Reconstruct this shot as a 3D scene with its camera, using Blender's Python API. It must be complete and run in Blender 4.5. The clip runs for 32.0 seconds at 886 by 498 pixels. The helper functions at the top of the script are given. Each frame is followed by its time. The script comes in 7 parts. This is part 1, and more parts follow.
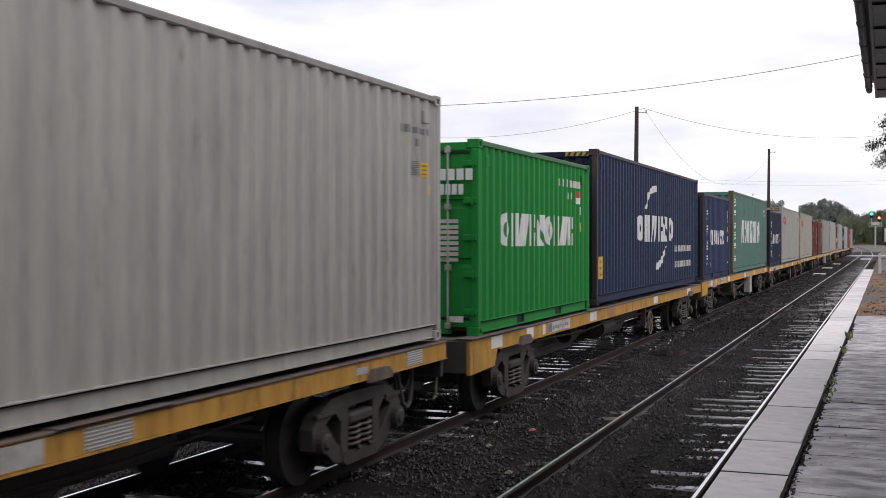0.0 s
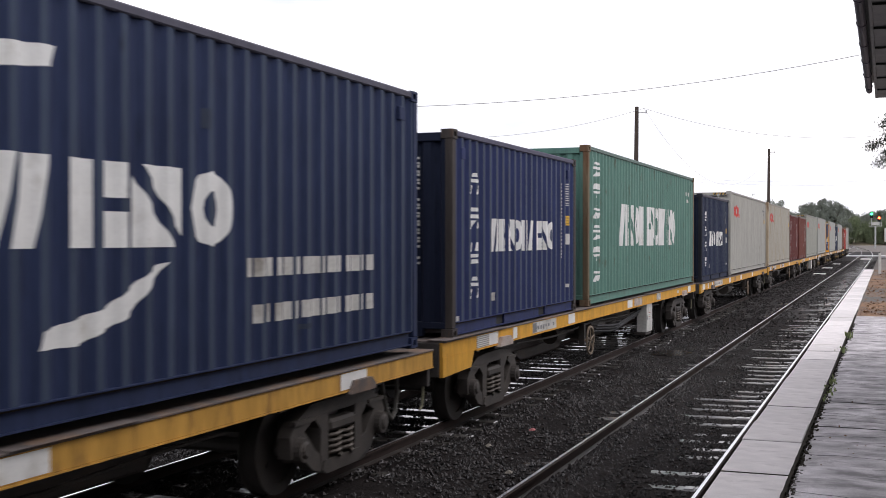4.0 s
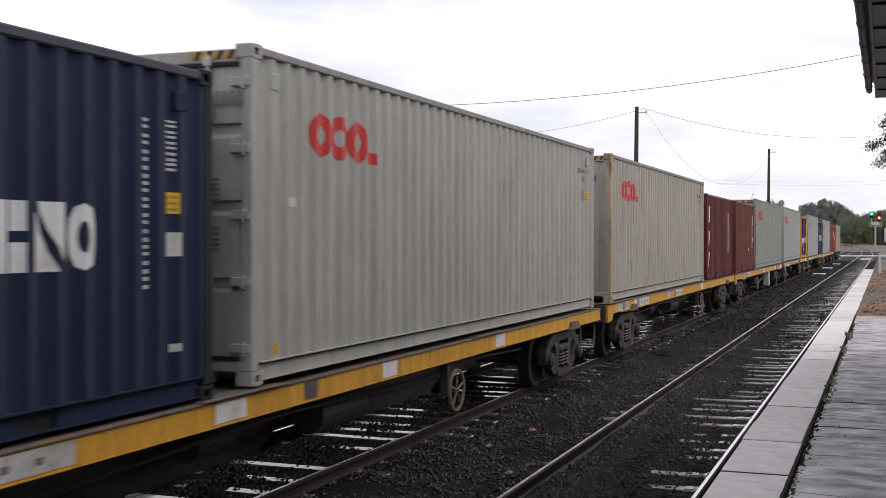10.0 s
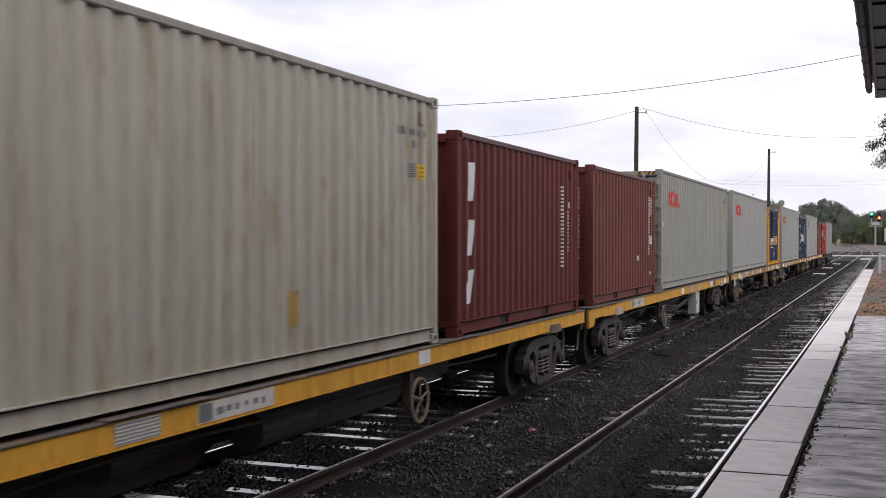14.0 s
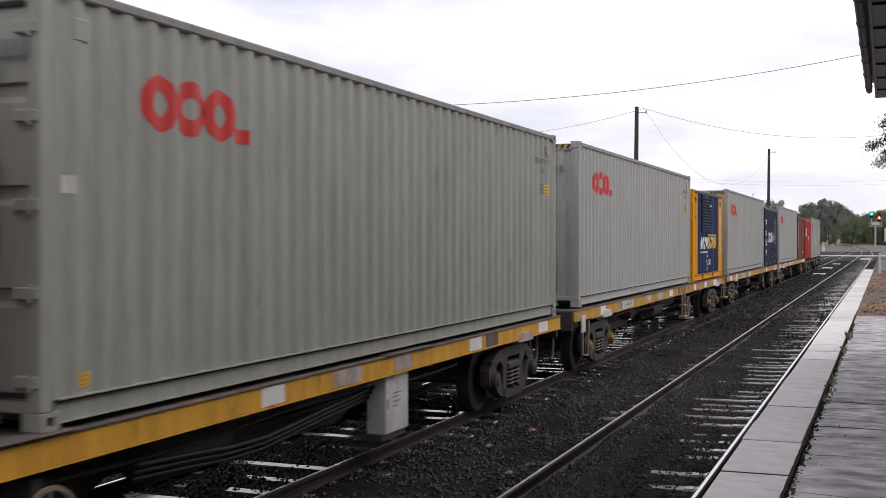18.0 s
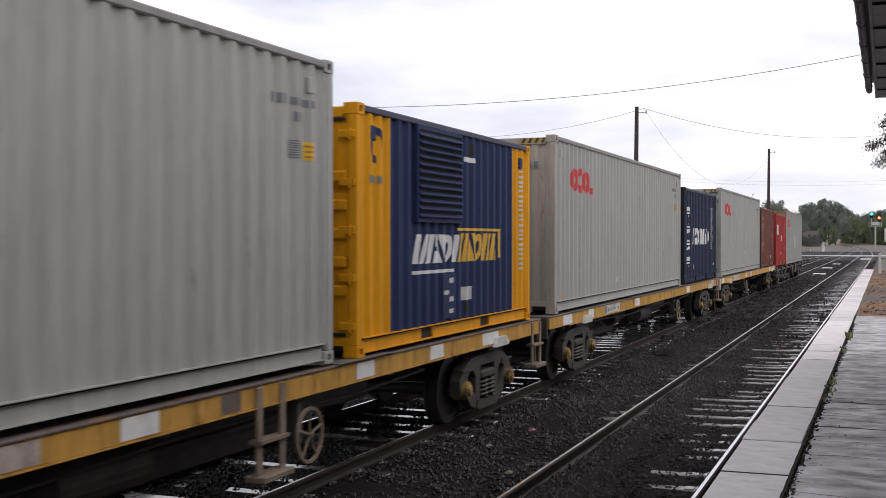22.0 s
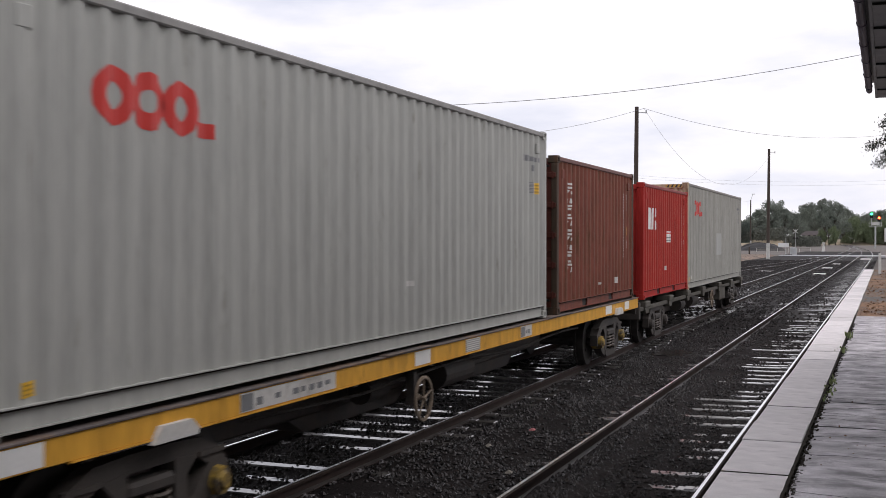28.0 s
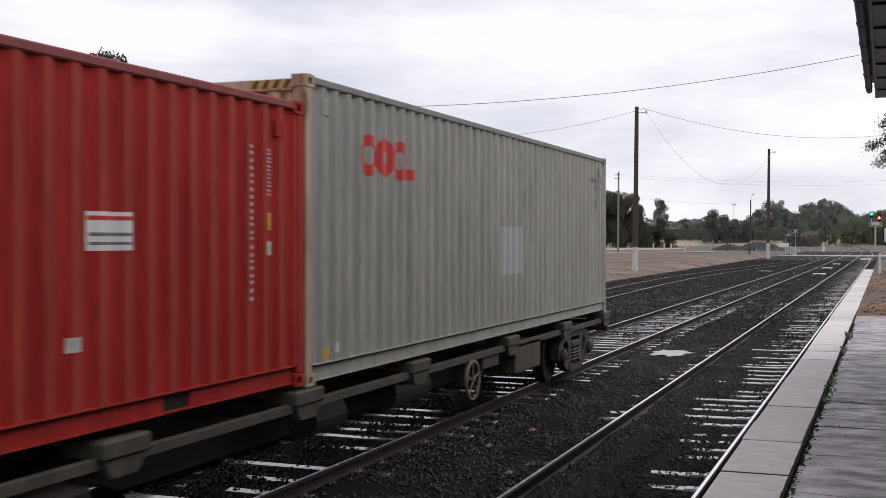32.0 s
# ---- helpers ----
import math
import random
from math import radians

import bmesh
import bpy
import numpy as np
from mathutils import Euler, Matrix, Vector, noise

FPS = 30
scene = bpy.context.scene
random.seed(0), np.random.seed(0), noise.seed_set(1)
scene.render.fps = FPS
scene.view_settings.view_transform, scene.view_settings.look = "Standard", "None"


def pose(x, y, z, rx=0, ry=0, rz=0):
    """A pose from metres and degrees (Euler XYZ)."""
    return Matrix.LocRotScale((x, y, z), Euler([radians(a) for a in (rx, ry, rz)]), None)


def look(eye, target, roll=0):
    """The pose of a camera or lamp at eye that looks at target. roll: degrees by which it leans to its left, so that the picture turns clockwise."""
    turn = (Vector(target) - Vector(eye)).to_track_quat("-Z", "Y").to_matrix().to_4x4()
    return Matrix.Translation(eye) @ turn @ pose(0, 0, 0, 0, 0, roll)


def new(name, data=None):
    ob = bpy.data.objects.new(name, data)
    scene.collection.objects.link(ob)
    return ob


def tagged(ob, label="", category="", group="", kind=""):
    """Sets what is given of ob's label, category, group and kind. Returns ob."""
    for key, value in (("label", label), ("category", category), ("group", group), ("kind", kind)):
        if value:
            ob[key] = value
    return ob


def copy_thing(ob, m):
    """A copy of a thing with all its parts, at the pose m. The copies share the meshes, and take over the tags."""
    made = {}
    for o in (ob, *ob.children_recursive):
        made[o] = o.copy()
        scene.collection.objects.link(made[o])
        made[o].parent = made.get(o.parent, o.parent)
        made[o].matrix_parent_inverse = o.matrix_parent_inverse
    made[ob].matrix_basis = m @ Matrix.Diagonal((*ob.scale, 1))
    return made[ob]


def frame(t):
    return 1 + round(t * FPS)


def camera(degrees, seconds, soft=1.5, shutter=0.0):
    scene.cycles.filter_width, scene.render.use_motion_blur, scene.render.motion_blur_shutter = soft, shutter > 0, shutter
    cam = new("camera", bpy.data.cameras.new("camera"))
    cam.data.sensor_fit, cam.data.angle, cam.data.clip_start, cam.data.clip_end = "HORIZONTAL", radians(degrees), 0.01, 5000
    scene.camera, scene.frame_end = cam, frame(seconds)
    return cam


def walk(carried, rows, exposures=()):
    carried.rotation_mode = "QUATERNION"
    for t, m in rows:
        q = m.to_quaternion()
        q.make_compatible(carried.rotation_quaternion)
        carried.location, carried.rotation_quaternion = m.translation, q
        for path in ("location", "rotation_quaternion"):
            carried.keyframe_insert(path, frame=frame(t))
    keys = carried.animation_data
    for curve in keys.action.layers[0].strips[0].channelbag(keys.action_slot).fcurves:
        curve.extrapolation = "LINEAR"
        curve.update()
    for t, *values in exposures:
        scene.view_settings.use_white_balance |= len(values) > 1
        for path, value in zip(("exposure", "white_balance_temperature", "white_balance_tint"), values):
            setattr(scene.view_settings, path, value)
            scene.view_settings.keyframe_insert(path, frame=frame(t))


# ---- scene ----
# ---- camera ----
cam = camera(41.874, 32.0, soft=0.8, shutter=0.36)
EYE = pose(0.0, 0.0, 2.38, 89.509, 0.0, 20.947)
walk(cam, [(0.0, EYE), (32.0, EYE)], [(0.0, 0.03, 6500, 16), (1.2, 0.06, 6500, 16), (2.2, 0.2, 6500, 16), (3.0, 0.34, 6500, 16), (4.5, 0.26, 6500, 16), (6.0, 0.17, 6500, 16), (9.0, 0.1, 6500, 16), (11.0, 0.02, 6500, 16), (20.0, 0.03, 6500, 16), (29.0, 0.0, 6500, 16), (30.8, -0.07, 6500, 16), (32.0, -0.14, 6500, 16)])

# ---- light: overcast sky ----
SUN_EL, SUN_AZ = radians(46), radians(65)
world = bpy.data.worlds.new("overcast_sky")
scene.world = world
world.use_nodes = True
wt = world.node_tree
wt.nodes.clear()


def link_nodes(tree, a, b):
    tree.links.new(a, b)


w_out = wt.nodes.new("ShaderNodeOutputWorld")
w_bg = wt.nodes.new("ShaderNodeBackground")
w_sky = wt.nodes.new("ShaderNodeTexSky")
w_sky.sky_type = "NISHITA"
w_sky.sun_disc = False
w_sky.sun_elevation, w_sky.sun_rotation = SUN_EL, SUN_AZ
w_dim = wt.nodes.new("ShaderNodeVectorMath")
w_dim.operation = "SCALE"
w_dim.inputs["Scale"].default_value = 0.08
w_co = wt.nodes.new("ShaderNodeTexCoord")
w_map = wt.nodes.new("ShaderNodeMapping")
w_map.inputs["Scale"].default_value = (1.6, 1.6, 6.0)
w_noise = wt.nodes.new("ShaderNodeTexNoise")
w_noise.inputs["Scale"].default_value = 2.2
w_noise.inputs["Detail"].default_value = 6.0
w_noise.inputs["Roughness"].default_value = 0.55
w_ramp = wt.nodes.new("ShaderNodeValToRGB")
w_ramp.color_ramp.elements[0].position, w_ramp.color_ramp.elements[0].color = 0.36, (0.80, 0.845, 0.945, 1)
w_ramp.color_ramp.elements[1].position, w_ramp.color_ramp.elements[1].color = 0.60, (1.17, 1.17, 1.17, 1)
w_mix = wt.nodes.new("ShaderNodeMix")
w_mix.data_type = "RGBA"
w_mix.inputs["Factor"].default_value = 0.92
link_nodes(wt, w_sky.outputs["Color"], w_dim.inputs[0])
link_nodes(wt, w_co.outputs["Generated"], w_map.inputs["Vector"])
link_nodes(wt, w_map.outputs["Vector"], w_noise.inputs["Vector"])
link_nodes(wt, w_noise.outputs["Fac"], w_ramp.inputs["Fac"])
link_nodes(wt, w_dim.outputs["Vector"], w_mix.inputs["A"])
link_nodes(wt, w_ramp.outputs["Color"], w_mix.inputs["B"])
link_nodes(wt, w_mix.outputs["Result"], w_bg.inputs["Color"])
w_bg.inputs["Strength"].default_value = 1.0
link_nodes(wt, w_bg.outputs["Background"], w_out.inputs["Surface"])

sun_data = bpy.data.lights.new("sun", "SUN")
sun_data.energy, sun_data.angle, sun_data.color = 0.68, radians(30), (1.0, 0.97, 0.93)
sun = new("sun", sun_data)
sun.matrix_world = look((0, 0, 60), (-8 * math.sin(SUN_AZ), -8 * math.cos(SUN_AZ), 60 - 10 * math.tan(SUN_EL)))

# ---- materials ----
MATS = {}


def material(name, color, rough=0.6, metal=0.0, vary=0.25, scale=6.0, fine=60.0, bump=0.15, stretch=(1, 1, 1), dirt=None, dirt_amount=0.0,
             dirt_scale=2.0, dirt_stretch=(1, 1, 1), rough_vary=0.1, spec=0.5, per_object=0.0, per_island=0.0, coat=0.0, bump_dist=0.01, coat_rough=0.09):
    """A procedural surface: base colour varied at two scales, stains of another colour, grain relief."""
    m = bpy.data.materials.new(name)
    m.use_nodes = True
    t = m.node_tree
    b = t.nodes["Principled BSDF"]
    co = t.nodes.new("ShaderNodeTexCoord")
    mp = t.nodes.new("ShaderNodeMapping")
    mp.inputs["Scale"].default_value = stretch
    link_nodes(t, co.outputs["Object"], mp.inputs["Vector"])

    def noise_tex(s, detail, vec):
        n = t.nodes.new("ShaderNodeTexNoise")
        n.inputs["Scale"].default_value, n.inputs["Detail"].default_value = s, detail
        link_nodes(t, vec, n.inputs["Vector"])
        return n

    def math_node(op, a, bb, c=None):
        n = t.nodes.new("ShaderNodeMath")
        n.operation = op
        for k, v in enumerate((a, bb, c)):
            if v is None:
                continue
            if isinstance(v, (int, float)):
                n.inputs[k].default_value = v
            else:
                link_nodes(t, v, n.inputs[k])
        return n.outputs[0]

    n1 = noise_tex(scale, 5, mp.outputs["Vector"])
    n2 = noise_tex(fine, 3, mp.outputs["Vector"])
    v = math_node("MULTIPLY_ADD", n1.outputs["Fac"], 2.4 * vary, 1 - 1.2 * vary)
    v = math_node("MULTIPLY_ADD", n2.outputs["Fac"], 1.6 * vary, math_node("SUBTRACT", v, 0.8 * vary))
    v = math_node("MAXIMUM", v, 0.12)
    if per_object:
        oi = t.nodes.new("ShaderNodeObjectInfo")
        v = math_node("MULTIPLY", v, math_node("MULTIPLY_ADD", oi.outputs["Random"], per_object, 1 - per_object / 2))
    if per_island:
        ge = t.nodes.new("ShaderNodeNewGeometry")
        v = math_node("MULTIPLY", v, math_node("MULTIPLY_ADD", ge.outputs["Random Per Island"], per_island, 1 - per_island / 2))
    sc = t.nodes.new("ShaderNodeVectorMath")
    sc.operation = "SCALE"
    sc.inputs[0].default_value = color
    link_nodes(t, v, sc.inputs["Scale"])
    col = sc.outputs["Vector"]
    if dirt:
        mp2 = t.nodes.new("ShaderNodeMapping")
        mp2.inputs["Scale"].default_value = dirt_stretch
        link_nodes(t, co.outputs["Object"], mp2.inputs["Vector"])
        nd = noise_tex(dirt_scale, 8, mp2.outputs["Vector"])
        nd.inputs["Roughness"].default_value = 0.65
        rp = t.nodes.new("ShaderNodeValToRGB")
        rp.color_ramp.elements[0].position = max(0.0, 0.72 - 0.45 * dirt_amount)
        rp.color_ramp.elements[1].position = 0.86 - 0.35 * dirt_amount
        link_nodes(t, nd.outputs["Fac"], rp.inputs["Fac"])
        mx = t.nodes.new("ShaderNodeMix")
        mx.data_type = "RGBA"
        link_nodes(t, rp.outputs["Color"], mx.inputs["Factor"])
        link_nodes(t, col, mx.inputs["A"])
        mx.inputs["B"].default_value = (*dirt, 1)
        col = mx.outputs["Result"]
    link_nodes(t, col, b.inputs["Base Color"])
    r = math_node("MULTIPLY_ADD", n1.outputs["Fac"], 2 * rough_vary, rough - rough_vary)
    link_nodes(t, r, b.inputs["Roughness"])
    b.inputs["Metallic"].default_value = metal
    b.inputs["Specular IOR Level"].default_value = spec
    if coat:
        b.inputs["Coat Weight"].default_value, b.inputs["Coat Roughness"].default_value = coat, coat_rough
    if bump:
        bp = t.nodes.new("ShaderNodeBump")
        bp.inputs["Strength"].default_value, bp.inputs["Distance"].default_value = bump, bump_dist
        link_nodes(t, n2.outputs["Fac"], bp.inputs["Height"])
        link_nodes(t, bp.outputs["Normal"], b.inputs["Normal"])
    MATS[name] = (m, color)
    return m


def paint(name, color, rust=0.0, streak=0.25, rough=0.6, coat=0.0):
    return material(name, color, rough=rough, vary=streak, scale=1.6, fine=9, bump=0.1, stretch=(3, 3, 0.5), dirt=(0.13, 0.065, 0.035) if rust else (color[0] * 0.6, color[1] * 0.58, color[2] * 0.52),
                    dirt_amount=rust if rust else 0.24, dirt_scale=2.2, dirt_stretch=(2.2, 2.2, 0.6), bump_dist=0.004, coat=coat, coat_rough=0.15, spec=0.1)


def glow(name, color, strength):
    m = bpy.data.materials.new(name)
    m.use_nodes = True
    b = m.node_tree.nodes["Principled BSDF"]
    b.inputs["Base Color"].default_value = (*color, 1)
    b.inputs["Emission Color"].default_value = (*color, 1)
    b.inputs["Emission Strength"].default_value = strength
    return m


GREY = paint("grey_container_paint", (0.388, 0.383, 0.348), streak=0.24)
GREY_B = paint("pale_grey_container_paint", (0.384, 0.386, 0.358), streak=0.18)
GREY_D = paint("greenish_grey_container_paint", (0.326, 0.327, 0.288), streak=0.22)
GREY_C = paint("dull_grey_container_paint", (0.325, 0.322, 0.290), streak=0.3)
NAVY_B = paint("dull_navy_paint", (0.025, 0.035, 0.078), streak=0.3)
CREAM = material("weathered_cream_grey_paint", (0.395, 0.372, 0.315), rough=0.5, vary=0.2, scale=1.6, fine=9, bump=0.1, stretch=(3, 3, 0.5), dirt=(0.30, 0.225, 0.13), dirt_amount=0.4, dirt_scale=1.8, dirt_stretch=(2.2, 2.2, 0.5), bump_dist=0.004, spec=0.1)
GREEN = paint("bright_green_paint", (0.016, 0.232, 0.044), streak=0.2)
SEAGREEN = material("worn_sea_green_paint", (0.104, 0.210, 0.172), rough=0.5, vary=0.26, scale=1.6, fine=9, bump=0.1, stretch=(3, 3, 0.5), dirt=(0.085, 0.06, 0.04), dirt_amount=0.30, dirt_scale=4.2, dirt_stretch=(1.6, 1.6, 0.5), bump_dist=0.004, spec=0.1)
NAVY = paint("dark_navy_paint", (0.020, 0.028, 0.060), streak=0.3)
BLUE = paint("faded_navy_blue_paint", (0.030, 0.040, 0.108), streak=0.35)
MAROON = paint("maroon_paint", (0.122, 0.030, 0.028), streak=0.3)
BROWN = paint("brown_red_paint", (0.152, 0.050, 0.039), streak=0.3)
BROWN_B = material("rusty_brown_paint", (0.185, 0.060, 0.043), rough=0.6, vary=0.45, scale=1.8, fine=11, bump=0.15, stretch=(3, 3, 0.5), dirt=(0.095, 0.048, 0.025), dirt_amount=0.5, dirt_scale=2.6, dirt_stretch=(2.6, 2.6, 0.5), bump_dist=0.004, spec=0.1)
RED = paint("bright_red_paint", (0.350, 0.030, 0.024), streak=0.35)
ORANGE = paint("orange_yellow_paint", (0.72, 0.325, 0.012), streak=0.2)
# Paler copies of the paints: sky sheen and chalking put into the rib colour.
LIT_FADED_BLUE = paint("lit_chalky_blue_rib_paint", (0.054, 0.070, 0.108), streak=0.3)
LIT_FADED_NAVY = paint("lit_rib_chalky_scuff_navy_paint", (0.038, 0.048, 0.073), streak=0.3)
LIT_FADED_BROWN = paint("lit_worn_brown_rib_paint", (0.158, 0.067, 0.040), rust=0.3, streak=0.35)
LIT_WORN_MAROON = paint("lit_worn_maroon_rib_paint", (0.124, 0.047, 0.038), rust=0.15, streak=0.3)
LIT_WORN_BROWN = paint("lit_worn_red_brown_rib_paint", (0.168, 0.072, 0.056), rust=0.15, streak=0.3)
LIT_FADED_RED = paint("lit_faded_red_rib_paint", (0.330, 0.062, 0.038), streak=0.35)
LIT_DULL_NAVY = paint("lit_chalky_dull_navy_rib_paint", (0.048, 0.064, 0.100), streak=0.3)
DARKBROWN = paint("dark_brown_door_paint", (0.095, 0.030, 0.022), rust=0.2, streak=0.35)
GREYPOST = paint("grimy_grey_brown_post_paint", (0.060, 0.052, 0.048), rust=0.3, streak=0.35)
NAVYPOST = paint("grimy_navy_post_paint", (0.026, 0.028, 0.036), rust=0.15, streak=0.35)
# Navy darkened for end walls: the shade between containers is in the colour.
SHADED_NAVY = paint("shaded_navy_end_paint", (0.017, 0.022, 0.041), streak=0.3)
LIT_WORN = {BLUE: LIT_FADED_BLUE, NAVY: LIT_FADED_NAVY, NAVY_B: LIT_DULL_NAVY, BROWN_B: LIT_FADED_BROWN, MAROON: LIT_WORN_MAROON, BROWN: LIT_WORN_BROWN, RED: LIT_FADED_RED}
GENBLUE = paint("mid_blue_paint", (0.027, 0.039, 0.098), streak=0.2)
SILL = paint("wagon_yellow_paint", (0.64, 0.335, 0.048), rust=0.3, streak=0.3, coat=0.25)
SILL_B = paint("dull_ochre_wagon_paint", (0.52, 0.29, 0.066), rust=0.42, streak=0.35, coat=0.25)
RUSTGREEN = paint("rust_stained_green_brown_paint", (0.16, 0.12, 0.075), rust=0.5, streak=0.35)
RUSTBROWN = paint("olive_brown_rusty_post_paint", (0.070, 0.050, 0.036), rust=0.4, streak=0.35)
BEIGE = paint("stained_beige_end_paint", (0.42, 0.375, 0.31), rust=0.18, streak=0.25)
RUSTCREAM = paint("rust_stained_cream_paint", (0.46, 0.37, 0.26), rust=0.45, streak=0.3)
GREYPATCH = paint("pale_grey_repair_paint", (0.42, 0.425, 0.405), streak=0.1)
CABLE = material("wet_black_rubber_cable", (0.022, 0.022, 0.024), rough=0.6, vary=0.2, spec=0.3)
HOSE = material("sheen_dust_grey_rubber_hose", (0.10, 0.095, 0.085), rough=0.7, vary=0.3)
OLIVEROD = material("worn_olive_steel_rod", (0.13, 0.125, 0.075), rough=0.6, vary=0.4)
DECK = material("dirty_brown_steel", (0.100, 0.083, 0.078), rough=0.75, vary=0.5, scale=3, fine=40, dirt=(0.20, 0.12, 0.07), dirt_amount=0.5)
UNDER = material("grimy_black_steel", (0.052, 0.044, 0.039), rough=0.7, vary=0.5, scale=4, fine=50, dirt=(0.075, 0.058, 0.045), dirt_amount=0.5, bump=0.3)
BOGIE = material("brown_brake_dust_cast_steel", (0.048, 0.041, 0.036), rough=0.75, vary=0.5, scale=5, fine=50, dirt=(0.066, 0.053, 0.043), dirt_amount=0.45, bump=0.3)
WHEEL = material("dark_wheel_steel", (0.03, 0.026, 0.023), rough=0.6, metal=0.2, vary=0.4, scale=6)
HEADST = material("grimy_headstock_steel", (0.045, 0.039, 0.036), rough=0.8, vary=0.5, scale=3, fine=40, dirt=(0.07, 0.055, 0.042), dirt_amount=0.4)
LIP_SHADE = material("flange_shade_paint", (0.035, 0.030, 0.026), rough=0.9, vary=0.4, spec=0.1)
PINK = material("faded_red_wrapper", (0.42, 0.13, 0.13), rough=0.5, vary=0.6, scale=30)
SPRING = material("sheen_dust_spring_steel", (0.085, 0.070, 0.056), rough=0.6, vary=0.4)
SKELETAL = paint("grey_skeletal_wagon_paint", (0.085, 0.079, 0.066), rust=0.15, streak=0.4)
WHITE = material("white_paint", (0.72, 0.72, 0.70), rough=0.55, vary=0.12, scale=5, fine=40, bump=0.05, dirt=(0.45, 0.43, 0.38), dirt_amount=0.35)
OFFWHITE = material("dirty_white_paint", (0.55, 0.54, 0.51), rough=0.6, vary=0.3, scale=4, fine=30, bump=0.08, dirt=(0.25, 0.23, 0.2), dirt_amount=0.4)
REDMARK = material("red_marking_paint", (0.55, 0.035, 0.025), rough=0.5, vary=0.12, scale=5, bump=0.05)
FADEDRED = material("faded_red_print", (0.34, 0.12, 0.10), rough=0.6, vary=0.3)
BLACKMARK = material("black_marking_paint", (0.02, 0.02, 0.022), rough=0.5, vary=0.2, bump=0.05)
GREYMARK = material("grey_marking_paint", (0.16, 0.165, 0.17), rough=0.5, vary=0.2, bump=0.05)
HAZARDMARK = material("grimy_yellow_stripe_paint", (0.46, 0.29, 0.05), rough=0.6, vary=0.4, scale=9, dirt=(0.2, 0.15, 0.09), dirt_amount=0.5, dirt_scale=6)
OCHREMARK = material("worn_ochre_sticker", (0.42, 0.27, 0.10), rough=0.6, vary=0.5, scale=9)
PRINT = material("dark_sticker_print", (0.36, 0.21, 0.03), rough=0.5, vary=0.2, bump=0.03)
YELLOWMARK = material("yellow_sticker", (0.72, 0.42, 0.02), rough=0.45, vary=0.15, bump=0.03)
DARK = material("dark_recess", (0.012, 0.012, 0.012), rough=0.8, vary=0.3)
TAN = material("tan_brown_handwheel_paint", (0.215, 0.165, 0.118), rough=0.7, vary=0.4, dirt=(0.12, 0.09, 0.065), dirt_amount=0.5)
CHROME = material("galvanised_bar", (0.42, 0.42, 0.40), rough=0.45, metal=0.6, vary=0.2)
RAILSIDE = material("wet_rusty_rail_side", (0.030, 0.019, 0.016), spec=0.2, rough=0.8, vary=0.4, scale=5, fine=60)
PLATEM = material("wet_steel_base_plate", (0.16, 0.15, 0.15), rough=0.28, metal=0.2, vary=0.5, scale=9, spec=0.7, coat=0.5)
RAILFOOT = material("wet_steel_rail_foot", (0.036, 0.030, 0.027), rough=0.55, vary=0.8, scale=4, spec=0.35, coat=0.08, stretch=(1, 0.5, 1))
RAILTOP = material("polished_rail_head", (0.92, 0.92, 0.94), rough=0.30, metal=0.95, vary=0.2, scale=3, bump=0.02)
SLEEPER = material("wet_grey_timber", (0.085, 0.078, 0.07), rough=0.35, vary=0.5, scale=3, fine=22, stretch=(1, 8, 8), bump=0.12, rough_vary=0.15, per_object=0.5, spec=0.6, coat=0.85, dirt=(0.03, 0.028, 0.026), dirt_amount=0.5, dirt_scale=5)
BALLAST = material("wet_dark_basalt_stone", (0.0165, 0.0133, 0.0125), rough=0.45, vary=0.6, scale=14, fine=90, bump=0.3, per_island=1.8, rough_vary=0.25, spec=0.25)
FARSTONE = material("pale_dusty_ballast_stone", (0.0190, 0.0156, 0.0149), rough=0.65, vary=0.6, scale=14, fine=90, bump=0.3, per_island=1.6, spec=0.2)
FARGRAVEL = material("grey_ballast_bed", (0.0165, 0.0140, 0.0135), rough=0.8, vary=0.8, scale=1.2, fine=12, bump=0.7, bump_dist=0.03, dirt=(0.045, 0.04, 0.038), dirt_amount=0.45, dirt_scale=0.5, spec=0.15)
RIBWHITE = material("white_reflector_plate", (0.62, 0.62, 0.60), rough=0.4, vary=0.12)
RIBGREY = material("grey_reflector_groove", (0.30, 0.29, 0.27), rough=0.5, vary=0.15)
SCUFFED = material("scuffed_pale_pink_paint", (0.42, 0.35, 0.31), rough=0.65, vary=0.5, scale=5, fine=40, dirt=(0.22, 0.15, 0.10), dirt_amount=0.45, dirt_scale=3)
RUSTPATCH = material("orange_brown_patch_paint", (0.38, 0.17, 0.075), rough=0.7, vary=0.4, scale=3, dirt=(0.2, 0.11, 0.06), dirt_amount=0.4)
SOIL = material("dark_damp_soil", (0.030, 0.025, 0.019), rough=0.95, vary=0.7, scale=9, fine=70, bump=0.5, spec=0.1)
GRAVEL = material("dark_wet_gravel_bed", (0.0145, 0.0118, 0.0113), rough=0.85, vary=0.8, scale=2.2, fine=34, bump=0.9, bump_dist=0.03, dirt=(0.022, 0.019, 0.016), dirt_amount=0.35, dirt_scale=0.7, rough_vary=0.08, spec=0.08)

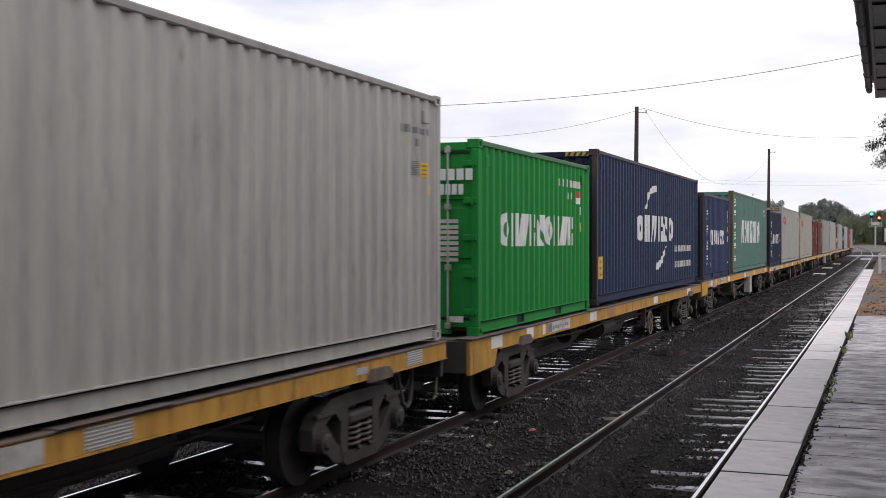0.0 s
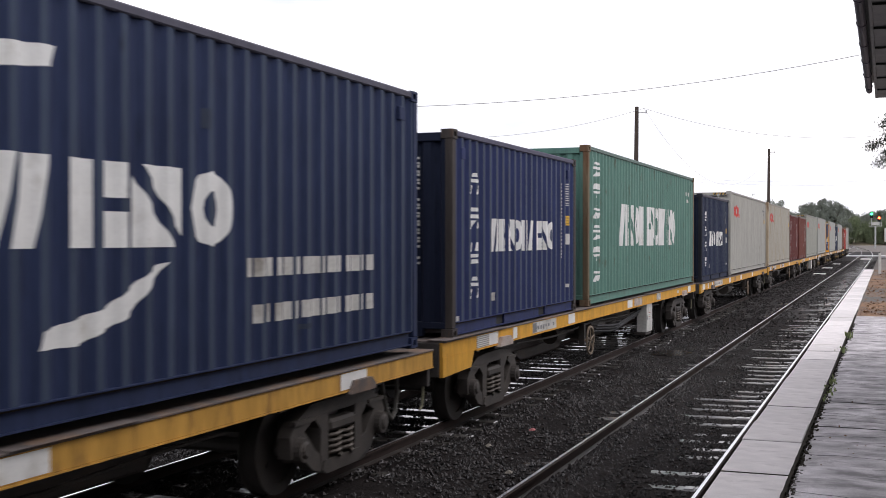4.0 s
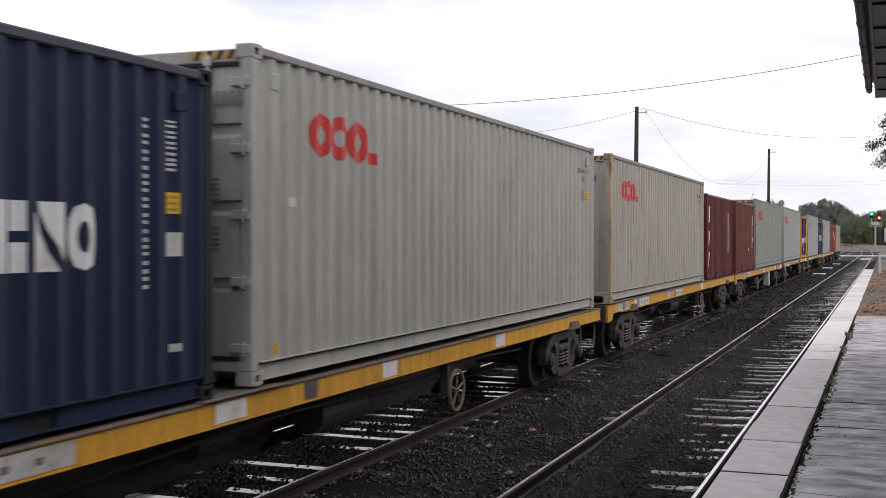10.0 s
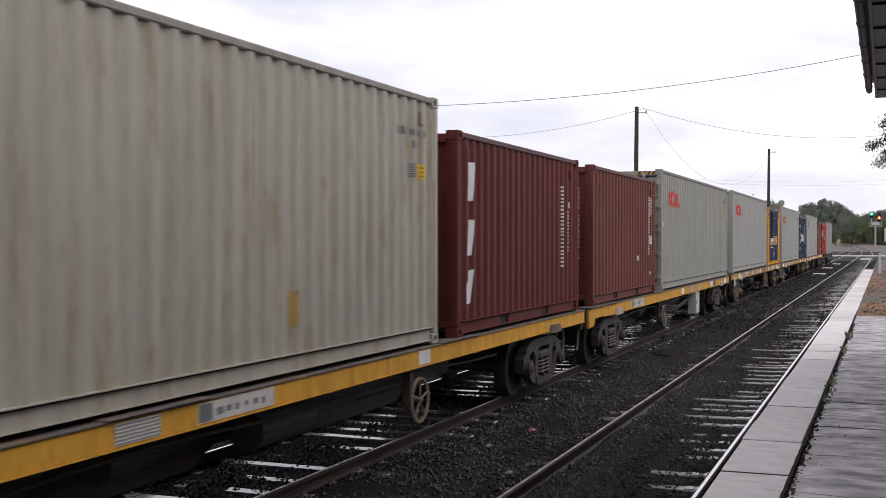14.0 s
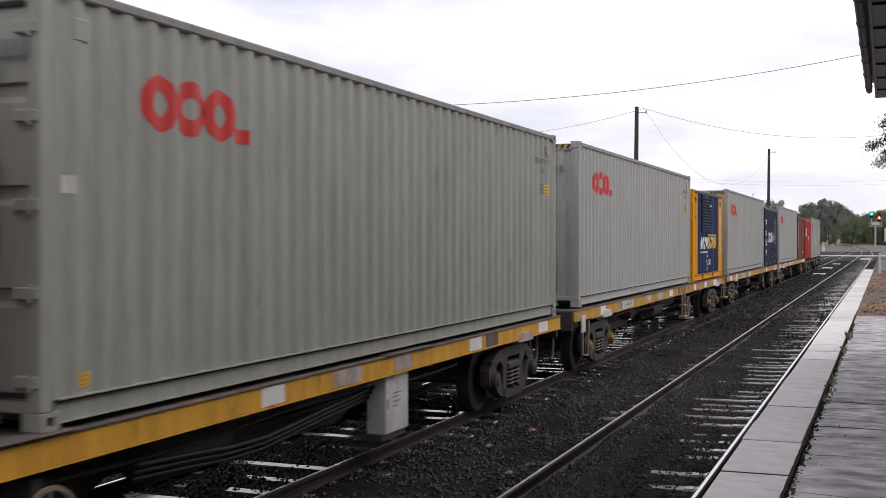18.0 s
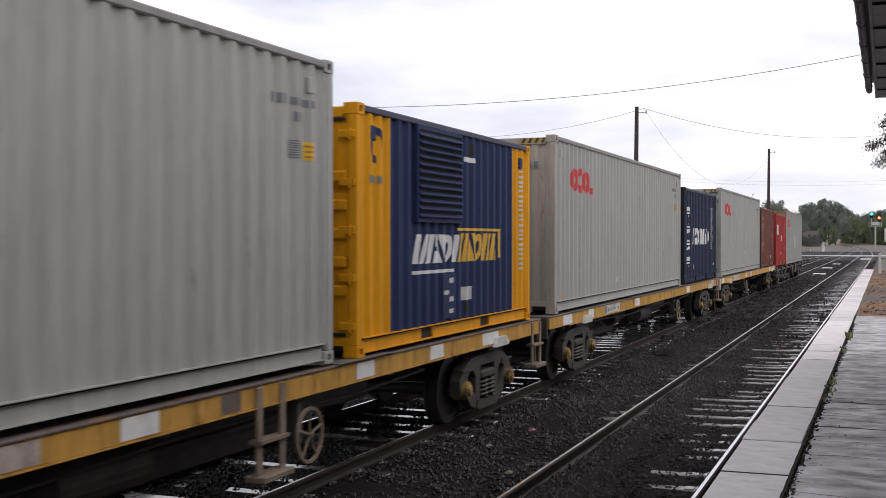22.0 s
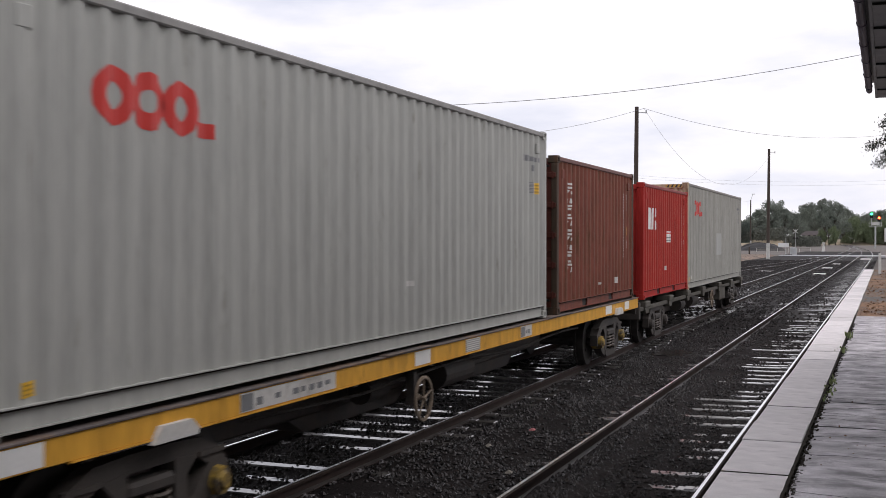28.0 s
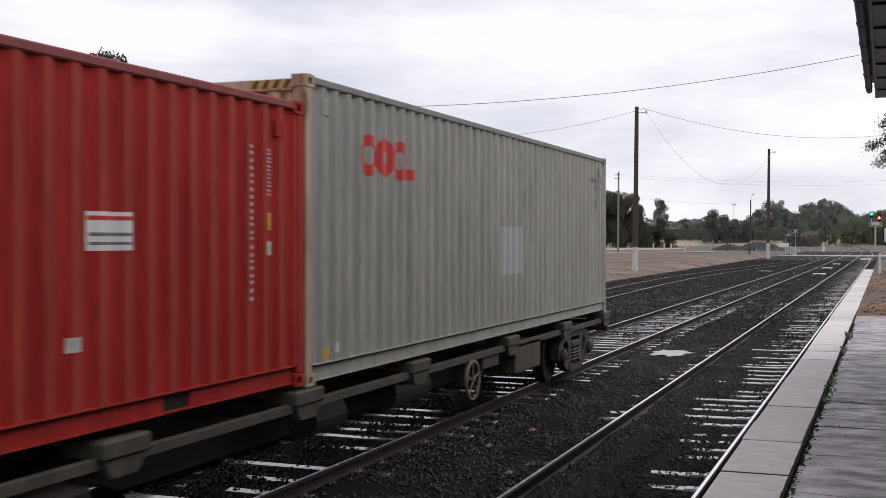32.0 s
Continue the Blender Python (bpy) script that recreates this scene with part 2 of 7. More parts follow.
CONCRETE = material("pale_concrete_coping", (0.70, 0.662, 0.656), rough=0.85, spec=0.12, vary=0.24, scale=4.5, fine=110, bump=0.4, stretch=(1, 1.2, 1), per_object=0.2, rough_vary=0.1, dirt=(0.42, 0.39, 0.388), dirt_amount=0.40, dirt_scale=2.4, dirt_stretch=(1, 2, 1))
ASPHALT = material("worn_wet_grey_platform_surface", (0.53, 0.505, 0.52), rough=0.75, spec=0.15, vary=0.75, scale=3.2, fine=120, bump=0.9, rough_vary=0.15, stretch=(1, 1.3, 1), per_object=0.2, dirt=(0.25, 0.236, 0.244), dirt_amount=0.58, dirt_scale=4.2, dirt_stretch=(0.8, 1.3, 1))
MULCH = material("brown_leaf_mulch", (0.185, 0.100, 0.052), rough=0.9, vary=1.3, scale=2.6, fine=30, bump=0.6, bump_dist=0.03, dirt=(0.100, 0.090, 0.082), dirt_amount=0.62, dirt_scale=0.8, dirt_stretch=(1, 0.4, 1))
UNSEENWALL = material("unseen_wall_cream_brick", (0.42, 0.38, 0.32), rough=0.7, vary=0.3, scale=2)
BRICK = material("dark_platform_brick", (0.16, 0.08, 0.06), rough=0.8, vary=0.5, scale=4)
EARTH = material("grey_brown_yard_ground", (0.13, 0.11, 0.095), rough=0.85, vary=0.6, scale=0.25, fine=3, bump=0.4, dirt=(0.075, 0.068, 0.062), dirt_amount=0.6, dirt_scale=0.12)
DIRT = material("reddish_bare_dirt", (0.215, 0.150, 0.110), rough=0.95, vary=0.95, scale=1.9, fine=9, bump=0.8, bump_dist=0.06, stretch=(0.4, 0.5, 1), dirt=(0.085, 0.076, 0.066), dirt_amount=0.62, dirt_scale=0.6, dirt_stretch=(0.16, 0.35, 1))
STRAW = material("dry_straw_grass", (0.38, 0.31, 0.215), rough=0.95, vary=0.6, scale=0.25, fine=3, bump=0.4, dirt=(0.17, 0.155, 0.12), dirt_amount=0.55, dirt_scale=0.12, dirt_stretch=(0.5, 0.25, 1))
ROADM = material("pale_wet_road", (0.44, 0.44, 0.45), rough=0.35, vary=0.2, scale=0.6, fine=20)
WOOD = material("dark_weathered_pole_timber", (0.060, 0.045, 0.036), rough=0.85, vary=0.5, scale=3, fine=20, stretch=(4, 4, 0.3), bump=0.4)
GREYWOOD = material("grey_weathered_timber", (0.22, 0.20, 0.17), rough=0.85, vary=0.4, scale=3, fine=20, stretch=(4, 4, 0.3))
BARK = material("eucalypt_bark", (0.10, 0.08, 0.065), rough=0.9, vary=0.5, scale=2)
LEAF_A = material("dark_olive_foliage", (0.090, 0.094, 0.070), rough=0.8, vary=0.5, scale=0.35, fine=2, bump=0, per_island=0.35, spec=0.15)
# Gum leaves are paler than life, with the distance haze in their colour.
LEAF_HAZED = material("hazed_grey_green_foliage", (0.218, 0.244, 0.206), rough=0.8, vary=0.4, scale=0.25, fine=2, bump=0, per_island=0.18, spec=0.15)
LEAF_F = material("cool_green_foliage", (0.135, 0.158, 0.138), rough=0.8, vary=0.35, scale=0.25, fine=2, bump=0, per_island=0.3, spec=0.15)
# The far belt's haze is mixed into this blue-grey leaf colour.
LEAF_FAR_HAZE = material("hazed_blue_grey_foliage", (0.150, 0.165, 0.155), rough=0.8, vary=0.35, scale=0.1, fine=1, bump=0, per_island=0.25, spec=0.15)
LEAF_E = material("dark_feathery_foliage", (0.026, 0.031, 0.021), rough=0.9, vary=0.4, scale=0.5, fine=4, bump=0, per_island=0.8, spec=0.1)
LEAF_C = material("fresh_green_foliage", (0.185, 0.225, 0.130), rough=0.75, vary=0.4, scale=0.4, fine=2, bump=0, per_island=0.4, spec=0.2)
PILE = material("black_gravel_heap", (0.028, 0.027, 0.028), rough=0.8, vary=0.5, scale=2, fine=15, bump=0.6)
CANOPYM = material("dark_green_black_paint", (0.014, 0.017, 0.013), rough=0.5, vary=0.3)
CANOPYLINE = material("dull_olive_lining", (0.05, 0.055, 0.045), rough=0.6, vary=0.3)
GUTTER = material("purple_brown_gutter_paint", (0.045, 0.032, 0.048), rough=0.6, vary=0.3)
WIREM = material("aluminium_wire", (0.26, 0.26, 0.26), rough=0.5, vary=0.1, bump=0)
PUDDLE = material("rain_puddle", (0.045, 0.040, 0.037), rough=0.14, vary=0.2, bump=0.05, rough_vary=0.02, spec=0.9)
GALV = material("galvanised_steel", (0.45, 0.46, 0.46), rough=0.5, metal=0.3, vary=0.2)
SHEDRED = material("faded_grey_brown_roof", (0.070, 0.056, 0.055), rough=0.8, vary=0.3)
WEED = material("weed_leaf", (0.16, 0.20, 0.075), rough=0.6, vary=0.3, per_island=0.6, bump=0)


# ---- mesh helpers ----
class Shape:
    """Vertices and faces of one mesh, with a material index for each face."""

    def __init__(self):
        self.v, self.f, self.m = [], [], []

    def add(self, verts, faces, mi=0):
        k = len(self.v)
        self.v.extend(verts)
        self.f.extend([tuple(i + k for i in f) for f in faces])
        self.m.extend([mi] * len(faces))
        return self

    def box(self, x0, x1, y0, y1, z0, z1, bev=0.0, mi=0):
        if bev <= 0:
            vs = [(x, y, z) for x in (x0, x1) for y in (y0, y1) for z in (z0, z1)]
            return self.add(vs, [(0, 1, 3, 2), (4, 6, 7, 5), (0, 4, 5, 1), (2, 3, 7, 6), (0, 2, 6, 4), (1, 5, 7, 3)], mi)
        b, vs, ids = bev, [], {}
        for i, (x, sx) in enumerate(((x0, 1), (x1, -1))):
            for j, (y, sy) in enumerate(((y0, 1), (y1, -1))):
                for k, (z, sz) in enumerate(((z0, 1), (z1, -1))):
                    for a, d in enumerate(((0, 1, 1), (1, 0, 1), (1, 1, 0))):
                        ids[i, j, k, a] = len(vs)
                        vs.append((x + sx * b * d[0], y + sy * b * d[1], z + sz * b * d[2]))
        fs = []
        for i in (0, 1):
            fs.append([ids[i, 0, 0, 0], ids[i, 0, 1, 0], ids[i, 1, 1, 0], ids[i, 1, 0, 0]][:: 1 if i == 0 else -1])
            fs.append([ids[0, i, 0, 1], ids[1, i, 0, 1], ids[1, i, 1, 1], ids[0, i, 1, 1]][:: 1 if i == 0 else -1])
            fs.append([ids[0, 0, i, 2], ids[0, 1, i, 2], ids[1, 1, i, 2], ids[1, 0, i, 2]][:: 1 if i == 0 else -1])
        for i in (0, 1):
            for j in (0, 1):
                fs.append([ids[i, j, 0, 0], ids[i, j, 1, 0], ids[i, j, 1, 1], ids[i, j, 0, 1]][:: 1 if i != j else -1])
                fs.append([ids[i, 0, j, 0], ids[i, 1, j, 0], ids[i, 1, j, 2], ids[i, 0, j, 2]][:: 1 if i == j else -1])
                fs.append([ids[0, i, j, 1], ids[1, i, j, 1], ids[1, i, j, 2], ids[0, i, j, 2]][:: 1 if i != j else -1])
                for k in (0, 1):
                    fs.append([ids[i, j, k, 0], ids[i, j, k, 1], ids[i, j, k, 2]][:: 1 if (i + j + k) % 2 == 0 else -1])
        return self.add(vs, fs, mi)

    def tube(self, a, b, r0, r1=None, n=10, mi=0, caps=True):
        r1 = r0 if r1 is None else r1
        a, b = Vector(a), Vector(b)
        q = (b - a).to_track_quat("Z", "Y").to_matrix()
        vs = []
        for p, r in ((a, r0), (b, r1)):
            for i in range(n):
                w = 2 * math.pi * i / n
                vs.append(tuple(p + q @ Vector((r * math.cos(w), r * math.sin(w), 0))))
        fs = [(i, (i + 1) % n, n + (i + 1) % n, n + i) for i in range(n)]
        if caps:
            fs += [tuple(range(n - 1, -1, -1)), tuple(range(n, 2 * n))]
        return self.add(vs, fs, mi)

    def pipe(self, pts, r, n=6, mi=0):
        for p, q in zip(pts[:-1], pts[1:]):
            self.tube(p, q, r, n=n, mi=mi)
        return self

    def sweep(self, pts, r, n=6, mi=0):
        """One unbroken round bar along a line of points."""
        k, m = len(self.v), len(pts)
        for i, p in enumerate(pts):
            t = Vector(pts[min(m - 1, i + 1)]) - Vector(pts[max(0, i - 1)])
            q = t.to_track_quat("Z", "Y").to_matrix()
            for j in range(n):
                w = 2 * math.pi * j / n
                self.v.append(tuple(Vector(p) + q @ Vector((r * math.cos(w), r * math.sin(w), 0))))
        for i in range(m - 1):
            for j in range(n):
                self.f.append((k + i * n + j, k + i * n + (j + 1) % n, k + (i + 1) * n + (j + 1) % n, k + (i + 1) * n + j))
                self.m.append(mi)
        return self

    def prism_x(self, poly, x0, x1, mi=0):
        """A polygon in (y, z), counter-clockwise seen from +x, extruded along x."""
        n = len(poly)
        vs = [(x0, *p) for p in poly] + [(x1, *p) for p in poly]
        return self.add(vs, [tuple(range(n - 1, -1, -1)), tuple(range(n, 2 * n))] + [(i, (i + 1) % n, n + (i + 1) % n, n + i) for i in range(n)], mi)

    def ring(self, c, axis, r0, r1, half, n=20, mi=0):
        """A flat ring (rim) about the axis."""
        q = Vector(axis).to_track_quat("Z", "Y").to_matrix()
        vs, fs = [], []
        for i in range(n):
            w = 2 * math.pi * i / n
            d = Vector((math.cos(w), math.sin(w), 0))
            for r, h in ((r0, -half), (r1, -half), (r1, half), (r0, half)):
                vs.append(tuple(Vector(c) + q @ (d * r + Vector((0, 0, h)))))
        for i in range(n):
            j = (i + 1) % n
            for k in range(4):
                fs.append((4 * i + k, 4 * i + (k + 1) % 4, 4 * j + (k + 1) % 4, 4 * j + k))
        return self.add(vs, fs, mi)


def mesh_of(name, s, mats, smooth=False):
    me = bpy.data.meshes.new(name)
    me.from_pydata(s.v, [], s.f)
    for m in (mats if isinstance(mats, (list, tuple)) else (mats,)):
        me.materials.append(m)
    if any(s.m):
        me.polygons.foreach_set("material_index", s.m)
    if smooth:
        me.polygons.foreach_set("use_smooth", [True] * len(s.f))
    me.update()
    return me


def part(name, s, mats, parent, label="", smooth=False):
    ob = new(name, s if isinstance(s, bpy.types.Mesh) else mesh_of(name, s, mats, smooth))
    ob.parent = parent
    return tagged(ob, label)


def thing(name, label, category, group="", kind="", at=None):
    ob = new(name)
    ob.empty_display_size = 0.2
    if at is not None:
        ob.matrix_basis = at
    return tagged(ob, label, category, group, kind)


def solid(name, s, mats, label, category, group="", kind="", smooth=False):
    return tagged(new(name, mesh_of(name, s, mats, smooth)), label, category, group, kind)


def sheet(xs, ys, zf):
    s = Shape()
    n = len(ys)
    s.add([(x, y, zf(x, y)) for x in xs for y in ys], [(i * n + j, (i + 1) * n + j, (i + 1) * n + j + 1, i * n + j + 1) for i in range(len(xs) - 1) for j in range(n - 1)])
    return s


def steps(a, b, d):
    n = max(1, round((b - a) / d))
    return [a + (b - a) * i / n for i in range(n + 1)]


# ---- ground ----
PLAT = 0.88
gx = [-3000, -1500, -700, -300, -150] + steps(-100, 60, 8) + [120, 300, 800, 2000]
gy = [-600, -200, -60] + steps(-20, 260, 8) + [320, 420, 600, 900, 1500, 3000, 4800]
ground = solid("ground", sheet(gx, gy, lambda x, y: -0.42 + (0.10 * noise.noise((x * 0.05, y * 0.05, 0)) if -100 < x < 60 and y < 260 else 0)), EARTH,
               "damp grey-brown railway yard ground", "ground", kind="structure")


def bed_z(x, y):
    """Height of the ballast: low enough between the rails to show part of the sleepers, heaped over their ends."""
    z = -0.146 + 0.020 * noise.noise((x * 0.9, y * 0.35, 3)) + 0.034 * noise.noise((x * 2.6, y * 0.9, 7))
    ends = min(abs(x + 2.48), abs(x + 6.24))
    if ends > 1.02:
        z += 0.036 * min(1.0, (ends - 1.02) / 0.25)
    if -5.1 < x < -3.7:
        z -= 0.035
    if abs(x + 2.48) < 0.8:
        z += 0.020 - 0.034 * min(1.0, max(0.0, (x + 2.9) / 0.7)) + 0.030 * max(0.0, 1 - abs(x + 3.02) / 0.16)
    return z + (0.020 * min(1.0, max(0.0, (y - 30) / 25)) if x > -4.2 else 0.036 * min(1.0, max(0.0, (y - 36) / 14)))


ballast_bed = solid("ballast_bed", sheet(steps(-15.5, -1.0, 0.25), steps(-4, 38, 0.4),
                    lambda x, y: bed_z(x, y) - (0.35 if x < -15 else 0)), GRAVEL,
                    "wet dark crushed-stone ballast between the tracks", "ballast", kind="structure")
solid("ballast_bed_far", sheet(steps(-15.5, -1.0, 0.25), steps(38, 70, 0.4) + steps(71.5, 240, 1.5),
      lambda x, y: bed_z(x, y) - (0.35 if x < -15 else 0)), FARGRAVEL, "grey crushed-stone ballast farther along the tracks", "ballast", kind="structure")
dirt_bank = solid("dirt_bank", sheet(steps(-90, -16, 2), steps(60, 203, 3),
                  lambda x, y: -0.20 + 0.28 * max(0, math.sin(min(1, (-16 - x) / 12) * math.pi / 2)) * max(0, min(1, (y - 60) / 20, (203 - y) / 20)) - (0.5 if x > -16.5 or y < 61 or y > 202 else 0) + 0.05 * noise.noise((x * 0.3, y * 0.2, 1))), DIRT,
                  "reddish bare dirt bank beside the yard", "dirt bank", kind="structure")
solid("dry_field", sheet(steps(-420, -45, 15) + [-42, -36, -30], [428, 436, 444, 452, 460, 468, 476, 490],
      lambda x, y: -0.35 + (min(y, 476) - 428) * 0.056 + 0.15 * noise.noise((x * 0.05, y * 0.06, 4)) - (3.2 if x > -35 else 0)), STRAW, "dry straw-coloured grass field", "grass field", kind="structure")
solid("earth_bank", sheet(steps(-120, -40, 4), [398, 404, 412, 420, 428, 434],
      lambda x, y: -0.5 + 0.55 * math.sin(math.pi * min(1.0, (y - 398) / 40)) * max(0.0, 0.8 + noise.noise((x * 0.07, 3.1, 0)))), EARTH, "low grey-brown earth bank before the dry field", "earth bank", kind="structure")
solid("grass_verge", sheet(steps(-110, -52, 2), steps(288, 344, 4),
      lambda x, y: -0.22 + 0.05 * noise.noise((x * 0.2, y * 0.1, 2)) - (0.5 if y < 290 + 5 * noise.noise((x * 0.3, 1, 0)) or x > -55 + 3 * noise.noise((y * 0.2, 5, 0)) else 0)), STRAW, "strip of dry pale grass before the trees", "grass verge", kind="structure")

# ---- tracks ----
PROFILE = [(-0.062, -0.136), (-0.062, -0.126), (-0.012, -0.110), (-0.009, -0.042), (-0.034, -0.033), (-0.034, -0.008), (-0.027, -0.001), (-0.019, 0.0), (0.009, 0.0),
           (0.019, 0.0), (0.027, -0.001), (0.034, -0.008), (0.034, -0.033), (0.009, -0.042), (0.012, -0.110), (0.062, -0.126), (0.062, -0.136)]


def sweep_rail(path, off):
    """The rail profile swept along a centre line, at a sideways offset."""
    s, n, ring = Shape(), len(PROFILE), []
    for i, p in enumerate(path):
        a, b = path[max(0, i - 1)], path[min(len(path) - 1, i + 1)]
        t = Vector((b[0] - a[0], b[1] - a[1])).normalized()
        nx, ny = t.y, -t.x
        ring.append([(p[0] + nx * (off + u), p[1] + ny * (off + u), z) for u, z in PROFILE])
    s.v = [v for r in ring for v in r]
    for i in range(len(ring) - 1):
        for k in range(n):
            j = (k + 1) % n
            s.f.append((i * n + k, i * n + j, (i + 1) * n + j, (i + 1) * n + k))
            s.m.append(1 if k in (6, 7) else 2 if k in (1, 14) else 0)
    return s


rnd = random.Random(4)
sleeper_mesh = mesh_of("sleeper", Shape().box(-1.3, 1.3, -0.092, 0.092, -0.14, 0.0, bev=0.012), SLEEPER)
chair_mesh = mesh_of("rail_plate", Shape().box(-0.30, -0.20, -0.07, 0.07, -0.004, 0.010, bev=0.004).box(-0.19, 0.19, -0.07, 0.07, -0.004, 0.010, bev=0.004).box(-0.115, -0.085, -0.02, 0.02, 0.010, 0.03).box(0.085, 0.115, -0.02, 0.02, 0.010, 0.03), PLATEM)


def on_path(path, d):
    for a, b in zip(path[:-1], path[1:]):
        l = math.hypot(b[0] - a[0], b[1] - a[1])
        if d <= l:
            k = d / l
            return a[0] + k * (b[0] - a[0]), a[1] + k * (b[1] - a[1]), math.degrees(math.atan2(-(b[0] - a[0]), b[1] - a[1]))
        d -= l
    return None


def track(name, path, label, first=0.0, last=1e9, z=-0.150, laid=()):
    tr = tagged(new(name), label, "railway track", kind="structure")
    for off in (-0.836, 0.836):
        part("rail", sweep_rail(path, off), (RAILSIDE, RAILTOP, RAILFOOT), tr, "steel rail with a polished wet head")
    d = first
    while d < last:
        p = on_path(path, d)
        if p is None:
            break
        sl = part("sleeper", sleeper_mesh, None, tr)
        dz = z + rnd.uniform(-0.02, 0.013) + (0.02 if d > 55 else 0)
        sl.matrix_basis = pose(p[0] + rnd.uniform(-0.06, 0.06), p[1], dz, rnd.uniform(-0.4, 0.4), rnd.uniform(-0.4, 0.4), p[2] + rnd.uniform(-1.2, 1.2))
        if d < first + 45:
            for off in (-0.836, 0.836):
                c = part("rail_plate", chair_mesh, None, sl)
                c.matrix_basis = Matrix.Translation((off, 0, 0))
        later = [q for q in laid if q > d + 0.3]
        d = later[0] if later and d > laid[0] - 0.7 else d + 0.62 + rnd.uniform(-0.05, 0.05)
    return tr


platform_path = [(-2.48, -14), (-2.48, 30), (-2.48, 80), (-2.5, 130), (-2.6, 170), (-2.9, 200), (-3.9, 250), (-5.8, 300), (-8.6, 360), (-12.5, 440), (-18, 540), (-27, 680), (-60, 1000)]
train_path = [(-6.24, -30), (-6.24, 30), (-6.24, 100), (-6.24, 150), (-6.26, 200), (-6.5, 250), (-7.3, 300), (-9.4, 360), (-13.0, 440), (-18.5, 540), (-27.5, 680), (-60.5, 1000)]
siding_path = [(-10.4, 0), (-10.9, 25), (-11.35, 45), (-11.75, 60), (-11.85, 72), (-11.4, 85), (-10.6, 98), (-9.5, 115), (-8.4, 135), (-7.4, 158), (-6.7, 180), (-6.4, 210)]
SLEEPERS_LAID = [14 + q for q in (11.16, 11.81, 12.59, 13.6, 14.11, 14.66, 15.21, 15.94, 16.62, 17.36, 17.95, 18.47, 19.13, 19.75, 20.26, 20.8)]
track("track_1", platform_path, "railway track beside the platform with wet timber sleepers", 3, 190, -0.142, SLEEPERS_LAID)
track("track_2", train_path, "main railway track with wet timber sleepers", 19, 205, -0.136)
track("track_3", siding_path, "siding track curving in to join the main line", 30, 210)

crossing = solid("road", Shape().box(-14.6, 40, 174.5, 179.5, -0.3, 0.02), ROADM, "pale wet road crossing the railway on the level", "road", kind="structure")

# ---- platform ----
platform = tagged(new("platform"), "raised station platform with pale concrete coping", "platform", kind="structure")
part("platform_base", sheet([-0.56, -0.2, 0.3, 0.8, 1.4, 2.2, 3.2, 4.2], steps(-14, 24, 0.6), lambda x, y: PLAT - 0.022), DARK, platform)
part("platform_edge_wall", Shape().box(-0.94, -0.56, -14, 60, -0.3, PLAT - 0.09), BRICK, platform)
part("platform_fill", Shape().box(-0.555, 9.0, -14, 60, -0.4, PLAT - 0.03), MULCH, platform)
part("mulch_bed", sheet(steps(-0.555, 9, 0.5), steps(24, 60, 0.7), lambda x, y: PLAT - 0.01 + 0.05 * noise.noise((x * 1.1, y * 0.5, 9))), MULCH, platform, "brown leaf mulch behind the coping")
joints = [-12.0 + 1.03 * k for k in range(19)] + [7.60, 8.84, 9.76, 10.73, 12.08, 12.94, 13.98, 15.05, 16.15, 17.14, 18.41, 19.92, 21.01, 22.1, 23.2, 24.3, 25.5, 26.8, 28.2]
while joints[-1] < 60:
    joints.append(joints[-1] + 1.04 + rnd.uniform(-0.06, 0.06))
for ya, yb in zip(joints[:-1], joints[1:]):
    g = rnd.choice((0.004, 0.005, 0.007, 0.011)) + (0.003 if ya > 18 else 0)
    slab = part("coping_slab", Shape().box(-0.215, 0.215, g, yb - ya - g, -0.085, 0.0, bev=0.006), CONCRETE, platform)
    slab.matrix_basis = pose(-0.781 + rnd.uniform(-0.006, 0.006), ya, PLAT + 0.012 + rnd.uniform(-0.005, 0.005), rnd.uniform(-0.2, 0.2), 0, rnd.uniform(-0.35, 0.35))

for ya in joints:
    if 4 < ya < 46:
        wj = rnd.uniform(0.005, 0.009)
        part("joint_filling", Shape().box(-0.990, -0.570, ya - wj, ya + wj, PLAT - 0.02, PLAT + 0.0085), SOIL, platform)
# Black bar inside the slabs puts shade into the open joints.
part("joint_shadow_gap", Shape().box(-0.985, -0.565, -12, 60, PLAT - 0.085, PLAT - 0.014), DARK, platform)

# cracked concrete bays of the platform, laid with open joints
y = -12.0
while y < 24:
    l = rnd.uniform(1.0, 1.7)
    for xa, xb in ((-0.535, 1.62), (1.635, 4.18)):
        xs, ys = steps(xa, xb, 0.12), steps(y + 0.008 + rnd.uniform(0, 0.012), min(24, y + l) - 0.006, 0.12)
        tilt = rnd.uniform(-0.004, 0.004)
        bay = sheet(xs, ys, lambda x, yy: PLAT + 0.006 + tilt * (yy - y) + 0.007 * noise.noise((x * 1.6, yy * 0.9, 2)) + 0.0035 * noise.noise((x * 6, yy * 5, 4)) - (0.012 if x in (xs[0], xs[-1]) or yy in (ys[0], ys[-1]) else 0))
        part("paving_bay", bay, ASPHALT, platform, smooth=True)
    y += l
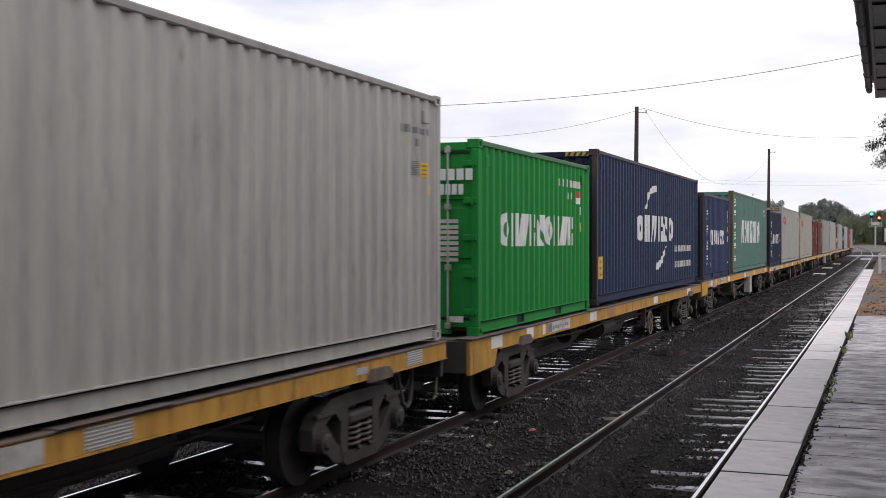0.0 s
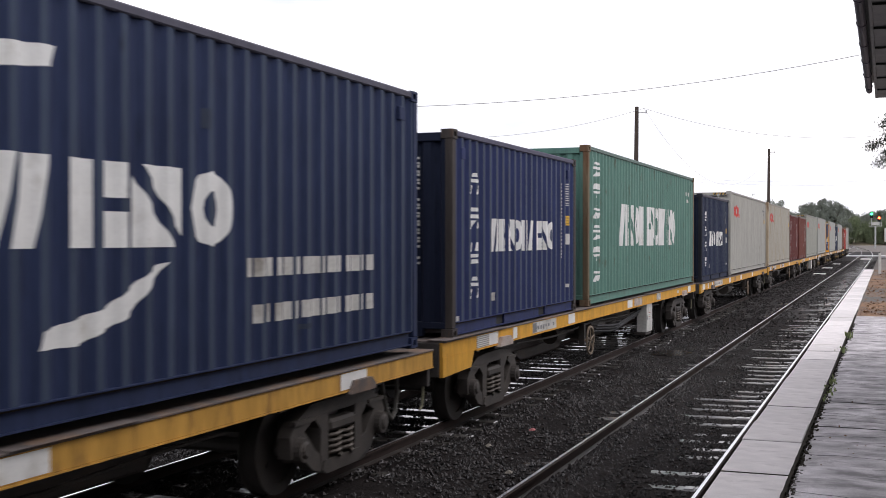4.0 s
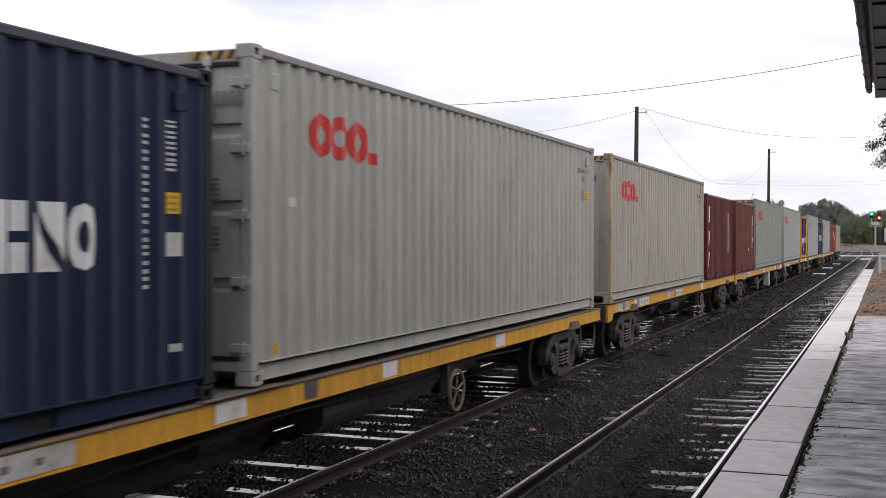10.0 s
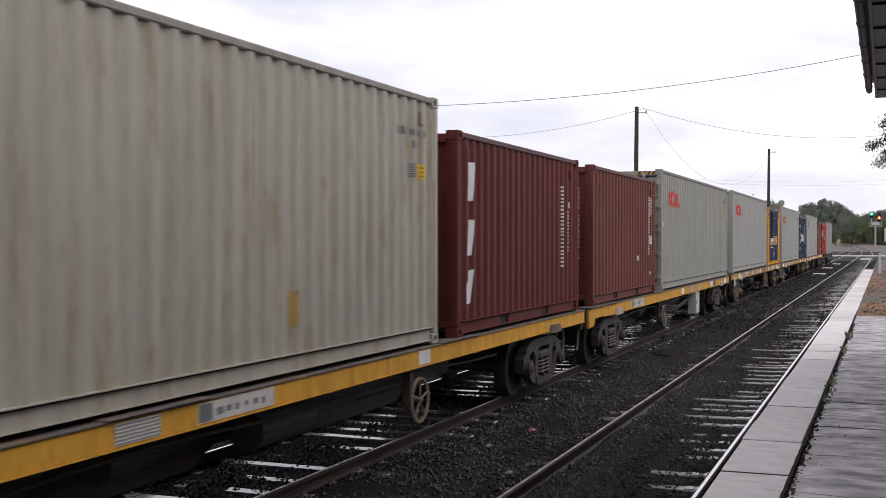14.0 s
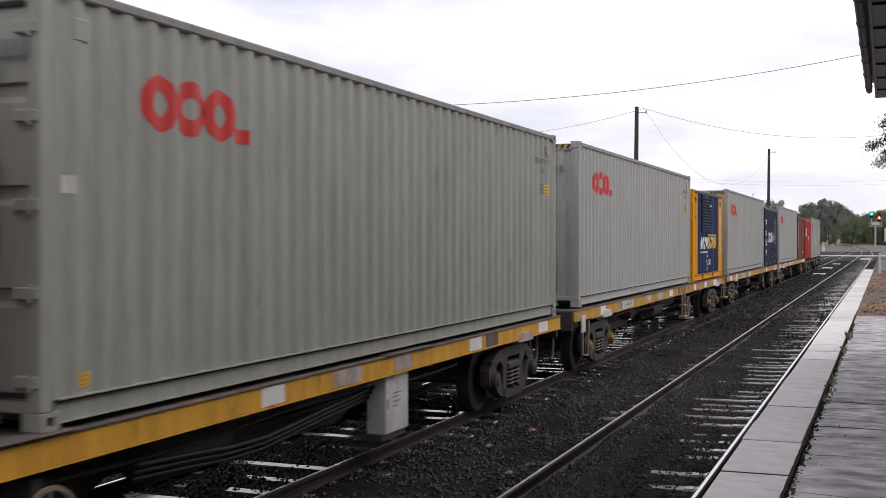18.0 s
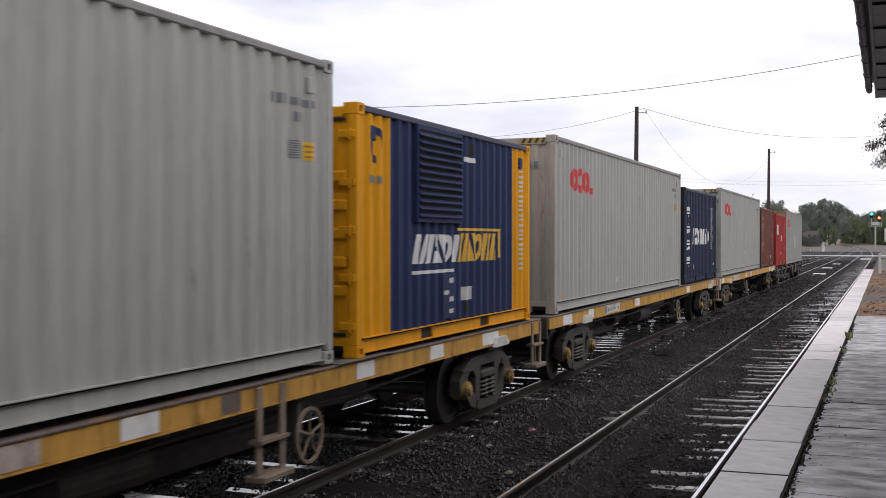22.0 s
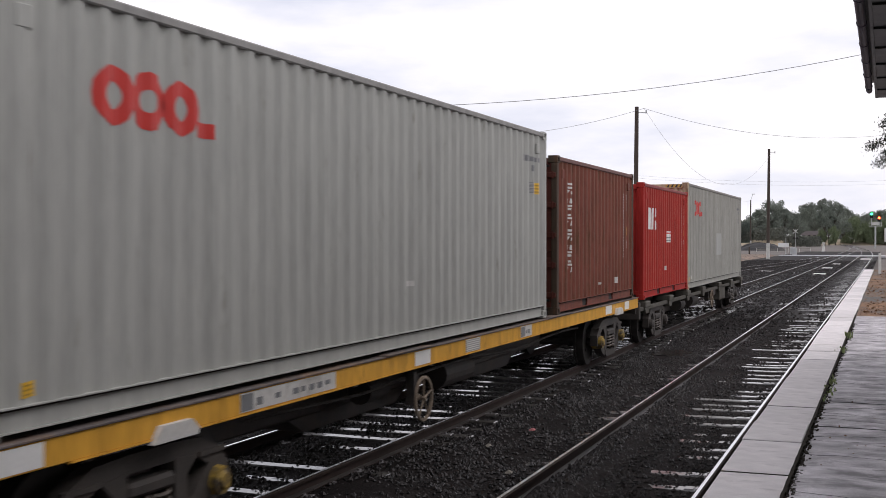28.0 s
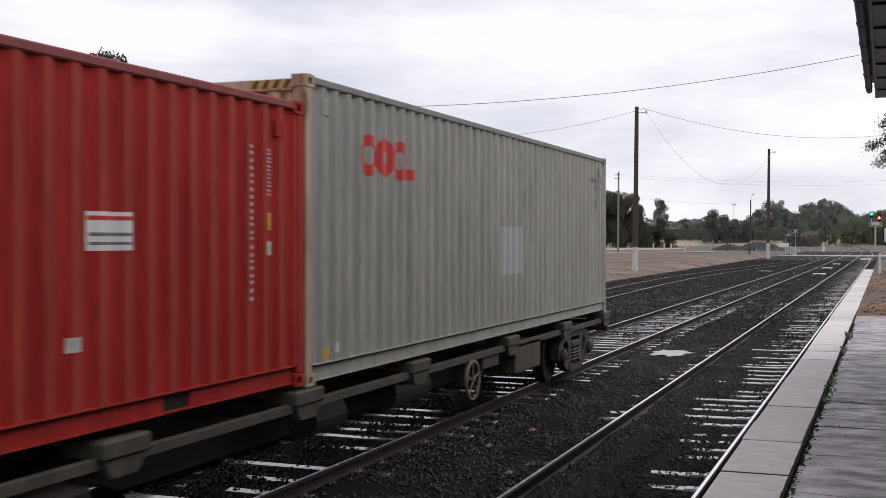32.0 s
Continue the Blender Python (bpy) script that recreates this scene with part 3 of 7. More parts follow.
for k in range(56):
    cy, x, s = 6.4 + 16 * rnd.random() ** 1.3, -0.5 + rnd.choice((0, 0, rnd.uniform(0, 0.8))), Shape()
    ln, drift, pts = rnd.uniform(0.5, 2.6), rnd.uniform(-0.025, 0.02), []
    for j in range(max(3, int(ln / 0.08))):
        pts.append((x, cy))
        x, cy = x + 0.08, cy + drift + rnd.gauss(0, 0.022)
    w = rnd.uniform(0.004, 0.013)
    for j, ((xa, ya), (xb, yb)) in enumerate(zip(pts[:-1], pts[1:])):
        wa, wb = w * (1 - j / len(pts)), w * (1 - (j + 1) / len(pts))
        s.add([(xa, ya - wa, PLAT + 0.0155), (xb, yb - wb, PLAT + 0.0155), (xb, yb + wb, PLAT + 0.0155), (xa, ya + wa, PLAT + 0.0155)], [(0, 1, 2, 3)])
    part("surface_crack", s, DARK, platform)

# ---- canopy ----
canopy = thing("platform_canopy", "dark painted station verandah roof edge with a gutter", "canopy")
CX, CY, CZ = -0.262, 16.5, 4.25
# The out-of-view roof runs back to here; its length shapes the light.
C0 = -5.0
gut = part("gutter", Shape().tube((CX + 0.05, C0, CZ + 0.06), (CX + 0.05, CY - 0.45, CZ + 0.06), 0.04, n=12), GUTTER, canopy, "purple-brown gutter along the roof edge")
for k in range(18):
    part("gutter_bracket", Shape().ring((CX + 0.05, CY - 0.9 - 1.15 * k, CZ + 0.06), (0, 1, 0), 0.039, 0.047, 0.015, 12), GUTTER, gut)
part("fascia", Shape().box(CX + 0.12, CX + 0.15, C0, CY, CZ + 0.01, CZ + 0.22), CANOPYM, canopy)
# Paler olive strip carries the light on the inner fascia in its colour.
part("edge_batten", Shape().box(CX + 0.26, CX + 0.36, C0, CY - 0.1, CZ + 0.0, CZ + 0.04, bev=0.01), CANOPYLINE, canopy, "olive strip painting the lit inner fascia")
part("soffit", Shape().box(CX + 0.15, 4.2, C0, CY + 0.25, CZ + 0.04, CZ + 0.10), CANOPYM, canopy)
for k in range(18):
    part("rafter", Shape().box(CX + 0.14, 4.2, CY - 0.75 - 1.15 * k, CY - 0.69 - 1.15 * k, CZ + 0.02, CZ + 0.04), CANOPYM, canopy)
part("roof_sheet", Shape().add([(CX, C0, CZ + 0.24), (4.2, C0, CZ + 0.9), (4.2, CY + 0.3, CZ + 0.9), (CX, CY + 0.3, CZ + 0.24), (CX, C0, CZ + 0.27), (4.2, C0, CZ + 0.93), (4.2, CY + 0.3, CZ + 0.93), (CX, CY + 0.3, CZ + 0.27)],
     [(3, 2, 1, 0), (4, 5, 6, 7), (0, 1, 5, 4), (1, 2, 6, 5), (2, 3, 7, 6), (3, 0, 4, 7)]), CANOPYM, canopy)
part("end_board", Shape().box(CX + 0.13, 4.2, CY + 0.25, CY + 0.29, CZ + 0.045, CZ + 0.5), CANOPYM, canopy)
# Plain olive panel under the roof end, without a lamp.
part("end_bracket", Shape().box(CX + 0.42, CX + 0.62, CY - 1.7, CY - 0.4, CZ - 0.01, CZ + 0.018, bev=0.01), CANOPYLINE, canopy, "olive panel under the roof end")
# Unseen wall, added to close the platform side and shape the light.
solid("wall_station", Shape().box(4.2, 4.5, -5.0, 15.6, 0.5, 5.1), UNSEENWALL, "plain cream wall added out of view behind the platform", "wall", kind="structure")

# ---- containers ----
SHEEN_DUST = {}


def sheen_dust(mat):
    """Sky sheen and road dust on a top rail, both mixed into its paint."""
    if mat.name not in SHEEN_DUST:
        c = MATS[mat.name][1]
        SHEEN_DUST[mat.name] = paint("sheen_dust_" + mat.name, tuple(0.55 * a + 0.45 * b for a, b in zip(c, (0.16, 0.142, 0.145))), rust=0.12, streak=0.3)
    return SHEEN_DUST[mat.name]


PITCH, DEPTH = 0.278, 0.036
W2 = 1.219
LIP = 0.187


def rib_breaks(a, b, pitch=PITCH, flat=0.072, slope=0.068):
    """Breakpoints (position, recess) of a corrugated sheet between a and b."""
    n = max(1, round((b - a) / pitch))
    p = (b - a) / n
    f, s = flat * p / pitch, slope * p / pitch
    g = p - f - 2 * s
    out = []
    for i in range(n):
        y0 = a + i * p
        out += [(y0, 0.0), (y0 + f / 2, 0.0), (y0 + f / 2 + s, 1.0), (y0 + f / 2 + s + g, 1.0), (y0 + f / 2 + 2 * s + g, 0.0)]
    out.append((b, 0.0))
    return out


def side_sheet(br, x, sgn, z0, z1, depth):
    s = Shape()
    s.v = [(x - sgn * depth * r, y, z) for y, r in br for z in (z0, z1)]
    for i in range(len(br) - 1):
        f = (2 * i, 2 * i + 2, 2 * i + 3, 2 * i + 1)
        s.f.append(f if sgn > 0 else f[::-1])
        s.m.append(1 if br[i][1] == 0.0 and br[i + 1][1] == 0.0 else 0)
    k = len(s.v)
    s.v += [(x - sgn * (depth + 0.012), br[0][0], z0), (x - sgn * (depth + 0.012), br[-1][0], z0), (x - sgn * (depth + 0.012), br[-1][0], z1), (x - sgn * (depth + 0.012), br[0][0], z1)]
    s.f.append((k, k + 3, k + 2, k + 1) if sgn > 0 else (k, k + 1, k + 2, k + 3))
    s.m.append(0)
    return s


def clip(poly, lo, hi):
    """A convex polygon in (y, z) cut to lo <= y <= hi."""
    for lim, keep in ((lo, 1), (hi, -1)):
        out = []
        for a, b in zip(poly, poly[1:] + poly[:1]):
            ia, ib = keep * (a[0] - lim) >= 0, keep * (b[0] - lim) >= 0
            if ia:
                out.append(a)
            if ia != ib:
                k = (lim - a[0]) / (b[0] - a[0])
                out.append((lim, a[1] + k * (b[1] - a[1])))
        poly = out
        if len(poly) < 3:
            return []
    return poly


def decal(polys, br, x, depth, lift=0.003):
    """Painted shapes that follow the ribs of a +x side sheet."""
    s, seen = Shape(), {}
    for poly in polys:
        for (ya, ra), (yb, rb) in zip(br[:-1], br[1:]):
            if yb - ya < 1e-6:
                continue
            c = clip(list(poly), ya, yb)
            if len(c) >= 3:
                ids, vs = [], [(x + lift - depth * (ra + (rb - ra) * (p[0] - ya) / (yb - ya)), p[0], p[1]) for p in c]
                for v in vs:
                    key = (round(v[1], 4), round(v[2], 4))
                    if key not in seen:
                        seen[key] = len(s.v)
                        s.v.append(v)
                    if seen[key] not in ids:
                        ids.append(seen[key])
                if len(ids) > 2:
                    s.f.append(tuple(ids))
                    s.m.append(0)
    return s


def rect(y0, y1, z0, z1):
    return [(y0, z0), (y1, z0), (y1, z1), (y0, z1)]


def blocks(y, z, w, h, n, gap=0.2, seed=1, slant=0.0):
    """A run of plain painted blocks standing in for a brand name, one group of polygons for each block."""
    out, cw = [], w / n
    for i in range(n):
        a, b = y + i * cw, y + (i + 1 - gap) * cw
        k = (i + seed) % 5
        u = lambda p, q: (a + (b - a) * p, z + h * q)
        if k == 0:      # a thick ring
            ps = [[u(0.5 + 0.5 * math.cos(w), 0.5 + 0.5 * math.sin(w)), u(0.5 + 0.5 * math.cos(v), 0.5 + 0.5 * math.sin(v)), u(0.5 + 0.17 * math.cos(v), 0.5 + 0.24 * math.sin(v)), u(0.5 + 0.17 * math.cos(w), 0.5 + 0.24 * math.sin(w))] for w, v in ((math.pi * j / 6, math.pi * (j + 1) / 6) for j in range(12))]
        elif k == 1:    # two uprights
            ps = [[u(0, 0), u(0.40, 0), u(0.40, 1), u(0, 1)], [u(0.60, 0), u(1, 0), u(1, 1), u(0.60, 1)]]
        elif k == 2:    # two leaning bars
            ps = [[u(0, 0), u(0.34, 0), u(0.54, 1), u(0.2, 1)], [u(0.46, 0), u(0.80, 0), u(1, 1), u(0.66, 1)]]
        elif k == 3:    # an upright and two squares
            ps = [[u(0, 0), u(0.40, 0), u(0.40, 1), u(0, 1)], [u(0.56, 0.58), u(1, 0.58), u(1, 1), u(0.56, 1)], [u(0.56, 0), u(1, 0), u(1, 0.42), u(0.56, 0.42)]]
        else:           # two wedges
            ps = [[u(0, 0), u(0.84, 0), u(0, 0.86)], [u(1, 0.14), u(1, 1), u(0.16, 1)]]
        out.append([[(p[0] + slant * (p[1] - z), p[1]) for p in q] for q in ps])
    return out


def sign_column(y, z_top, w, h, pitch, n, seed=3):
    """A column of square signs, each a group of plain crossed bars."""
    out = []
    for i in range(n):
        z = z_top - i * pitch - h
        k = (i + seed) % 3
        q = lambda *p: [(y + w * u, z + h * v) for u, v in p]
        if k == 0:
            g = [q((0.1, 0.82), (0.9, 0.82), (0.86, 1), (0.14, 1)), q((0.02, 0.5), (1, 0.5), (0.96, 0.68), (0.06, 0.68)), q((0, 0), (0.3, 0), (0.56, 0.4), (0.32, 0.4)), q((0.6, 0.02), (1, 0.1), (0.9, 0.34), (0.66, 0.3))]
        elif k == 1:
            g = [q((0.04, 0.56), (0.36, 0.6), (0.4, 0.98), (0.08, 0.94)), q((0.5, 0.6), (0.96, 0.56), (0.92, 0.96), (0.56, 1)), q((0.1, 0.28), (0.9, 0.3), (0.94, 0.46), (0.06, 0.44)), q((0.3, 0), (0.74, 0.02), (0.66, 0.2), (0.36, 0.2))]
        else:
            g = [q((0.0, 0.02), (0.24, 0), (0.42, 0.4), (0.2, 0.46)), q((0.56, 0.0), (0.84, 0.04), (1, 0.44), (0.74, 0.42)), q((0.08, 0.58), (0.94, 0.54), (0.98, 0.7), (0.1, 0.74)), q((0.36, 0.82), (0.66, 0.82), (0.6, 1), (0.42, 1))]
        out.append(g)
    return out


def ring_polys(cy, cz, ry, rz, t, n=16):
    out = []
    for i in range(n):
        a, b = 2 * math.pi * i / n, 2 * math.pi * (i + 1) / n
        q = lambda w, k: (cy + (ry - k) * math.cos(w), cz + (rz - k) * math.sin(w))
        out.append([q(a, t), q(a, 0), q(b, 0), q(b, t)])
    return out


def bars(y, z, w, h, n, seed=0, vertical=False):
    """Plain bars for writing that cannot be read."""
    r, out, p = random.Random(seed), [], 0.0
    for i in range(n):
        k = (w if not vertical else h) / n
        g = k * r.uniform(0.62, 0.85)
        if not vertical:
            out.append(rect(y + i * k, y + i * k + g, z, z + h))
        else:
            top, t = z + h - i * k, 0.22 * g
            out += [rect(y, y + w, top - 1.5 * t, top), rect(y, y + w, top - g, top - g + 1.5 * t)]
    return out


def container(name, label, feet, height, mat, doors, marks=(), hazard=False, post_mat=None, end_mat=None, end_marks=(), stickers=(), panel_zones=None, low_mat=None, both_posts=False):
    """A shipping container: origin at the middle of its near bottom edge, +y along its length."""
    L = 12.192 if feet == 40 else 6.058
    ob = thing(name, label, "shipping container", "containers on the train")
    pm, em = post_mat or mat, end_mat or mat
    for sx in (-1, 1):
        for y0 in (0.0, L - 0.12):
            part("corner_post", Shape().box(*sorted((sx * W2, sx * (W2 - 0.10))), y0, y0 + 0.12, 0.12, height - 0.12, bev=0.01), pm if y0 == 0 or both_posts else mat, ob)
        for y0, e in ((0.0, -1), (L - 0.18, 1)):
            for z0 in (0.0, height - 0.12):
                s = Shape()
                xa, xb = sorted((sx * (W2 + 0.004), sx * (W2 - 0.158)))
                s.box(xa, xb, y0, y0 + 0.05, z0, z0 + 0.12, 0.006).box(xa, xb, y0 + 0.13, y0 + 0.18, z0, z0 + 0.12, 0.006)
                s.box(xa, xb, y0 + 0.05, y0 + 0.13, z0, z0 + 0.03).box(xa, xb, y0 + 0.05, y0 + 0.13, z0 + 0.09, z0 + 0.12)
                part("corner_casting", s, pm if y0 == 0 or both_posts else mat, ob)
        part("top_side_rail", Shape().box(*sorted((sx * W2, sx * (W2 - 0.06))), 0.16, L - 0.16, height - 0.085, height - 0.012, bev=0.012), sheen_dust(mat), ob)
        cuts = [(0.18, L - 0.18)] if feet == 40 else [(0.18, L / 2 - 1.22), (L / 2 - 0.86, L / 2 + 0.86), (L / 2 + 1.22, L - 0.18)]
        for a, b in cuts:
            # a channel: recessed web between an upper and a lower flange
            prof = [(W2 + 0.004, LIP + 0.01), (W2 + 0.004, LIP), (W2 - 0.034, LIP), (W2 - 0.034, 0.046), (W2 - 0.006, 0.046), (W2 - 0.006, 0.036), (W2 - 0.08, 0.036), (W2 - 0.08, LIP + 0.01)]
            rail, n = Shape(), len(prof)
            fs = [tuple(range(n)), tuple(range(2 * n - 1, n - 1, -1))] + [(k, k + n, (k + 1) % n + n, (k + 1) % n) for k in range(n)]
            rail.add([(sx * px, yy, pz) for yy in (a, b) for px, pz in prof], [f if sx < 0 else f[::-1] for f in fs])
            # Dark strip paints in the shade that the upper flange casts on the web.
            part("grime_seam", Shape().box(*sorted((sx * (W2 - 0.012), sx * (W2 - 0.05))), a, b, LIP - 0.016, LIP - 0.001), LIP_SHADE, ob, "dark strip painting the shade under the flange")
            part("bottom_side_rail", rail, low_mat or mat, ob)
        if feet == 20:
            for yc in (L / 2 - 1.04, L / 2 + 1.04):
                part("fork_pocket", Shape().box(*sorted((sx * (W2 - 0.06), sx * (W2 - 0.10))), yc - 0.18, yc + 0.18, 0.04, LIP), DARK, ob)
                part("pocket_strap", Shape().box(*sorted((sx * (W2 - 0.004), sx * (W2 - 0.05))), yc - 0.185, yc + 0.185, 0.040, 0.052), low_mat or mat, ob)
            part("top_lip", Shape().box(*sorted((sx * (W2 + 0.002), sx * (W2 - 0.09))), L / 2 - 1.22, L / 2 + 1.22, LIP, LIP + 0.0101), low_mat or mat, ob)
    br = rib_breaks(0.12, L - 0.12)
    zones = panel_zones or [(0.12, L - 0.12, mat)]
    for (a, b, zm) in zones:
        zb = rib_breaks(a, b)
        panel = part("side_panel", side_sheet(zb, W2 - 0.012, 1, LIP + 0.008, height - 0.085, DEPTH), (zm, LIT_WORN.get(zm, zm)), ob)
        if zm is mat:
            main_panel, br = panel, zb
    part("side_panel", side_sheet(rib_breaks(0.12, L - 0.12), -(W2 - 0.012), -1, LIP + 0.008, height - 0.085, DEPTH), (mat, LIT_WORN.get(mat, mat)), ob)
    part("roof", sheet([-W2 + 0.02, -0.6, 0.6, W2 - 0.02], steps(0.05, L - 0.05, 0.15), lambda x, y: height - 0.055 - 0.016 * (int(y / 0.15) % 2)), mat, ob)
    part("floor", Shape().box(-W2 + 0.09, W2 - 0.09, 0.1, L - 0.1, 0.06, 0.16), UNDER, ob)
    part("end_sill", Shape().box(-0.82, 0.82, 0.0, 0.10, 0.02, 0.20, bev=0.008).box(-W2 + 0.10, W2 - 0.10, 0.004, 0.10, 0.115, 0.196, bev=0.008), em, ob)
    part("end_header", Shape().box(-W2 + 0.158, W2 - 0.158, 0.0, 0.10, height - 0.15, height - 0.04, bev=0.008), em, ob)
    part("end_header", Shape().box(-W2 + 0.158, W2 - 0.158, L - 0.10, L, height - 0.15, height - 0.04, bev=0.008), mat, ob)
    part("end_sill", Shape().box(-W2 + 0.158, W2 - 0.158, L - 0.10, L, 0.02, 0.15, bev=0.008), mat, ob)
    part("far_end_wall", Shape().box(-W2 + 0.10, W2 - 0.10, L - 0.07, L - 0.03, 0.15, height - 0.12), mat, ob)
    if hazard:
        for side in (1, -1):
            s, ya, yb = Shape(), W2 - 0.60, W2 - 0.16
            part("hazard_band", Shape().add([(side * ya, -0.003, height - 0.125), (side * yb, -0.003, height - 0.125), (side * yb, -0.003, height - 0.05), (side * ya, -0.003, height - 0.05)], [(0, 1, 2, 3) if side > 0 else (3, 2, 1, 0)]), HAZARDMARK, ob, "grimy yellow and black height warning stripes")
            for i in range(4):
                a = ya + 0.03 + i * 0.11
                s.add([(side * a, -0.006, height - 0.125), (side * (a + 0.05), -0.006, height - 0.125), (side * (a + 0.09), -0.006, height - 0.05), (side * (a + 0.04), -0.006, height - 0.05)], [(0, 1, 2, 3) if side > 0 else (3, 2, 1, 0)])
            part("hazard_stripes", s, BLACKMARK, ob)
    if doors:
        for sx in (-1, 1):
            s = Shape()
            zs = [(0.15, 0.0)]
            for k in range(3 if feet == 40 else 2):
                z = 0.15 + (height - 0.27) * ((k + 1) / (4 if feet == 40 else 3) + 0.02)
                zs += [(z - 0.07, 0.0), (z - 0.03, 0.04), (z + 0.05, 0.04), (z + 0.06, 0.0)]
            zs.append((height - 0.12, 0.0))
            xa, xb = sorted((sx * 0.01, sx * (W2 - 0.10)))
            m = len(zs)
            s.v = [(x, 0.025 + d, z) for z, d in zs for x in (xa, xb)]
            s.f = [(2 * i, 2 * i + 1, 2 * i + 3, 2 * i + 2) for i in range(m - 1)]
            s.m = [0] * (m - 1)
            door = part("door", s, em, ob)
            for bx in (0.28, 0.80):
                bar_ob = part("locking_bar", Shape().tube((sx * bx, -0.012, 0.10), (sx * bx, -0.012, height - 0.08), 0.017, n=8), CHROME, door)
                for hz in (0.13, height - 0.14, 0.9, 1.7):
                    part("bar_bracket", Shape().box(sx * bx - 0.04, sx * bx + 0.04, -0.035, 0.026, hz - 0.04, hz + 0.04, bev=0.006), CHROME, door)
                part("door_handle", Shape().box(*sorted((sx * bx, sx * (bx - 0.34))), -0.04, -0.02, 0.88 + 0.12 * (bx > 0.5), 0.91 + 0.12 * (bx > 0.5), bev=0.005), CHROME, door)
            for gz in (0.215, height - 0.185):
                part("door_seal", Shape().box(*sorted((sx * 0.03, sx * (W2 - 0.13))), -0.006, 0.024, gz, gz + 0.034, bev=0.004), DARK, door, "black rubber door seal")
            for k in range(5):
                hz = 0.32 + k * (height - 0.64) / 4
                part("hinge", Shape().box(*sorted((sx * (W2 - 0.20), sx * (W2 - 0.02))), -0.022, 0.026, hz - 0.04, hz + 0.04, bev=0.008).tube((sx * (W2 - 0.075), -0.014, hz - 0.06), (sx * (W2 - 0.075), -0.014, hz + 0.06), 0.018, n=8), em, door)
    else:
        s = side_sheet(rib_breaks(-W2 + 0.10, W2 - 0.10, 0.25, 0.10, 0.04), 0.0, 1, 0.15, height - 0.12, 0.045)
        s.v = [(y, 0.02 - x, z) for x, y, z in s.v]
        part("end_wall", s, (em, em), ob)
    for polys, mm, nm in marks:
        if isinstance(polys[0][0], list):
            for g in polys:
                part(nm, decal(g, br, W2 - 0.012, DEPTH), mm, main_panel)
        else:
            tagged(part(nm, decal(polys, br, W2 - 0.012, DEPTH), mm, main_panel), kind="stuff" if len(polys) > 1 else "")
    for (x0, x1, z0, z1, mm, nm) in end_marks:
        off = 0.030 if nm == "sticker_bar" else 0.026
        part(nm, Shape().add([(x0, -off, z0), (x1, -off, z0), (x1, -off, z1), (x0, -off, z1)], [(0, 1, 2, 3)]), mm, ob)
    for yv in (0.42, L - 0.42):
        part("air_vent", Shape().box(W2 - 0.05, W2 - 0.006, yv - 0.075, yv + 0.075, height - 0.36, height - 0.20, bev=0.012), mat, main_panel)
    for (y0, y1, z0, z1, mm, nm) in stickers:
        stk = part(nm, decal([rect(y0, y1, z0, z1)], br, W2 - 0.012, DEPTH, 0.004), mm, main_panel)
        if nm == "warning_sticker":
            dz = (z1 - z0) / 7
            for j in range(3):
                part("dark_print", decal([rect(y0 + 0.15 * (y1 - y0), y1 - 0.15 * (y1 - y0), z0 + (1 + 2 * j) * dz, z0 + (1.8 + 2 * j) * dz)], br, W2 - 0.012, DEPTH, 0.006), PRINT, ob)
    return ob

DECK_Z = 1.15
# container start along the train (metres), height, and base height
TRAIN = []


def place(ob, y, z=DECK_Z):
    TRAIN.append((ob, y, z))
    return ob


def ring_logo(y, z):
    """A red trademark as plain shapes: three thick rings and a small block."""
    g = [ring_polys(y + 0.21, z + 0.21, 0.22, 0.215, 0.115), ring_polys(y + 0.62, z + 0.21, 0.22, 0.215, 0.13), ring_polys(y + 1.03, z + 0.20, 0.22, 0.215, 0.115), [rect(y + 1.23, y + 1.48, z, z + 0.12)]]
    return [(g, REDMARK, "trademark_shape")]


def grey_marks(h, seed):
    return [(bars(11.06, h - 0.50, 0.26, 0.09, 3, seed) + bars(11.41, h - 0.49, 0.46, 0.07, 4, seed) + bars(11.45, h - 0.64, 0.15, 0.09, 2, seed), GREYMARK, "serial_number"),
            (bars(11.37, h - 0.98, 0.17, 0.17, 4, seed + 2, True), GREYMARK, "weight_table")]


HC, ST = 2.896, 2.591
YS = [(11.65, 11.81, HC - 0.98, HC - 0.81, YELLOWMARK, "warning_sticker")]
LOWS = [(0.38, 0.54, 0.24, 0.34, YELLOWMARK, "warning_sticker")]
GL = "pale grey corrugated steel container with a red trademark"


def end_serial(y, z, w, step, mat):
    """Upright serial on an end wall as plain bars: four, six and one."""
    out = []
    for i in range(13):
        if i not in (4, 11):
            zt = z - i * step
            out += [(y, y + w, zt - 0.03, zt, mat, "serial_number"), (y, y + w, zt - 0.095, zt - 0.065, mat, "serial_number"), (y, y + 0.02, zt - 0.065, zt - 0.03, mat, "serial_number")]
    return out


def side_numbers(y, z0, z1, n, y2, za, zb, n2, seed):
    return [(bars(y, z0, 0.1, z1 - z0, n, seed, True), OFFWHITE, "serial_number"), (bars(y2, za, 0.11, zb - za, n2, seed + 1, True), OFFWHITE, "weight_table")]


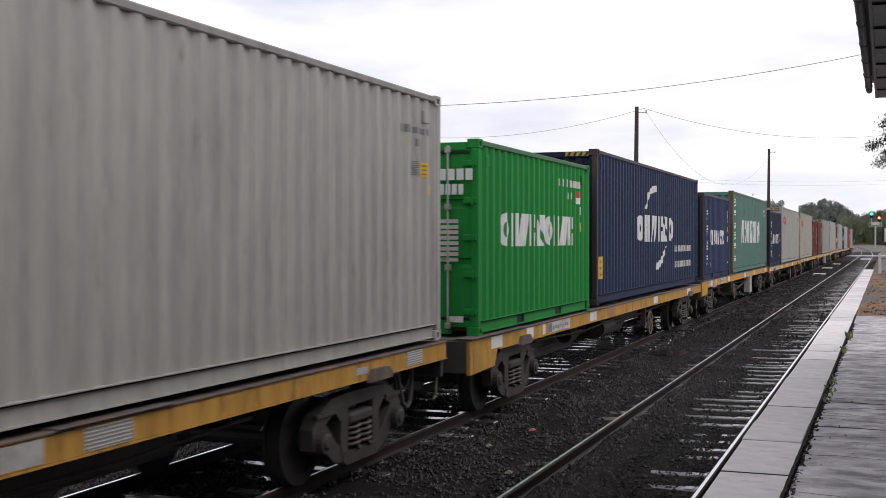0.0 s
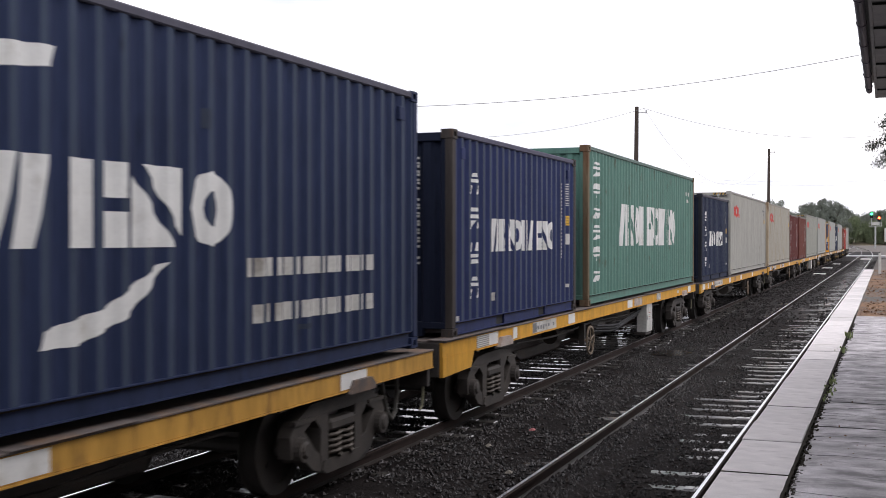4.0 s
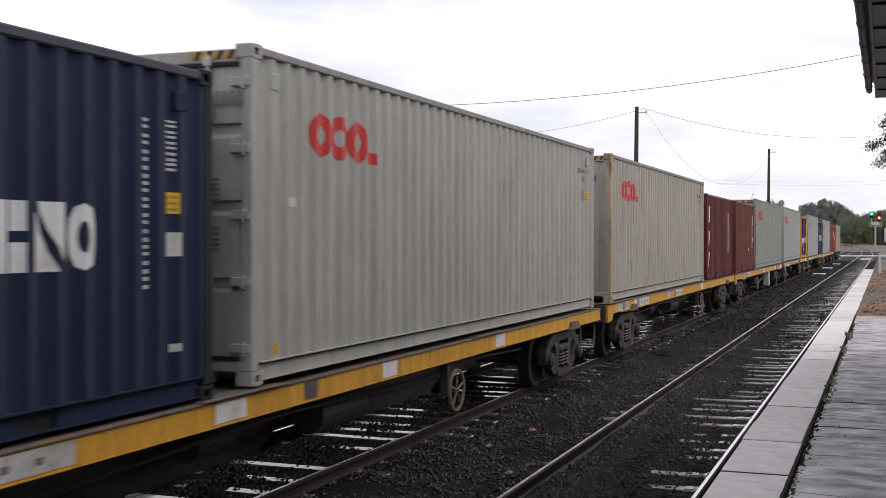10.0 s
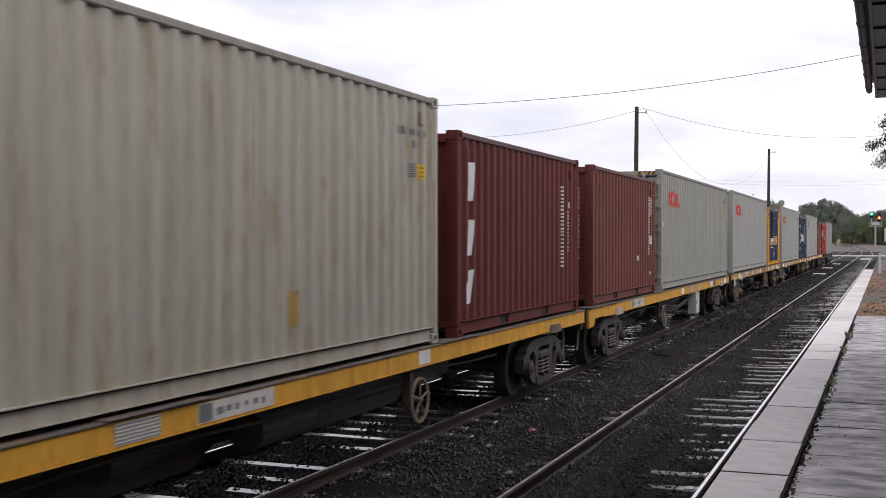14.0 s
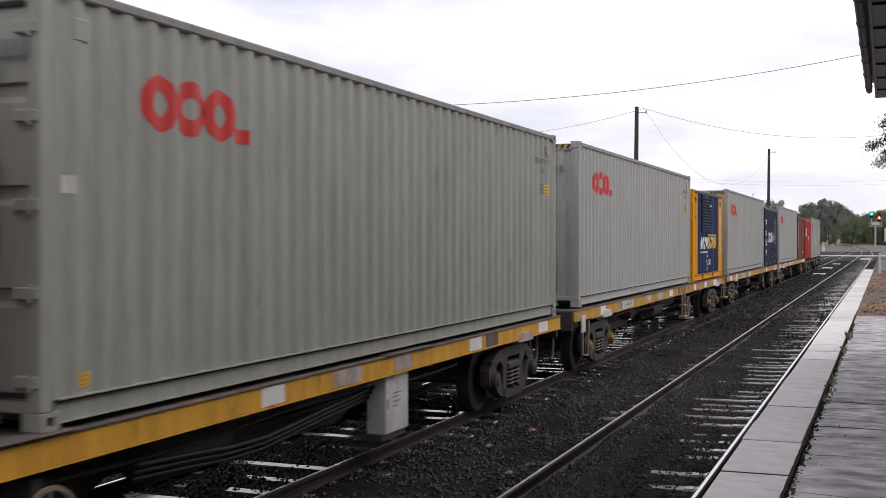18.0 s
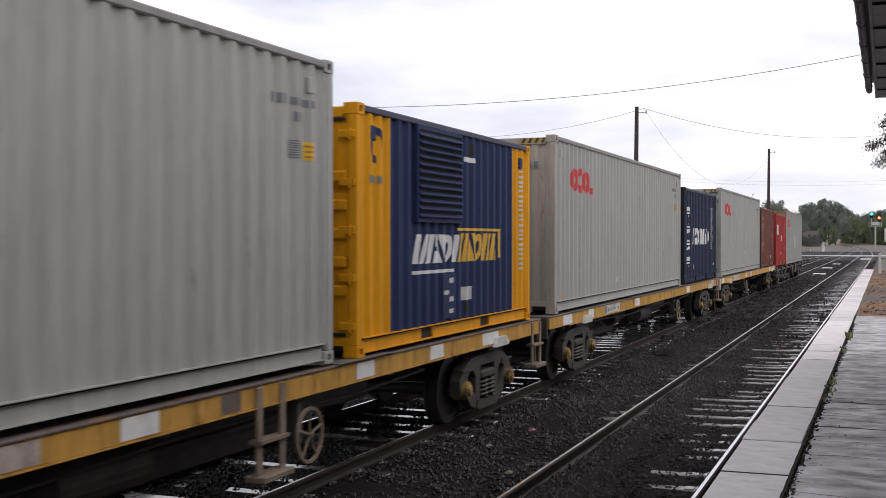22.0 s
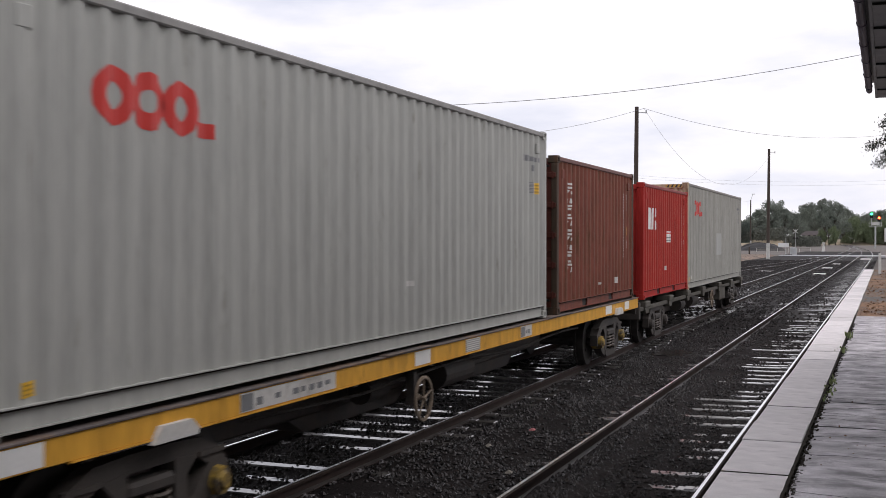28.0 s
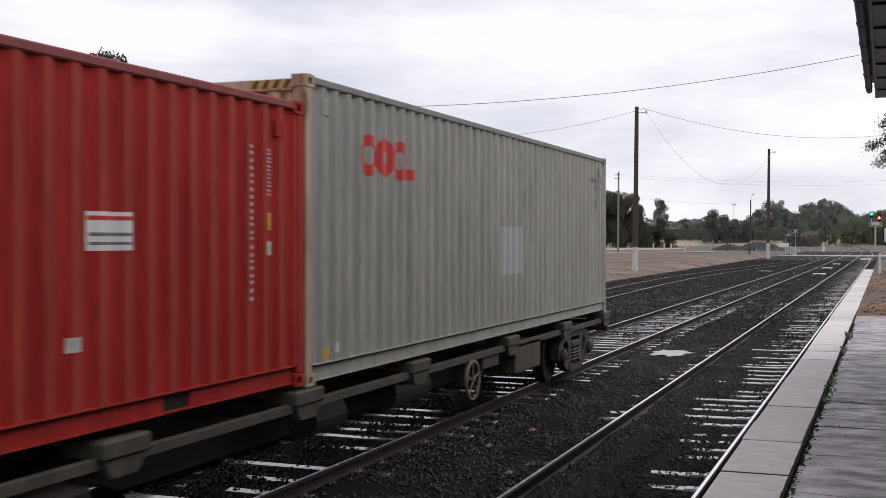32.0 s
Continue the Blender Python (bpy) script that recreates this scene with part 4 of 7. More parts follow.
place(container("shipping_container", "long plain pale grey corrugated steel shipping container", 40, HC, GREY, False, grey_marks(HC, 1), stickers=YS + [(4.55, 4.78, 0.50, 0.66, WHITE, "sticker"), (11.85, 11.95, 1.72, 1.84, YELLOWMARK, "orange_label")]), 0.74, 1.18)
place(container("shipping_container", "bright green container with doors and white brand blocks", 20, ST, GREEN, True,
      [(blocks(1.02, 1.17, 4.05, 0.48, 9, 0.10, 5), WHITE, "brand_block"), (bars(4.02, 2.15, 1.5, 0.12, 6, 3), OFFWHITE, "serial_number"), (bars(4.62, 1.95, 0.38, 0.11, 2, 3), OFFWHITE, "size_code"), ([rect(5.46, 5.58, 1.70, 1.84)], OFFWHITE, "label_plate")],
      end_marks=[(0.30 + 0.125 * i, 0.40 + 0.125 * i, 2.05, 2.20, WHITE, "serial_number") for i in range(7)] + [(0.68 + 0.09 * i, 0.75 + 0.09 * i, 1.86, 2.0, WHITE, "size_code") for i in range(4)] + [(0.69, 0.95, 0.98 + 0.072 * i, 1.03 + 0.072 * i, OFFWHITE, "weight_table") for i in range(8)] + [(0.40, 0.56, 0.98 + 0.15 * i, 1.03 + 0.15 * i, OFFWHITE, "weight_table") for i in range(4)] + [(0.82, 1.02, 0.18, 0.26, WHITE, "plate")],
      stickers=[(5.22, 5.5, 1.88, 1.99, WHITE, "notice"), (5.22, 5.5, 1.99, 2.10, REDMARK, "red_label"), (5.48, 5.58, 1.40, 1.56, YELLOWMARK, "warning_sticker")]), 14.30, 1.105)
place(container("shipping_container", "dark navy container with white brand blocks and swoosh", 40, HC, NAVY_B, False,
      [(blocks(3.78, 1.17, 2.34, 0.6, 3, 0.14, 10) + blocks(6.20, 1.17, 2.12, 0.6, 3, 0.12, 13), WHITE, "brand_block"),
       ([[[(4.70, 1.90), (4.82, 1.90), (5.2, 2.24), (5.0, 2.26)], [(5.0, 2.26), (5.2, 2.24), (6.05, 2.34), (6.1, 2.48), (5.5, 2.44)]], [[(5.91, 0.52), (6.3, 0.52), (6.85, 0.68), (6.6, 0.76), (5.95, 0.64)], [(6.6, 0.76), (6.85, 0.68), (7.33, 1.06), (7.2, 1.04)]]], WHITE, "swoosh"),
       (bars(8.45, 0.91, 2.6, 0.16, 15, 6), OFFWHITE, "small_writing"), (bars(8.6, 0.51, 2.45, 0.16, 14, 4), OFFWHITE, "small_writing")], hazard=True, post_mat=GREYPOST, end_mat=SHADED_NAVY,
      stickers=[(0.28, 0.60, 0.48, 0.90, YELLOWMARK, "warning_sticker")] + [(sy, sy + sw, sz, sz + sh, LIT_FADED_NAVY, "scuff") for sy, sw, sz, sh in ((1.7, 0.22, 0.62, 0.05), (2.9, 0.1, 1.35, 0.2), (3.3, 0.3, 0.95, 0.04), (4.4, 0.12, 0.5, 0.12), (5.2, 0.2, 0.8, 0.04), (2.3, 0.08, 1.9, 0.3), (7.8, 0.1, 2.1, 0.16), (9.4, 0.25, 0.4, 0.05), (1.2, 0.1, 0.35, 0.14))]), 20.95, 1.15)


def signed_container(label, mat, seed, dy=0.0, post=None):
    return container("shipping_container", label, 20, ST, mat, False,
                     [(sign_column(0.52 + dy, 2.09, 0.44, 0.28, 0.45, 4, seed), WHITE, "sign"), (blocks(1.45 + dy, 1.06, 3.15, 0.45, 9, 0.2, seed + 1), WHITE, "brand_block"),
                      ([rect(5.36 + dy, 5.52 + dy, 1.14, 1.32)], OFFWHITE, "label_plate"), ([rect(1.55, 1.72, 0.39, 0.50)], OFFWHITE, "label_plate"), ([rect(0.16, 0.32, 0.18, 0.26)], OFFWHITE, "label_plate"), ([rect(5.52, 5.64, 0.42, 0.48)], OFFWHITE, "label_plate")]
                     + side_numbers(5.04 + dy, 0.88, 2.15, 11, 5.36 + dy, 1.76, 2.16, 5, seed),
                     stickers=[(5.36 + dy, 5.50 + dy, 1.46, 1.62, YELLOWMARK, "warning_sticker")],
                     end_marks=end_serial(0.70, 2.25, 0.095, 0.103, OFFWHITE), post_mat=post or NAVYPOST, end_mat=SHADED_NAVY, both_posts=True)


CB = "corrugated container with white signs and brand blocks"
place(signed_container("faded blue " + CB, BLUE, 11, 0.15, GREYPOST), 34.28)
place(container("shipping_container", "worn sea-green container with rust and white brand blocks", 40, HC, SEAGREEN, False,
      [(sign_column(0.55, 2.63, 0.42, 0.27, 0.388, 6, 21), WHITE, "sign"), (blocks(2.78, 1.07, 2.42, 0.85, 5, 0.2, 22) + blocks(5.60, 1.06, 3.72, 0.87, 8, 0.16, 23), WHITE, "brand_block"),
       (bars(10.75, 2.36, 0.75, 0.10, 5, 3) + bars(11.0, 2.18, 0.4, 0.09, 3, 3), OFFWHITE, "serial_number")], post_mat=RUSTGREEN, both_posts=True), 41.21, 1.172)
place(signed_container("dark navy " + CB, NAVY, 31, 0.12), 54.89, 1.11)


def grey(label, mat, doors, seed, extra=(), end_marks=(), **kw):
    em = list(end_marks)
    if doors:
        em += [(0.34 + 0.05 * i, 0.375 + 0.05 * i, 2.40, 2.50, GREYMARK, "serial_number") for i in range(4)] + [(0.67 + 0.07 * i, 0.72 + 0.07 * i, 2.39, 2.50, GREYMARK, "serial_number") for i in range(7)] + [(0.67 + 0.06 * i, 0.71 + 0.06 * i, 2.27, 2.36, GREYMARK, "size_code") for i in range(4)]
        em += [(x0, x1, 1.14 + 0.42 * j + 0.045 * i, 1.165 + 0.42 * j + 0.045 * i, GREYMARK, "weight_table") for j in (0, 1) for i in range(5) for x0, x1 in ((0.67, 0.92), (0.26, 0.50))]
    else:
        em += [(0.15 + 0.12 * i, 0.22 + 0.12 * i, 2.36, 2.47, GREYMARK, "serial_number") for i in range(7)]
    return container("shipping_container", label, 40, HC, mat, doors, ring_logo(1.12, 2.02) + grey_marks(HC, seed) + list(extra), hazard=True, stickers=YS + LOWS, end_marks=em, **kw)


place(grey(GL + " and door end", GREY, True, 41, extra=[([rect(0.66, 0.86, 1.54, 1.62)], OFFWHITE, "scuff")]), 61.55, 1.135)
place(grey("weathered cream-grey container with rust stains and red trademark", CREAM, False, 42, post_mat=RUSTCREAM, extra=[([rect(8.50, 8.72, 0.44, 0.76)], OCHREMARK, "worn_sticker")]), 75.17)
place(container("shipping_container", "short maroon corrugated shipping container with white dashes", 20, ST, MAROON, False,
      [([[[(0.40, 1.72), (0.62, 1.72), (0.68, 2.22), (0.46, 2.22)]], [[(0.38, 1.02), (0.60, 1.02), (0.66, 1.48), (0.44, 1.48)]], [[(0.36, 0.40), (0.58, 0.40), (0.64, 0.84), (0.52, 0.82), (0.36, 0.64)]]], WHITE, "white_dash")] + side_numbers(5.02, 0.75, 2.1, 11, 5.36, 1.0, 1.7, 6, 5), stickers=[(5.45, 5.58, 1.75, 1.85, OFFWHITE, "label_plate")]), 88.04)
place(container("shipping_container", "short brown-red container with small white writing bars", 20, ST, BROWN, False,
      side_numbers(5.32, 0.84, 2.17, 11, 5.55, 1.74, 2.15, 5, 7) + [([rect(5.55, 5.70, 1.11, 1.30)], OFFWHITE, "label_plate"), ([rect(4.09, 4.24, 0.77, 0.87)], OFFWHITE, "label_plate"), ([rect(5.47, 5.60, 0.43, 0.50)], OFFWHITE, "label_plate")],
      end_marks=end_serial(0.87, 2.18, 0.095, 0.101, OFFWHITE)), 95.18)
place(grey("dull greenish-grey corrugated container with a red trademark and door end", GREY_D, True, 43, extra=[([rect(0.25, 0.36, 1.53, 1.65)], OFFWHITE, "scuff")]), 102.06)
place(grey(GL + ", orange sticker", GREY_B, False, 44, end_marks=[(0.51, 0.77, 0.45, 0.74, YELLOWMARK, "orange_sticker")] + [(0.55, 0.73, 0.49 + 0.085 * i, 0.515 + 0.085 * i, GREYMARK, "sticker_bar") for i in range(3)]), 115.78, 1.19)

# power-generator container: yellow ends, blue middle with a louvre
gen = container("generator_container", "yellow-ended blue generator container with louvred vent", 20, ST, GENBLUE, True,
                [(blocks(1.56, 0.92, 1.42, 0.34, 6, 0.1, 51, 0.2), WHITE, "brand_block"), ([rect(1.56, 2.92, 0.80, 0.84)], WHITE, "underline"), (blocks(2.98, 0.92, 1.52, 0.36, 7, 0.1, 52, 0.2), YELLOWMARK, "brand_block"), ([rect(2.98, 4.65, 1.31, 1.345), rect(4.61, 4.65, 0.95, 1.31)], YELLOWMARK, "overline")],
                post_mat=ORANGE, end_mat=ORANGE, low_mat=ORANGE, both_posts=True, panel_zones=[(0.12, 0.86, ORANGE), (0.86, 5.22, GENBLUE), (5.22, 5.94, ORANGE)],
                stickers=[(2.55, 2.72, 0.52, 0.58, OFFWHITE, "label_plate"), (2.64, 2.82, 0.44, 0.50, OFFWHITE, "label_plate"), (3.08, 3.52, 0.43, 0.60, OFFWHITE, "label_plate"), (3.24, 3.64, 2.19, 2.25, WHITE, "label_plate"), (3.34, 3.56, 2.28, 2.44, DARK, "dark_opening"), (3.24, 3.42, 0.28, 0.41, DARK, "dark_opening"), (2.66, 2.80, 0.66, 0.72, OFFWHITE, "label_plate"), (2.66, 2.80, 0.34, 0.40, OFFWHITE, "label_plate")])
lv = part("louvre_frame", Shape().box(1.190, 1.240, 1.58, 3.06, 1.40, 1.45).box(1.190, 1.240, 1.58, 3.06, 2.46, 2.51).box(1.190, 1.240, 1.58, 1.62, 1.45, 2.46).box(1.190, 1.240, 3.02, 3.06, 1.45, 2.46), GENBLUE, gen)
part("louvre_backing", Shape().box(1.195, 1.225, 1.62, 3.02, 1.45, 2.46), DARK, gen)
for i in range(12):
    z = 1.455 + i * 0.084
    part("louvre_slat", Shape().add([(1.226, 1.62, z + 0.036), (1.226, 3.02, z + 0.036), (1.268, 3.02, z), (1.268, 1.62, z), (1.226, 1.62, z + 0.050), (1.226, 3.02, z + 0.050), (1.272, 3.02, z + 0.012), (1.272, 1.62, z + 0.012)], [(0, 1, 2, 3), (7, 6, 5, 4), (3, 2, 6, 7), (0, 4, 5, 1)]), GENBLUE, lv)
part("badge", decal(ring_polys(0.54, 2.19, 0.19, 0.19, 0.08)[:12], rib_breaks(0.12, 0.86), W2 - 0.012, DEPTH, 0.004), GENBLUE, gen)
tagged(part("badge_writing", decal(bars(0.33, 1.79, 0.36, 0.08, 5, 3), rib_breaks(0.12, 0.86), W2 - 0.012, DEPTH, 0.004), GREYMARK, gen), kind="stuff")
tagged(part("serial_number", decal(bars(5.62, 0.72, 0.12, 1.55, 11, 8, True), rib_breaks(5.22, 5.94), W2 - 0.012, DEPTH, 0.004), OFFWHITE, gen), kind="stuff")
part("control_panel", Shape().box(1.19, 1.212, 2.44, 2.9, 0.24, 0.78, bev=0.006), GENBLUE, gen)
for ya, yb, za, zb in ((2.66, 2.80, 0.67, 0.73), (2.48, 2.64, 0.53, 0.58), (2.66, 2.80, 0.44, 0.50), (2.66, 2.80, 0.30, 0.35)):
    part("label_plate", Shape().box(1.2125, 1.2145, ya, yb, za, zb), OFFWHITE, gen)
for i in range(5):
    part("end_rib", Shape().box(0.55, 1.10, -0.02, 0.03, 0.62 + 0.29 * i, 0.74 + 0.29 * i, bev=0.02), ORANGE, gen)
place(gen, 128.51, 1.175)

place(grey(GL + " and beige end", GREY_B, False, 45, extra=[([rect(4.62, 4.78, 0.36, 0.46)], OFFWHITE, "scuff")], end_mat=BEIGE, post_mat=BEIGE, end_marks=[(0.02, 0.27, 1.84, 1.92, REDMARK, "trademark_shape"), (0.08, 0.18, 1.922, 2.09, REDMARK, "trademark_shape")] + [(0.15 + 0.13 * i, 0.24 + 0.13 * i, 2.20, 2.31, GREYMARK, "size_code") for i in range(3)]), 135.98, 1.17)
place(signed_container("dark navy " + CB, NAVY, 61), 148.81, 1.17)
place(grey(GL + " and door end", GREY_B, True, 46, extra=[([rect(6.60, 6.76, 0.70, 0.76)], OFFWHITE, "scuff")]), 156.08)
place(container("shipping_container", "rusty brown container with doors and faded white writing", 20, ST, BROWN_B, True,
      [(sign_column(0.74, 2.18, 0.28, 0.2, 0.262, 6, 81), OFFWHITE, "faded_sign"), ([rect(5.40, 5.53, 1.05, 1.20)], OFFWHITE, "label_plate"), ([rect(3.06, 3.16, 0.38, 0.42)], OFFWHITE, "label_plate")] + side_numbers(5.09, 0.83, 2.15, 12, 5.40, 1.79, 2.13, 5, 9),
      stickers=[(5.40, 5.53, 1.31, 1.47, YELLOWMARK, "warning_sticker"), (4.45, 4.66, 0.36, 0.48, OFFWHITE, "label_plate")],
      end_marks=[(0.72 + 0.08 * i, 0.78 + 0.08 * i, 1.86, 1.96, OFFWHITE, "serial_number") for i in range(4)] + [(0.72, 0.9, 1.05 + 0.1 * i, 1.1 + 0.1 * i, OFFWHITE, "weight_table") for i in range(5)], post_mat=RUSTBROWN, end_mat=DARKBROWN, both_posts=True), 168.90)
place(container("shipping_container", "bright red corrugated shipping container with white brand blocks", 20, ST, RED, False,
      [(blocks(0.62, 1.56, 1.0, 0.49, 3, 0.14, 71, 0.02), WHITE, "brand_block"), ([rect(3.02, 3.52, 1.26, 1.53)], WHITE, "white_notice"), ([rect(5.40, 5.53, 1.20, 1.32)], OFFWHITE, "label_plate"), ([rect(2.80, 2.93, 0.59, 0.69)], OFFWHITE, "label_plate")] + side_numbers(5.12, 0.80, 2.14, 11, 5.41, 1.70, 2.12, 6, 3),
      stickers=[(5.41, 5.52, 1.42, 1.57, YELLOWMARK, "warning_sticker"), (3.03, 3.51, 1.47, 1.50, REDMARK, "red_line"), (3.05, 3.49, 1.36, 1.385, GREYMARK, "writing_line"), (3.05, 3.49, 1.30, 1.32, GREYMARK, "writing_line")],
      end_marks=end_serial(0.71, 2.06, 0.085, 0.118, OFFWHITE)), 176.05, 1.04)
place(container("shipping_container", "pale grey container with rust, square patch and red trademark", 40, HC, GREY_C, False, ring_logo(1.24, 2.03) + grey_marks(HC, 47) + [([rect(5.86, 6.95, 0.87, 1.55)], GREYPATCH, "pale_patch"), ([rect(0.63, 0.74, 0.27, 0.37)], OFFWHITE, "label_plate")],
      hazard=True, post_mat=RUSTCREAM, end_mat=RUSTCREAM, stickers=[(0.36, 0.55, 0.23, 0.33, YELLOWMARK, "warning_sticker")]), 182.15, 1.01)


# ---- wagons ----
WL0, WL1 = -0.40, 19.25


def bogie(parent, y, caps, spin):
    b = part("bogie", Shape().box(-1.0, 1.0, y - 0.22, y + 0.22, 0.42, 0.70, bev=0.03).box(-0.25, 0.25, y - 0.3, y + 0.3, 0.62, 0.80), BOGIE, parent)
    for sx in (-1, 1):
        s = Shape()
        xa, xb = sorted((sx * 0.99, sx * 1.13))
        # cast side frame: top chord, end horns, spring seat and diagonal columns round open windows
        s.prism_x([(y - 1.05, 0.36), (y - 0.98, 0.36), (y - 0.88, 0.54), (y - 0.62, 0.655), (y - 0.3, 0.69), (y + 0.3, 0.69), (y + 0.62, 0.655), (y + 0.88, 0.54), (y + 0.98, 0.36), (y + 1.05, 0.36), (y + 1.06, 0.56), (y + 0.95, 0.69), (y + 0.66, 0.81), (y + 0.3, 0.83), (y - 0.3, 0.83), (y - 0.66, 0.81), (y - 0.95, 0.69), (y - 1.06, 0.56)], xa, xb)
        s.prism_x([(y - 0.36, 0.11), (y + 0.36, 0.11), (y + 0.44, 0.16), (y + 0.40, 0.245), (y - 0.40, 0.245), (y - 0.44, 0.16)], xa, xb + 0.02 * sx)
        for d in (-1, 1):
            q = [(y + d * 0.36, 0.11), (y + d * 0.62, 0.19), (y + d * 0.94, 0.42), (y + d * 0.93, 0.58), (y + d * 0.80, 0.60), (y + d * 0.56, 0.37), (y + d * 0.36, 0.26)]
            s.prism_x(q if d > 0 else q[::-1], xa, xb)
            q = [(y + d * 0.30, 0.2), (y + d * 0.43, 0.2), (y + d * 0.47, 0.34), (y + d * 0.46, 0.56), (y + d * 0.60, 0.68), (y + d * 0.30, 0.71)]
            s.prism_x(q if d > 0 else q[::-1], xa + 0.003 * sx, xb + 0.006 * sx)
            s.box(*sorted((sx * 1.10, sx * 1.15)), *sorted((y + d * 0.62, y + d * 1.0)), 0.66, 0.70)
        part("side_frame", s, BOGIE, b)
        part("bolster_end", Shape().box(*sorted((sx * 0.95, sx * 1.16)), y - 0.29, y + 0.29, 0.50, 0.62, bev=0.03), BOGIE, b)
        for dy in (-0.135, 0.135):
            part("spring", Shape().sweep([(sx * 1.07 + 0.10 * math.cos(0.6 * i), y + dy + 0.11 * math.sin(0.6 * i), 0.25 + 0.0053 * i) for i in range(48)], 0.020, 6), SPRING, b)
        for d in (-1, 1):
            part("axle_box", Shape().tube((sx * 1.0, y + d * 0.89, 0.43), (sx * 1.20, y + d * 0.89, 0.43), 0.135, 0.115, n=16).tube((sx * 1.20, y + d * 0.89, 0.43), (sx * 1.225, y + d * 0.89, 0.43), 0.085, 0.06, n=12), caps, b)
    for d in (-1, 1):
        s = Shape().tube((-1.12, 0, 0), (1.12, 0, 0), 0.075, n=10)
        for sx in (-1, 1):
            s.tube((sx * 0.775, 0, 0), (sx * 0.90, 0, 0), 0.43, n=28)
            s.tube((sx * 0.74, 0, 0), (sx * 0.775, 0, 0), 0.455, n=28)
            s.ring((sx * 0.905, 0, 0), (1, 0, 0), 0.33, 0.43, 0.012, 28)
            for k in range(3):
                w = 2.1 * k
                s.tube((sx * 0.90, 0.21 * math.cos(w), 0.21 * math.sin(w)), (sx * 0.912, 0.21 * math.cos(w), 0.21 * math.sin(w)), 0.035, n=8)
        ws = part("wheelset", s, WHEEL, b)
        ws.location = (0, y + d * 0.89, 0.43)
        spin.append((ws, y + d * 0.89))
    return b


def handwheel(parent, y, x=1.27, z=0.56, r=0.26):
    hw = part("handbrake_wheel", Shape().ring((x, y, z), (1, 0, 0), r - 0.03, r, 0.014, 24), TAN, parent, "tan spoked handbrake wheel")
    s = Shape().tube((x - 0.16, y, z), (x + 0.03, y, z), 0.022, n=8)
    for k in range(5):
        w = 0.3 + 2 * math.pi * k / 5
        s.tube((x, y, z), (x, y + (r - 0.02) * math.cos(w), z + (r - 0.02) * math.sin(w)), 0.012, n=6)
    part("spokes", s, TAN, hw)
    part("handbrake_bracket", Shape().box(x - 0.2, x - 0.1, y - 0.05, y + 0.05, z - 0.08, 0.86), UNDER, parent)


SPIN = []
PLATE_MATS = (WHITE, OFFWHITE, RIBWHITE, OFFWHITE, DECK, RUSTPATCH, SCUFFED, GALV)
PLATE_LABELS = ("white painted plate", "white plate", "ribbed white reflector plate", "white number board with dark bars", "rusty patch", "orange-brown paint patch", "scuffed pale patch", "small bare steel plate")


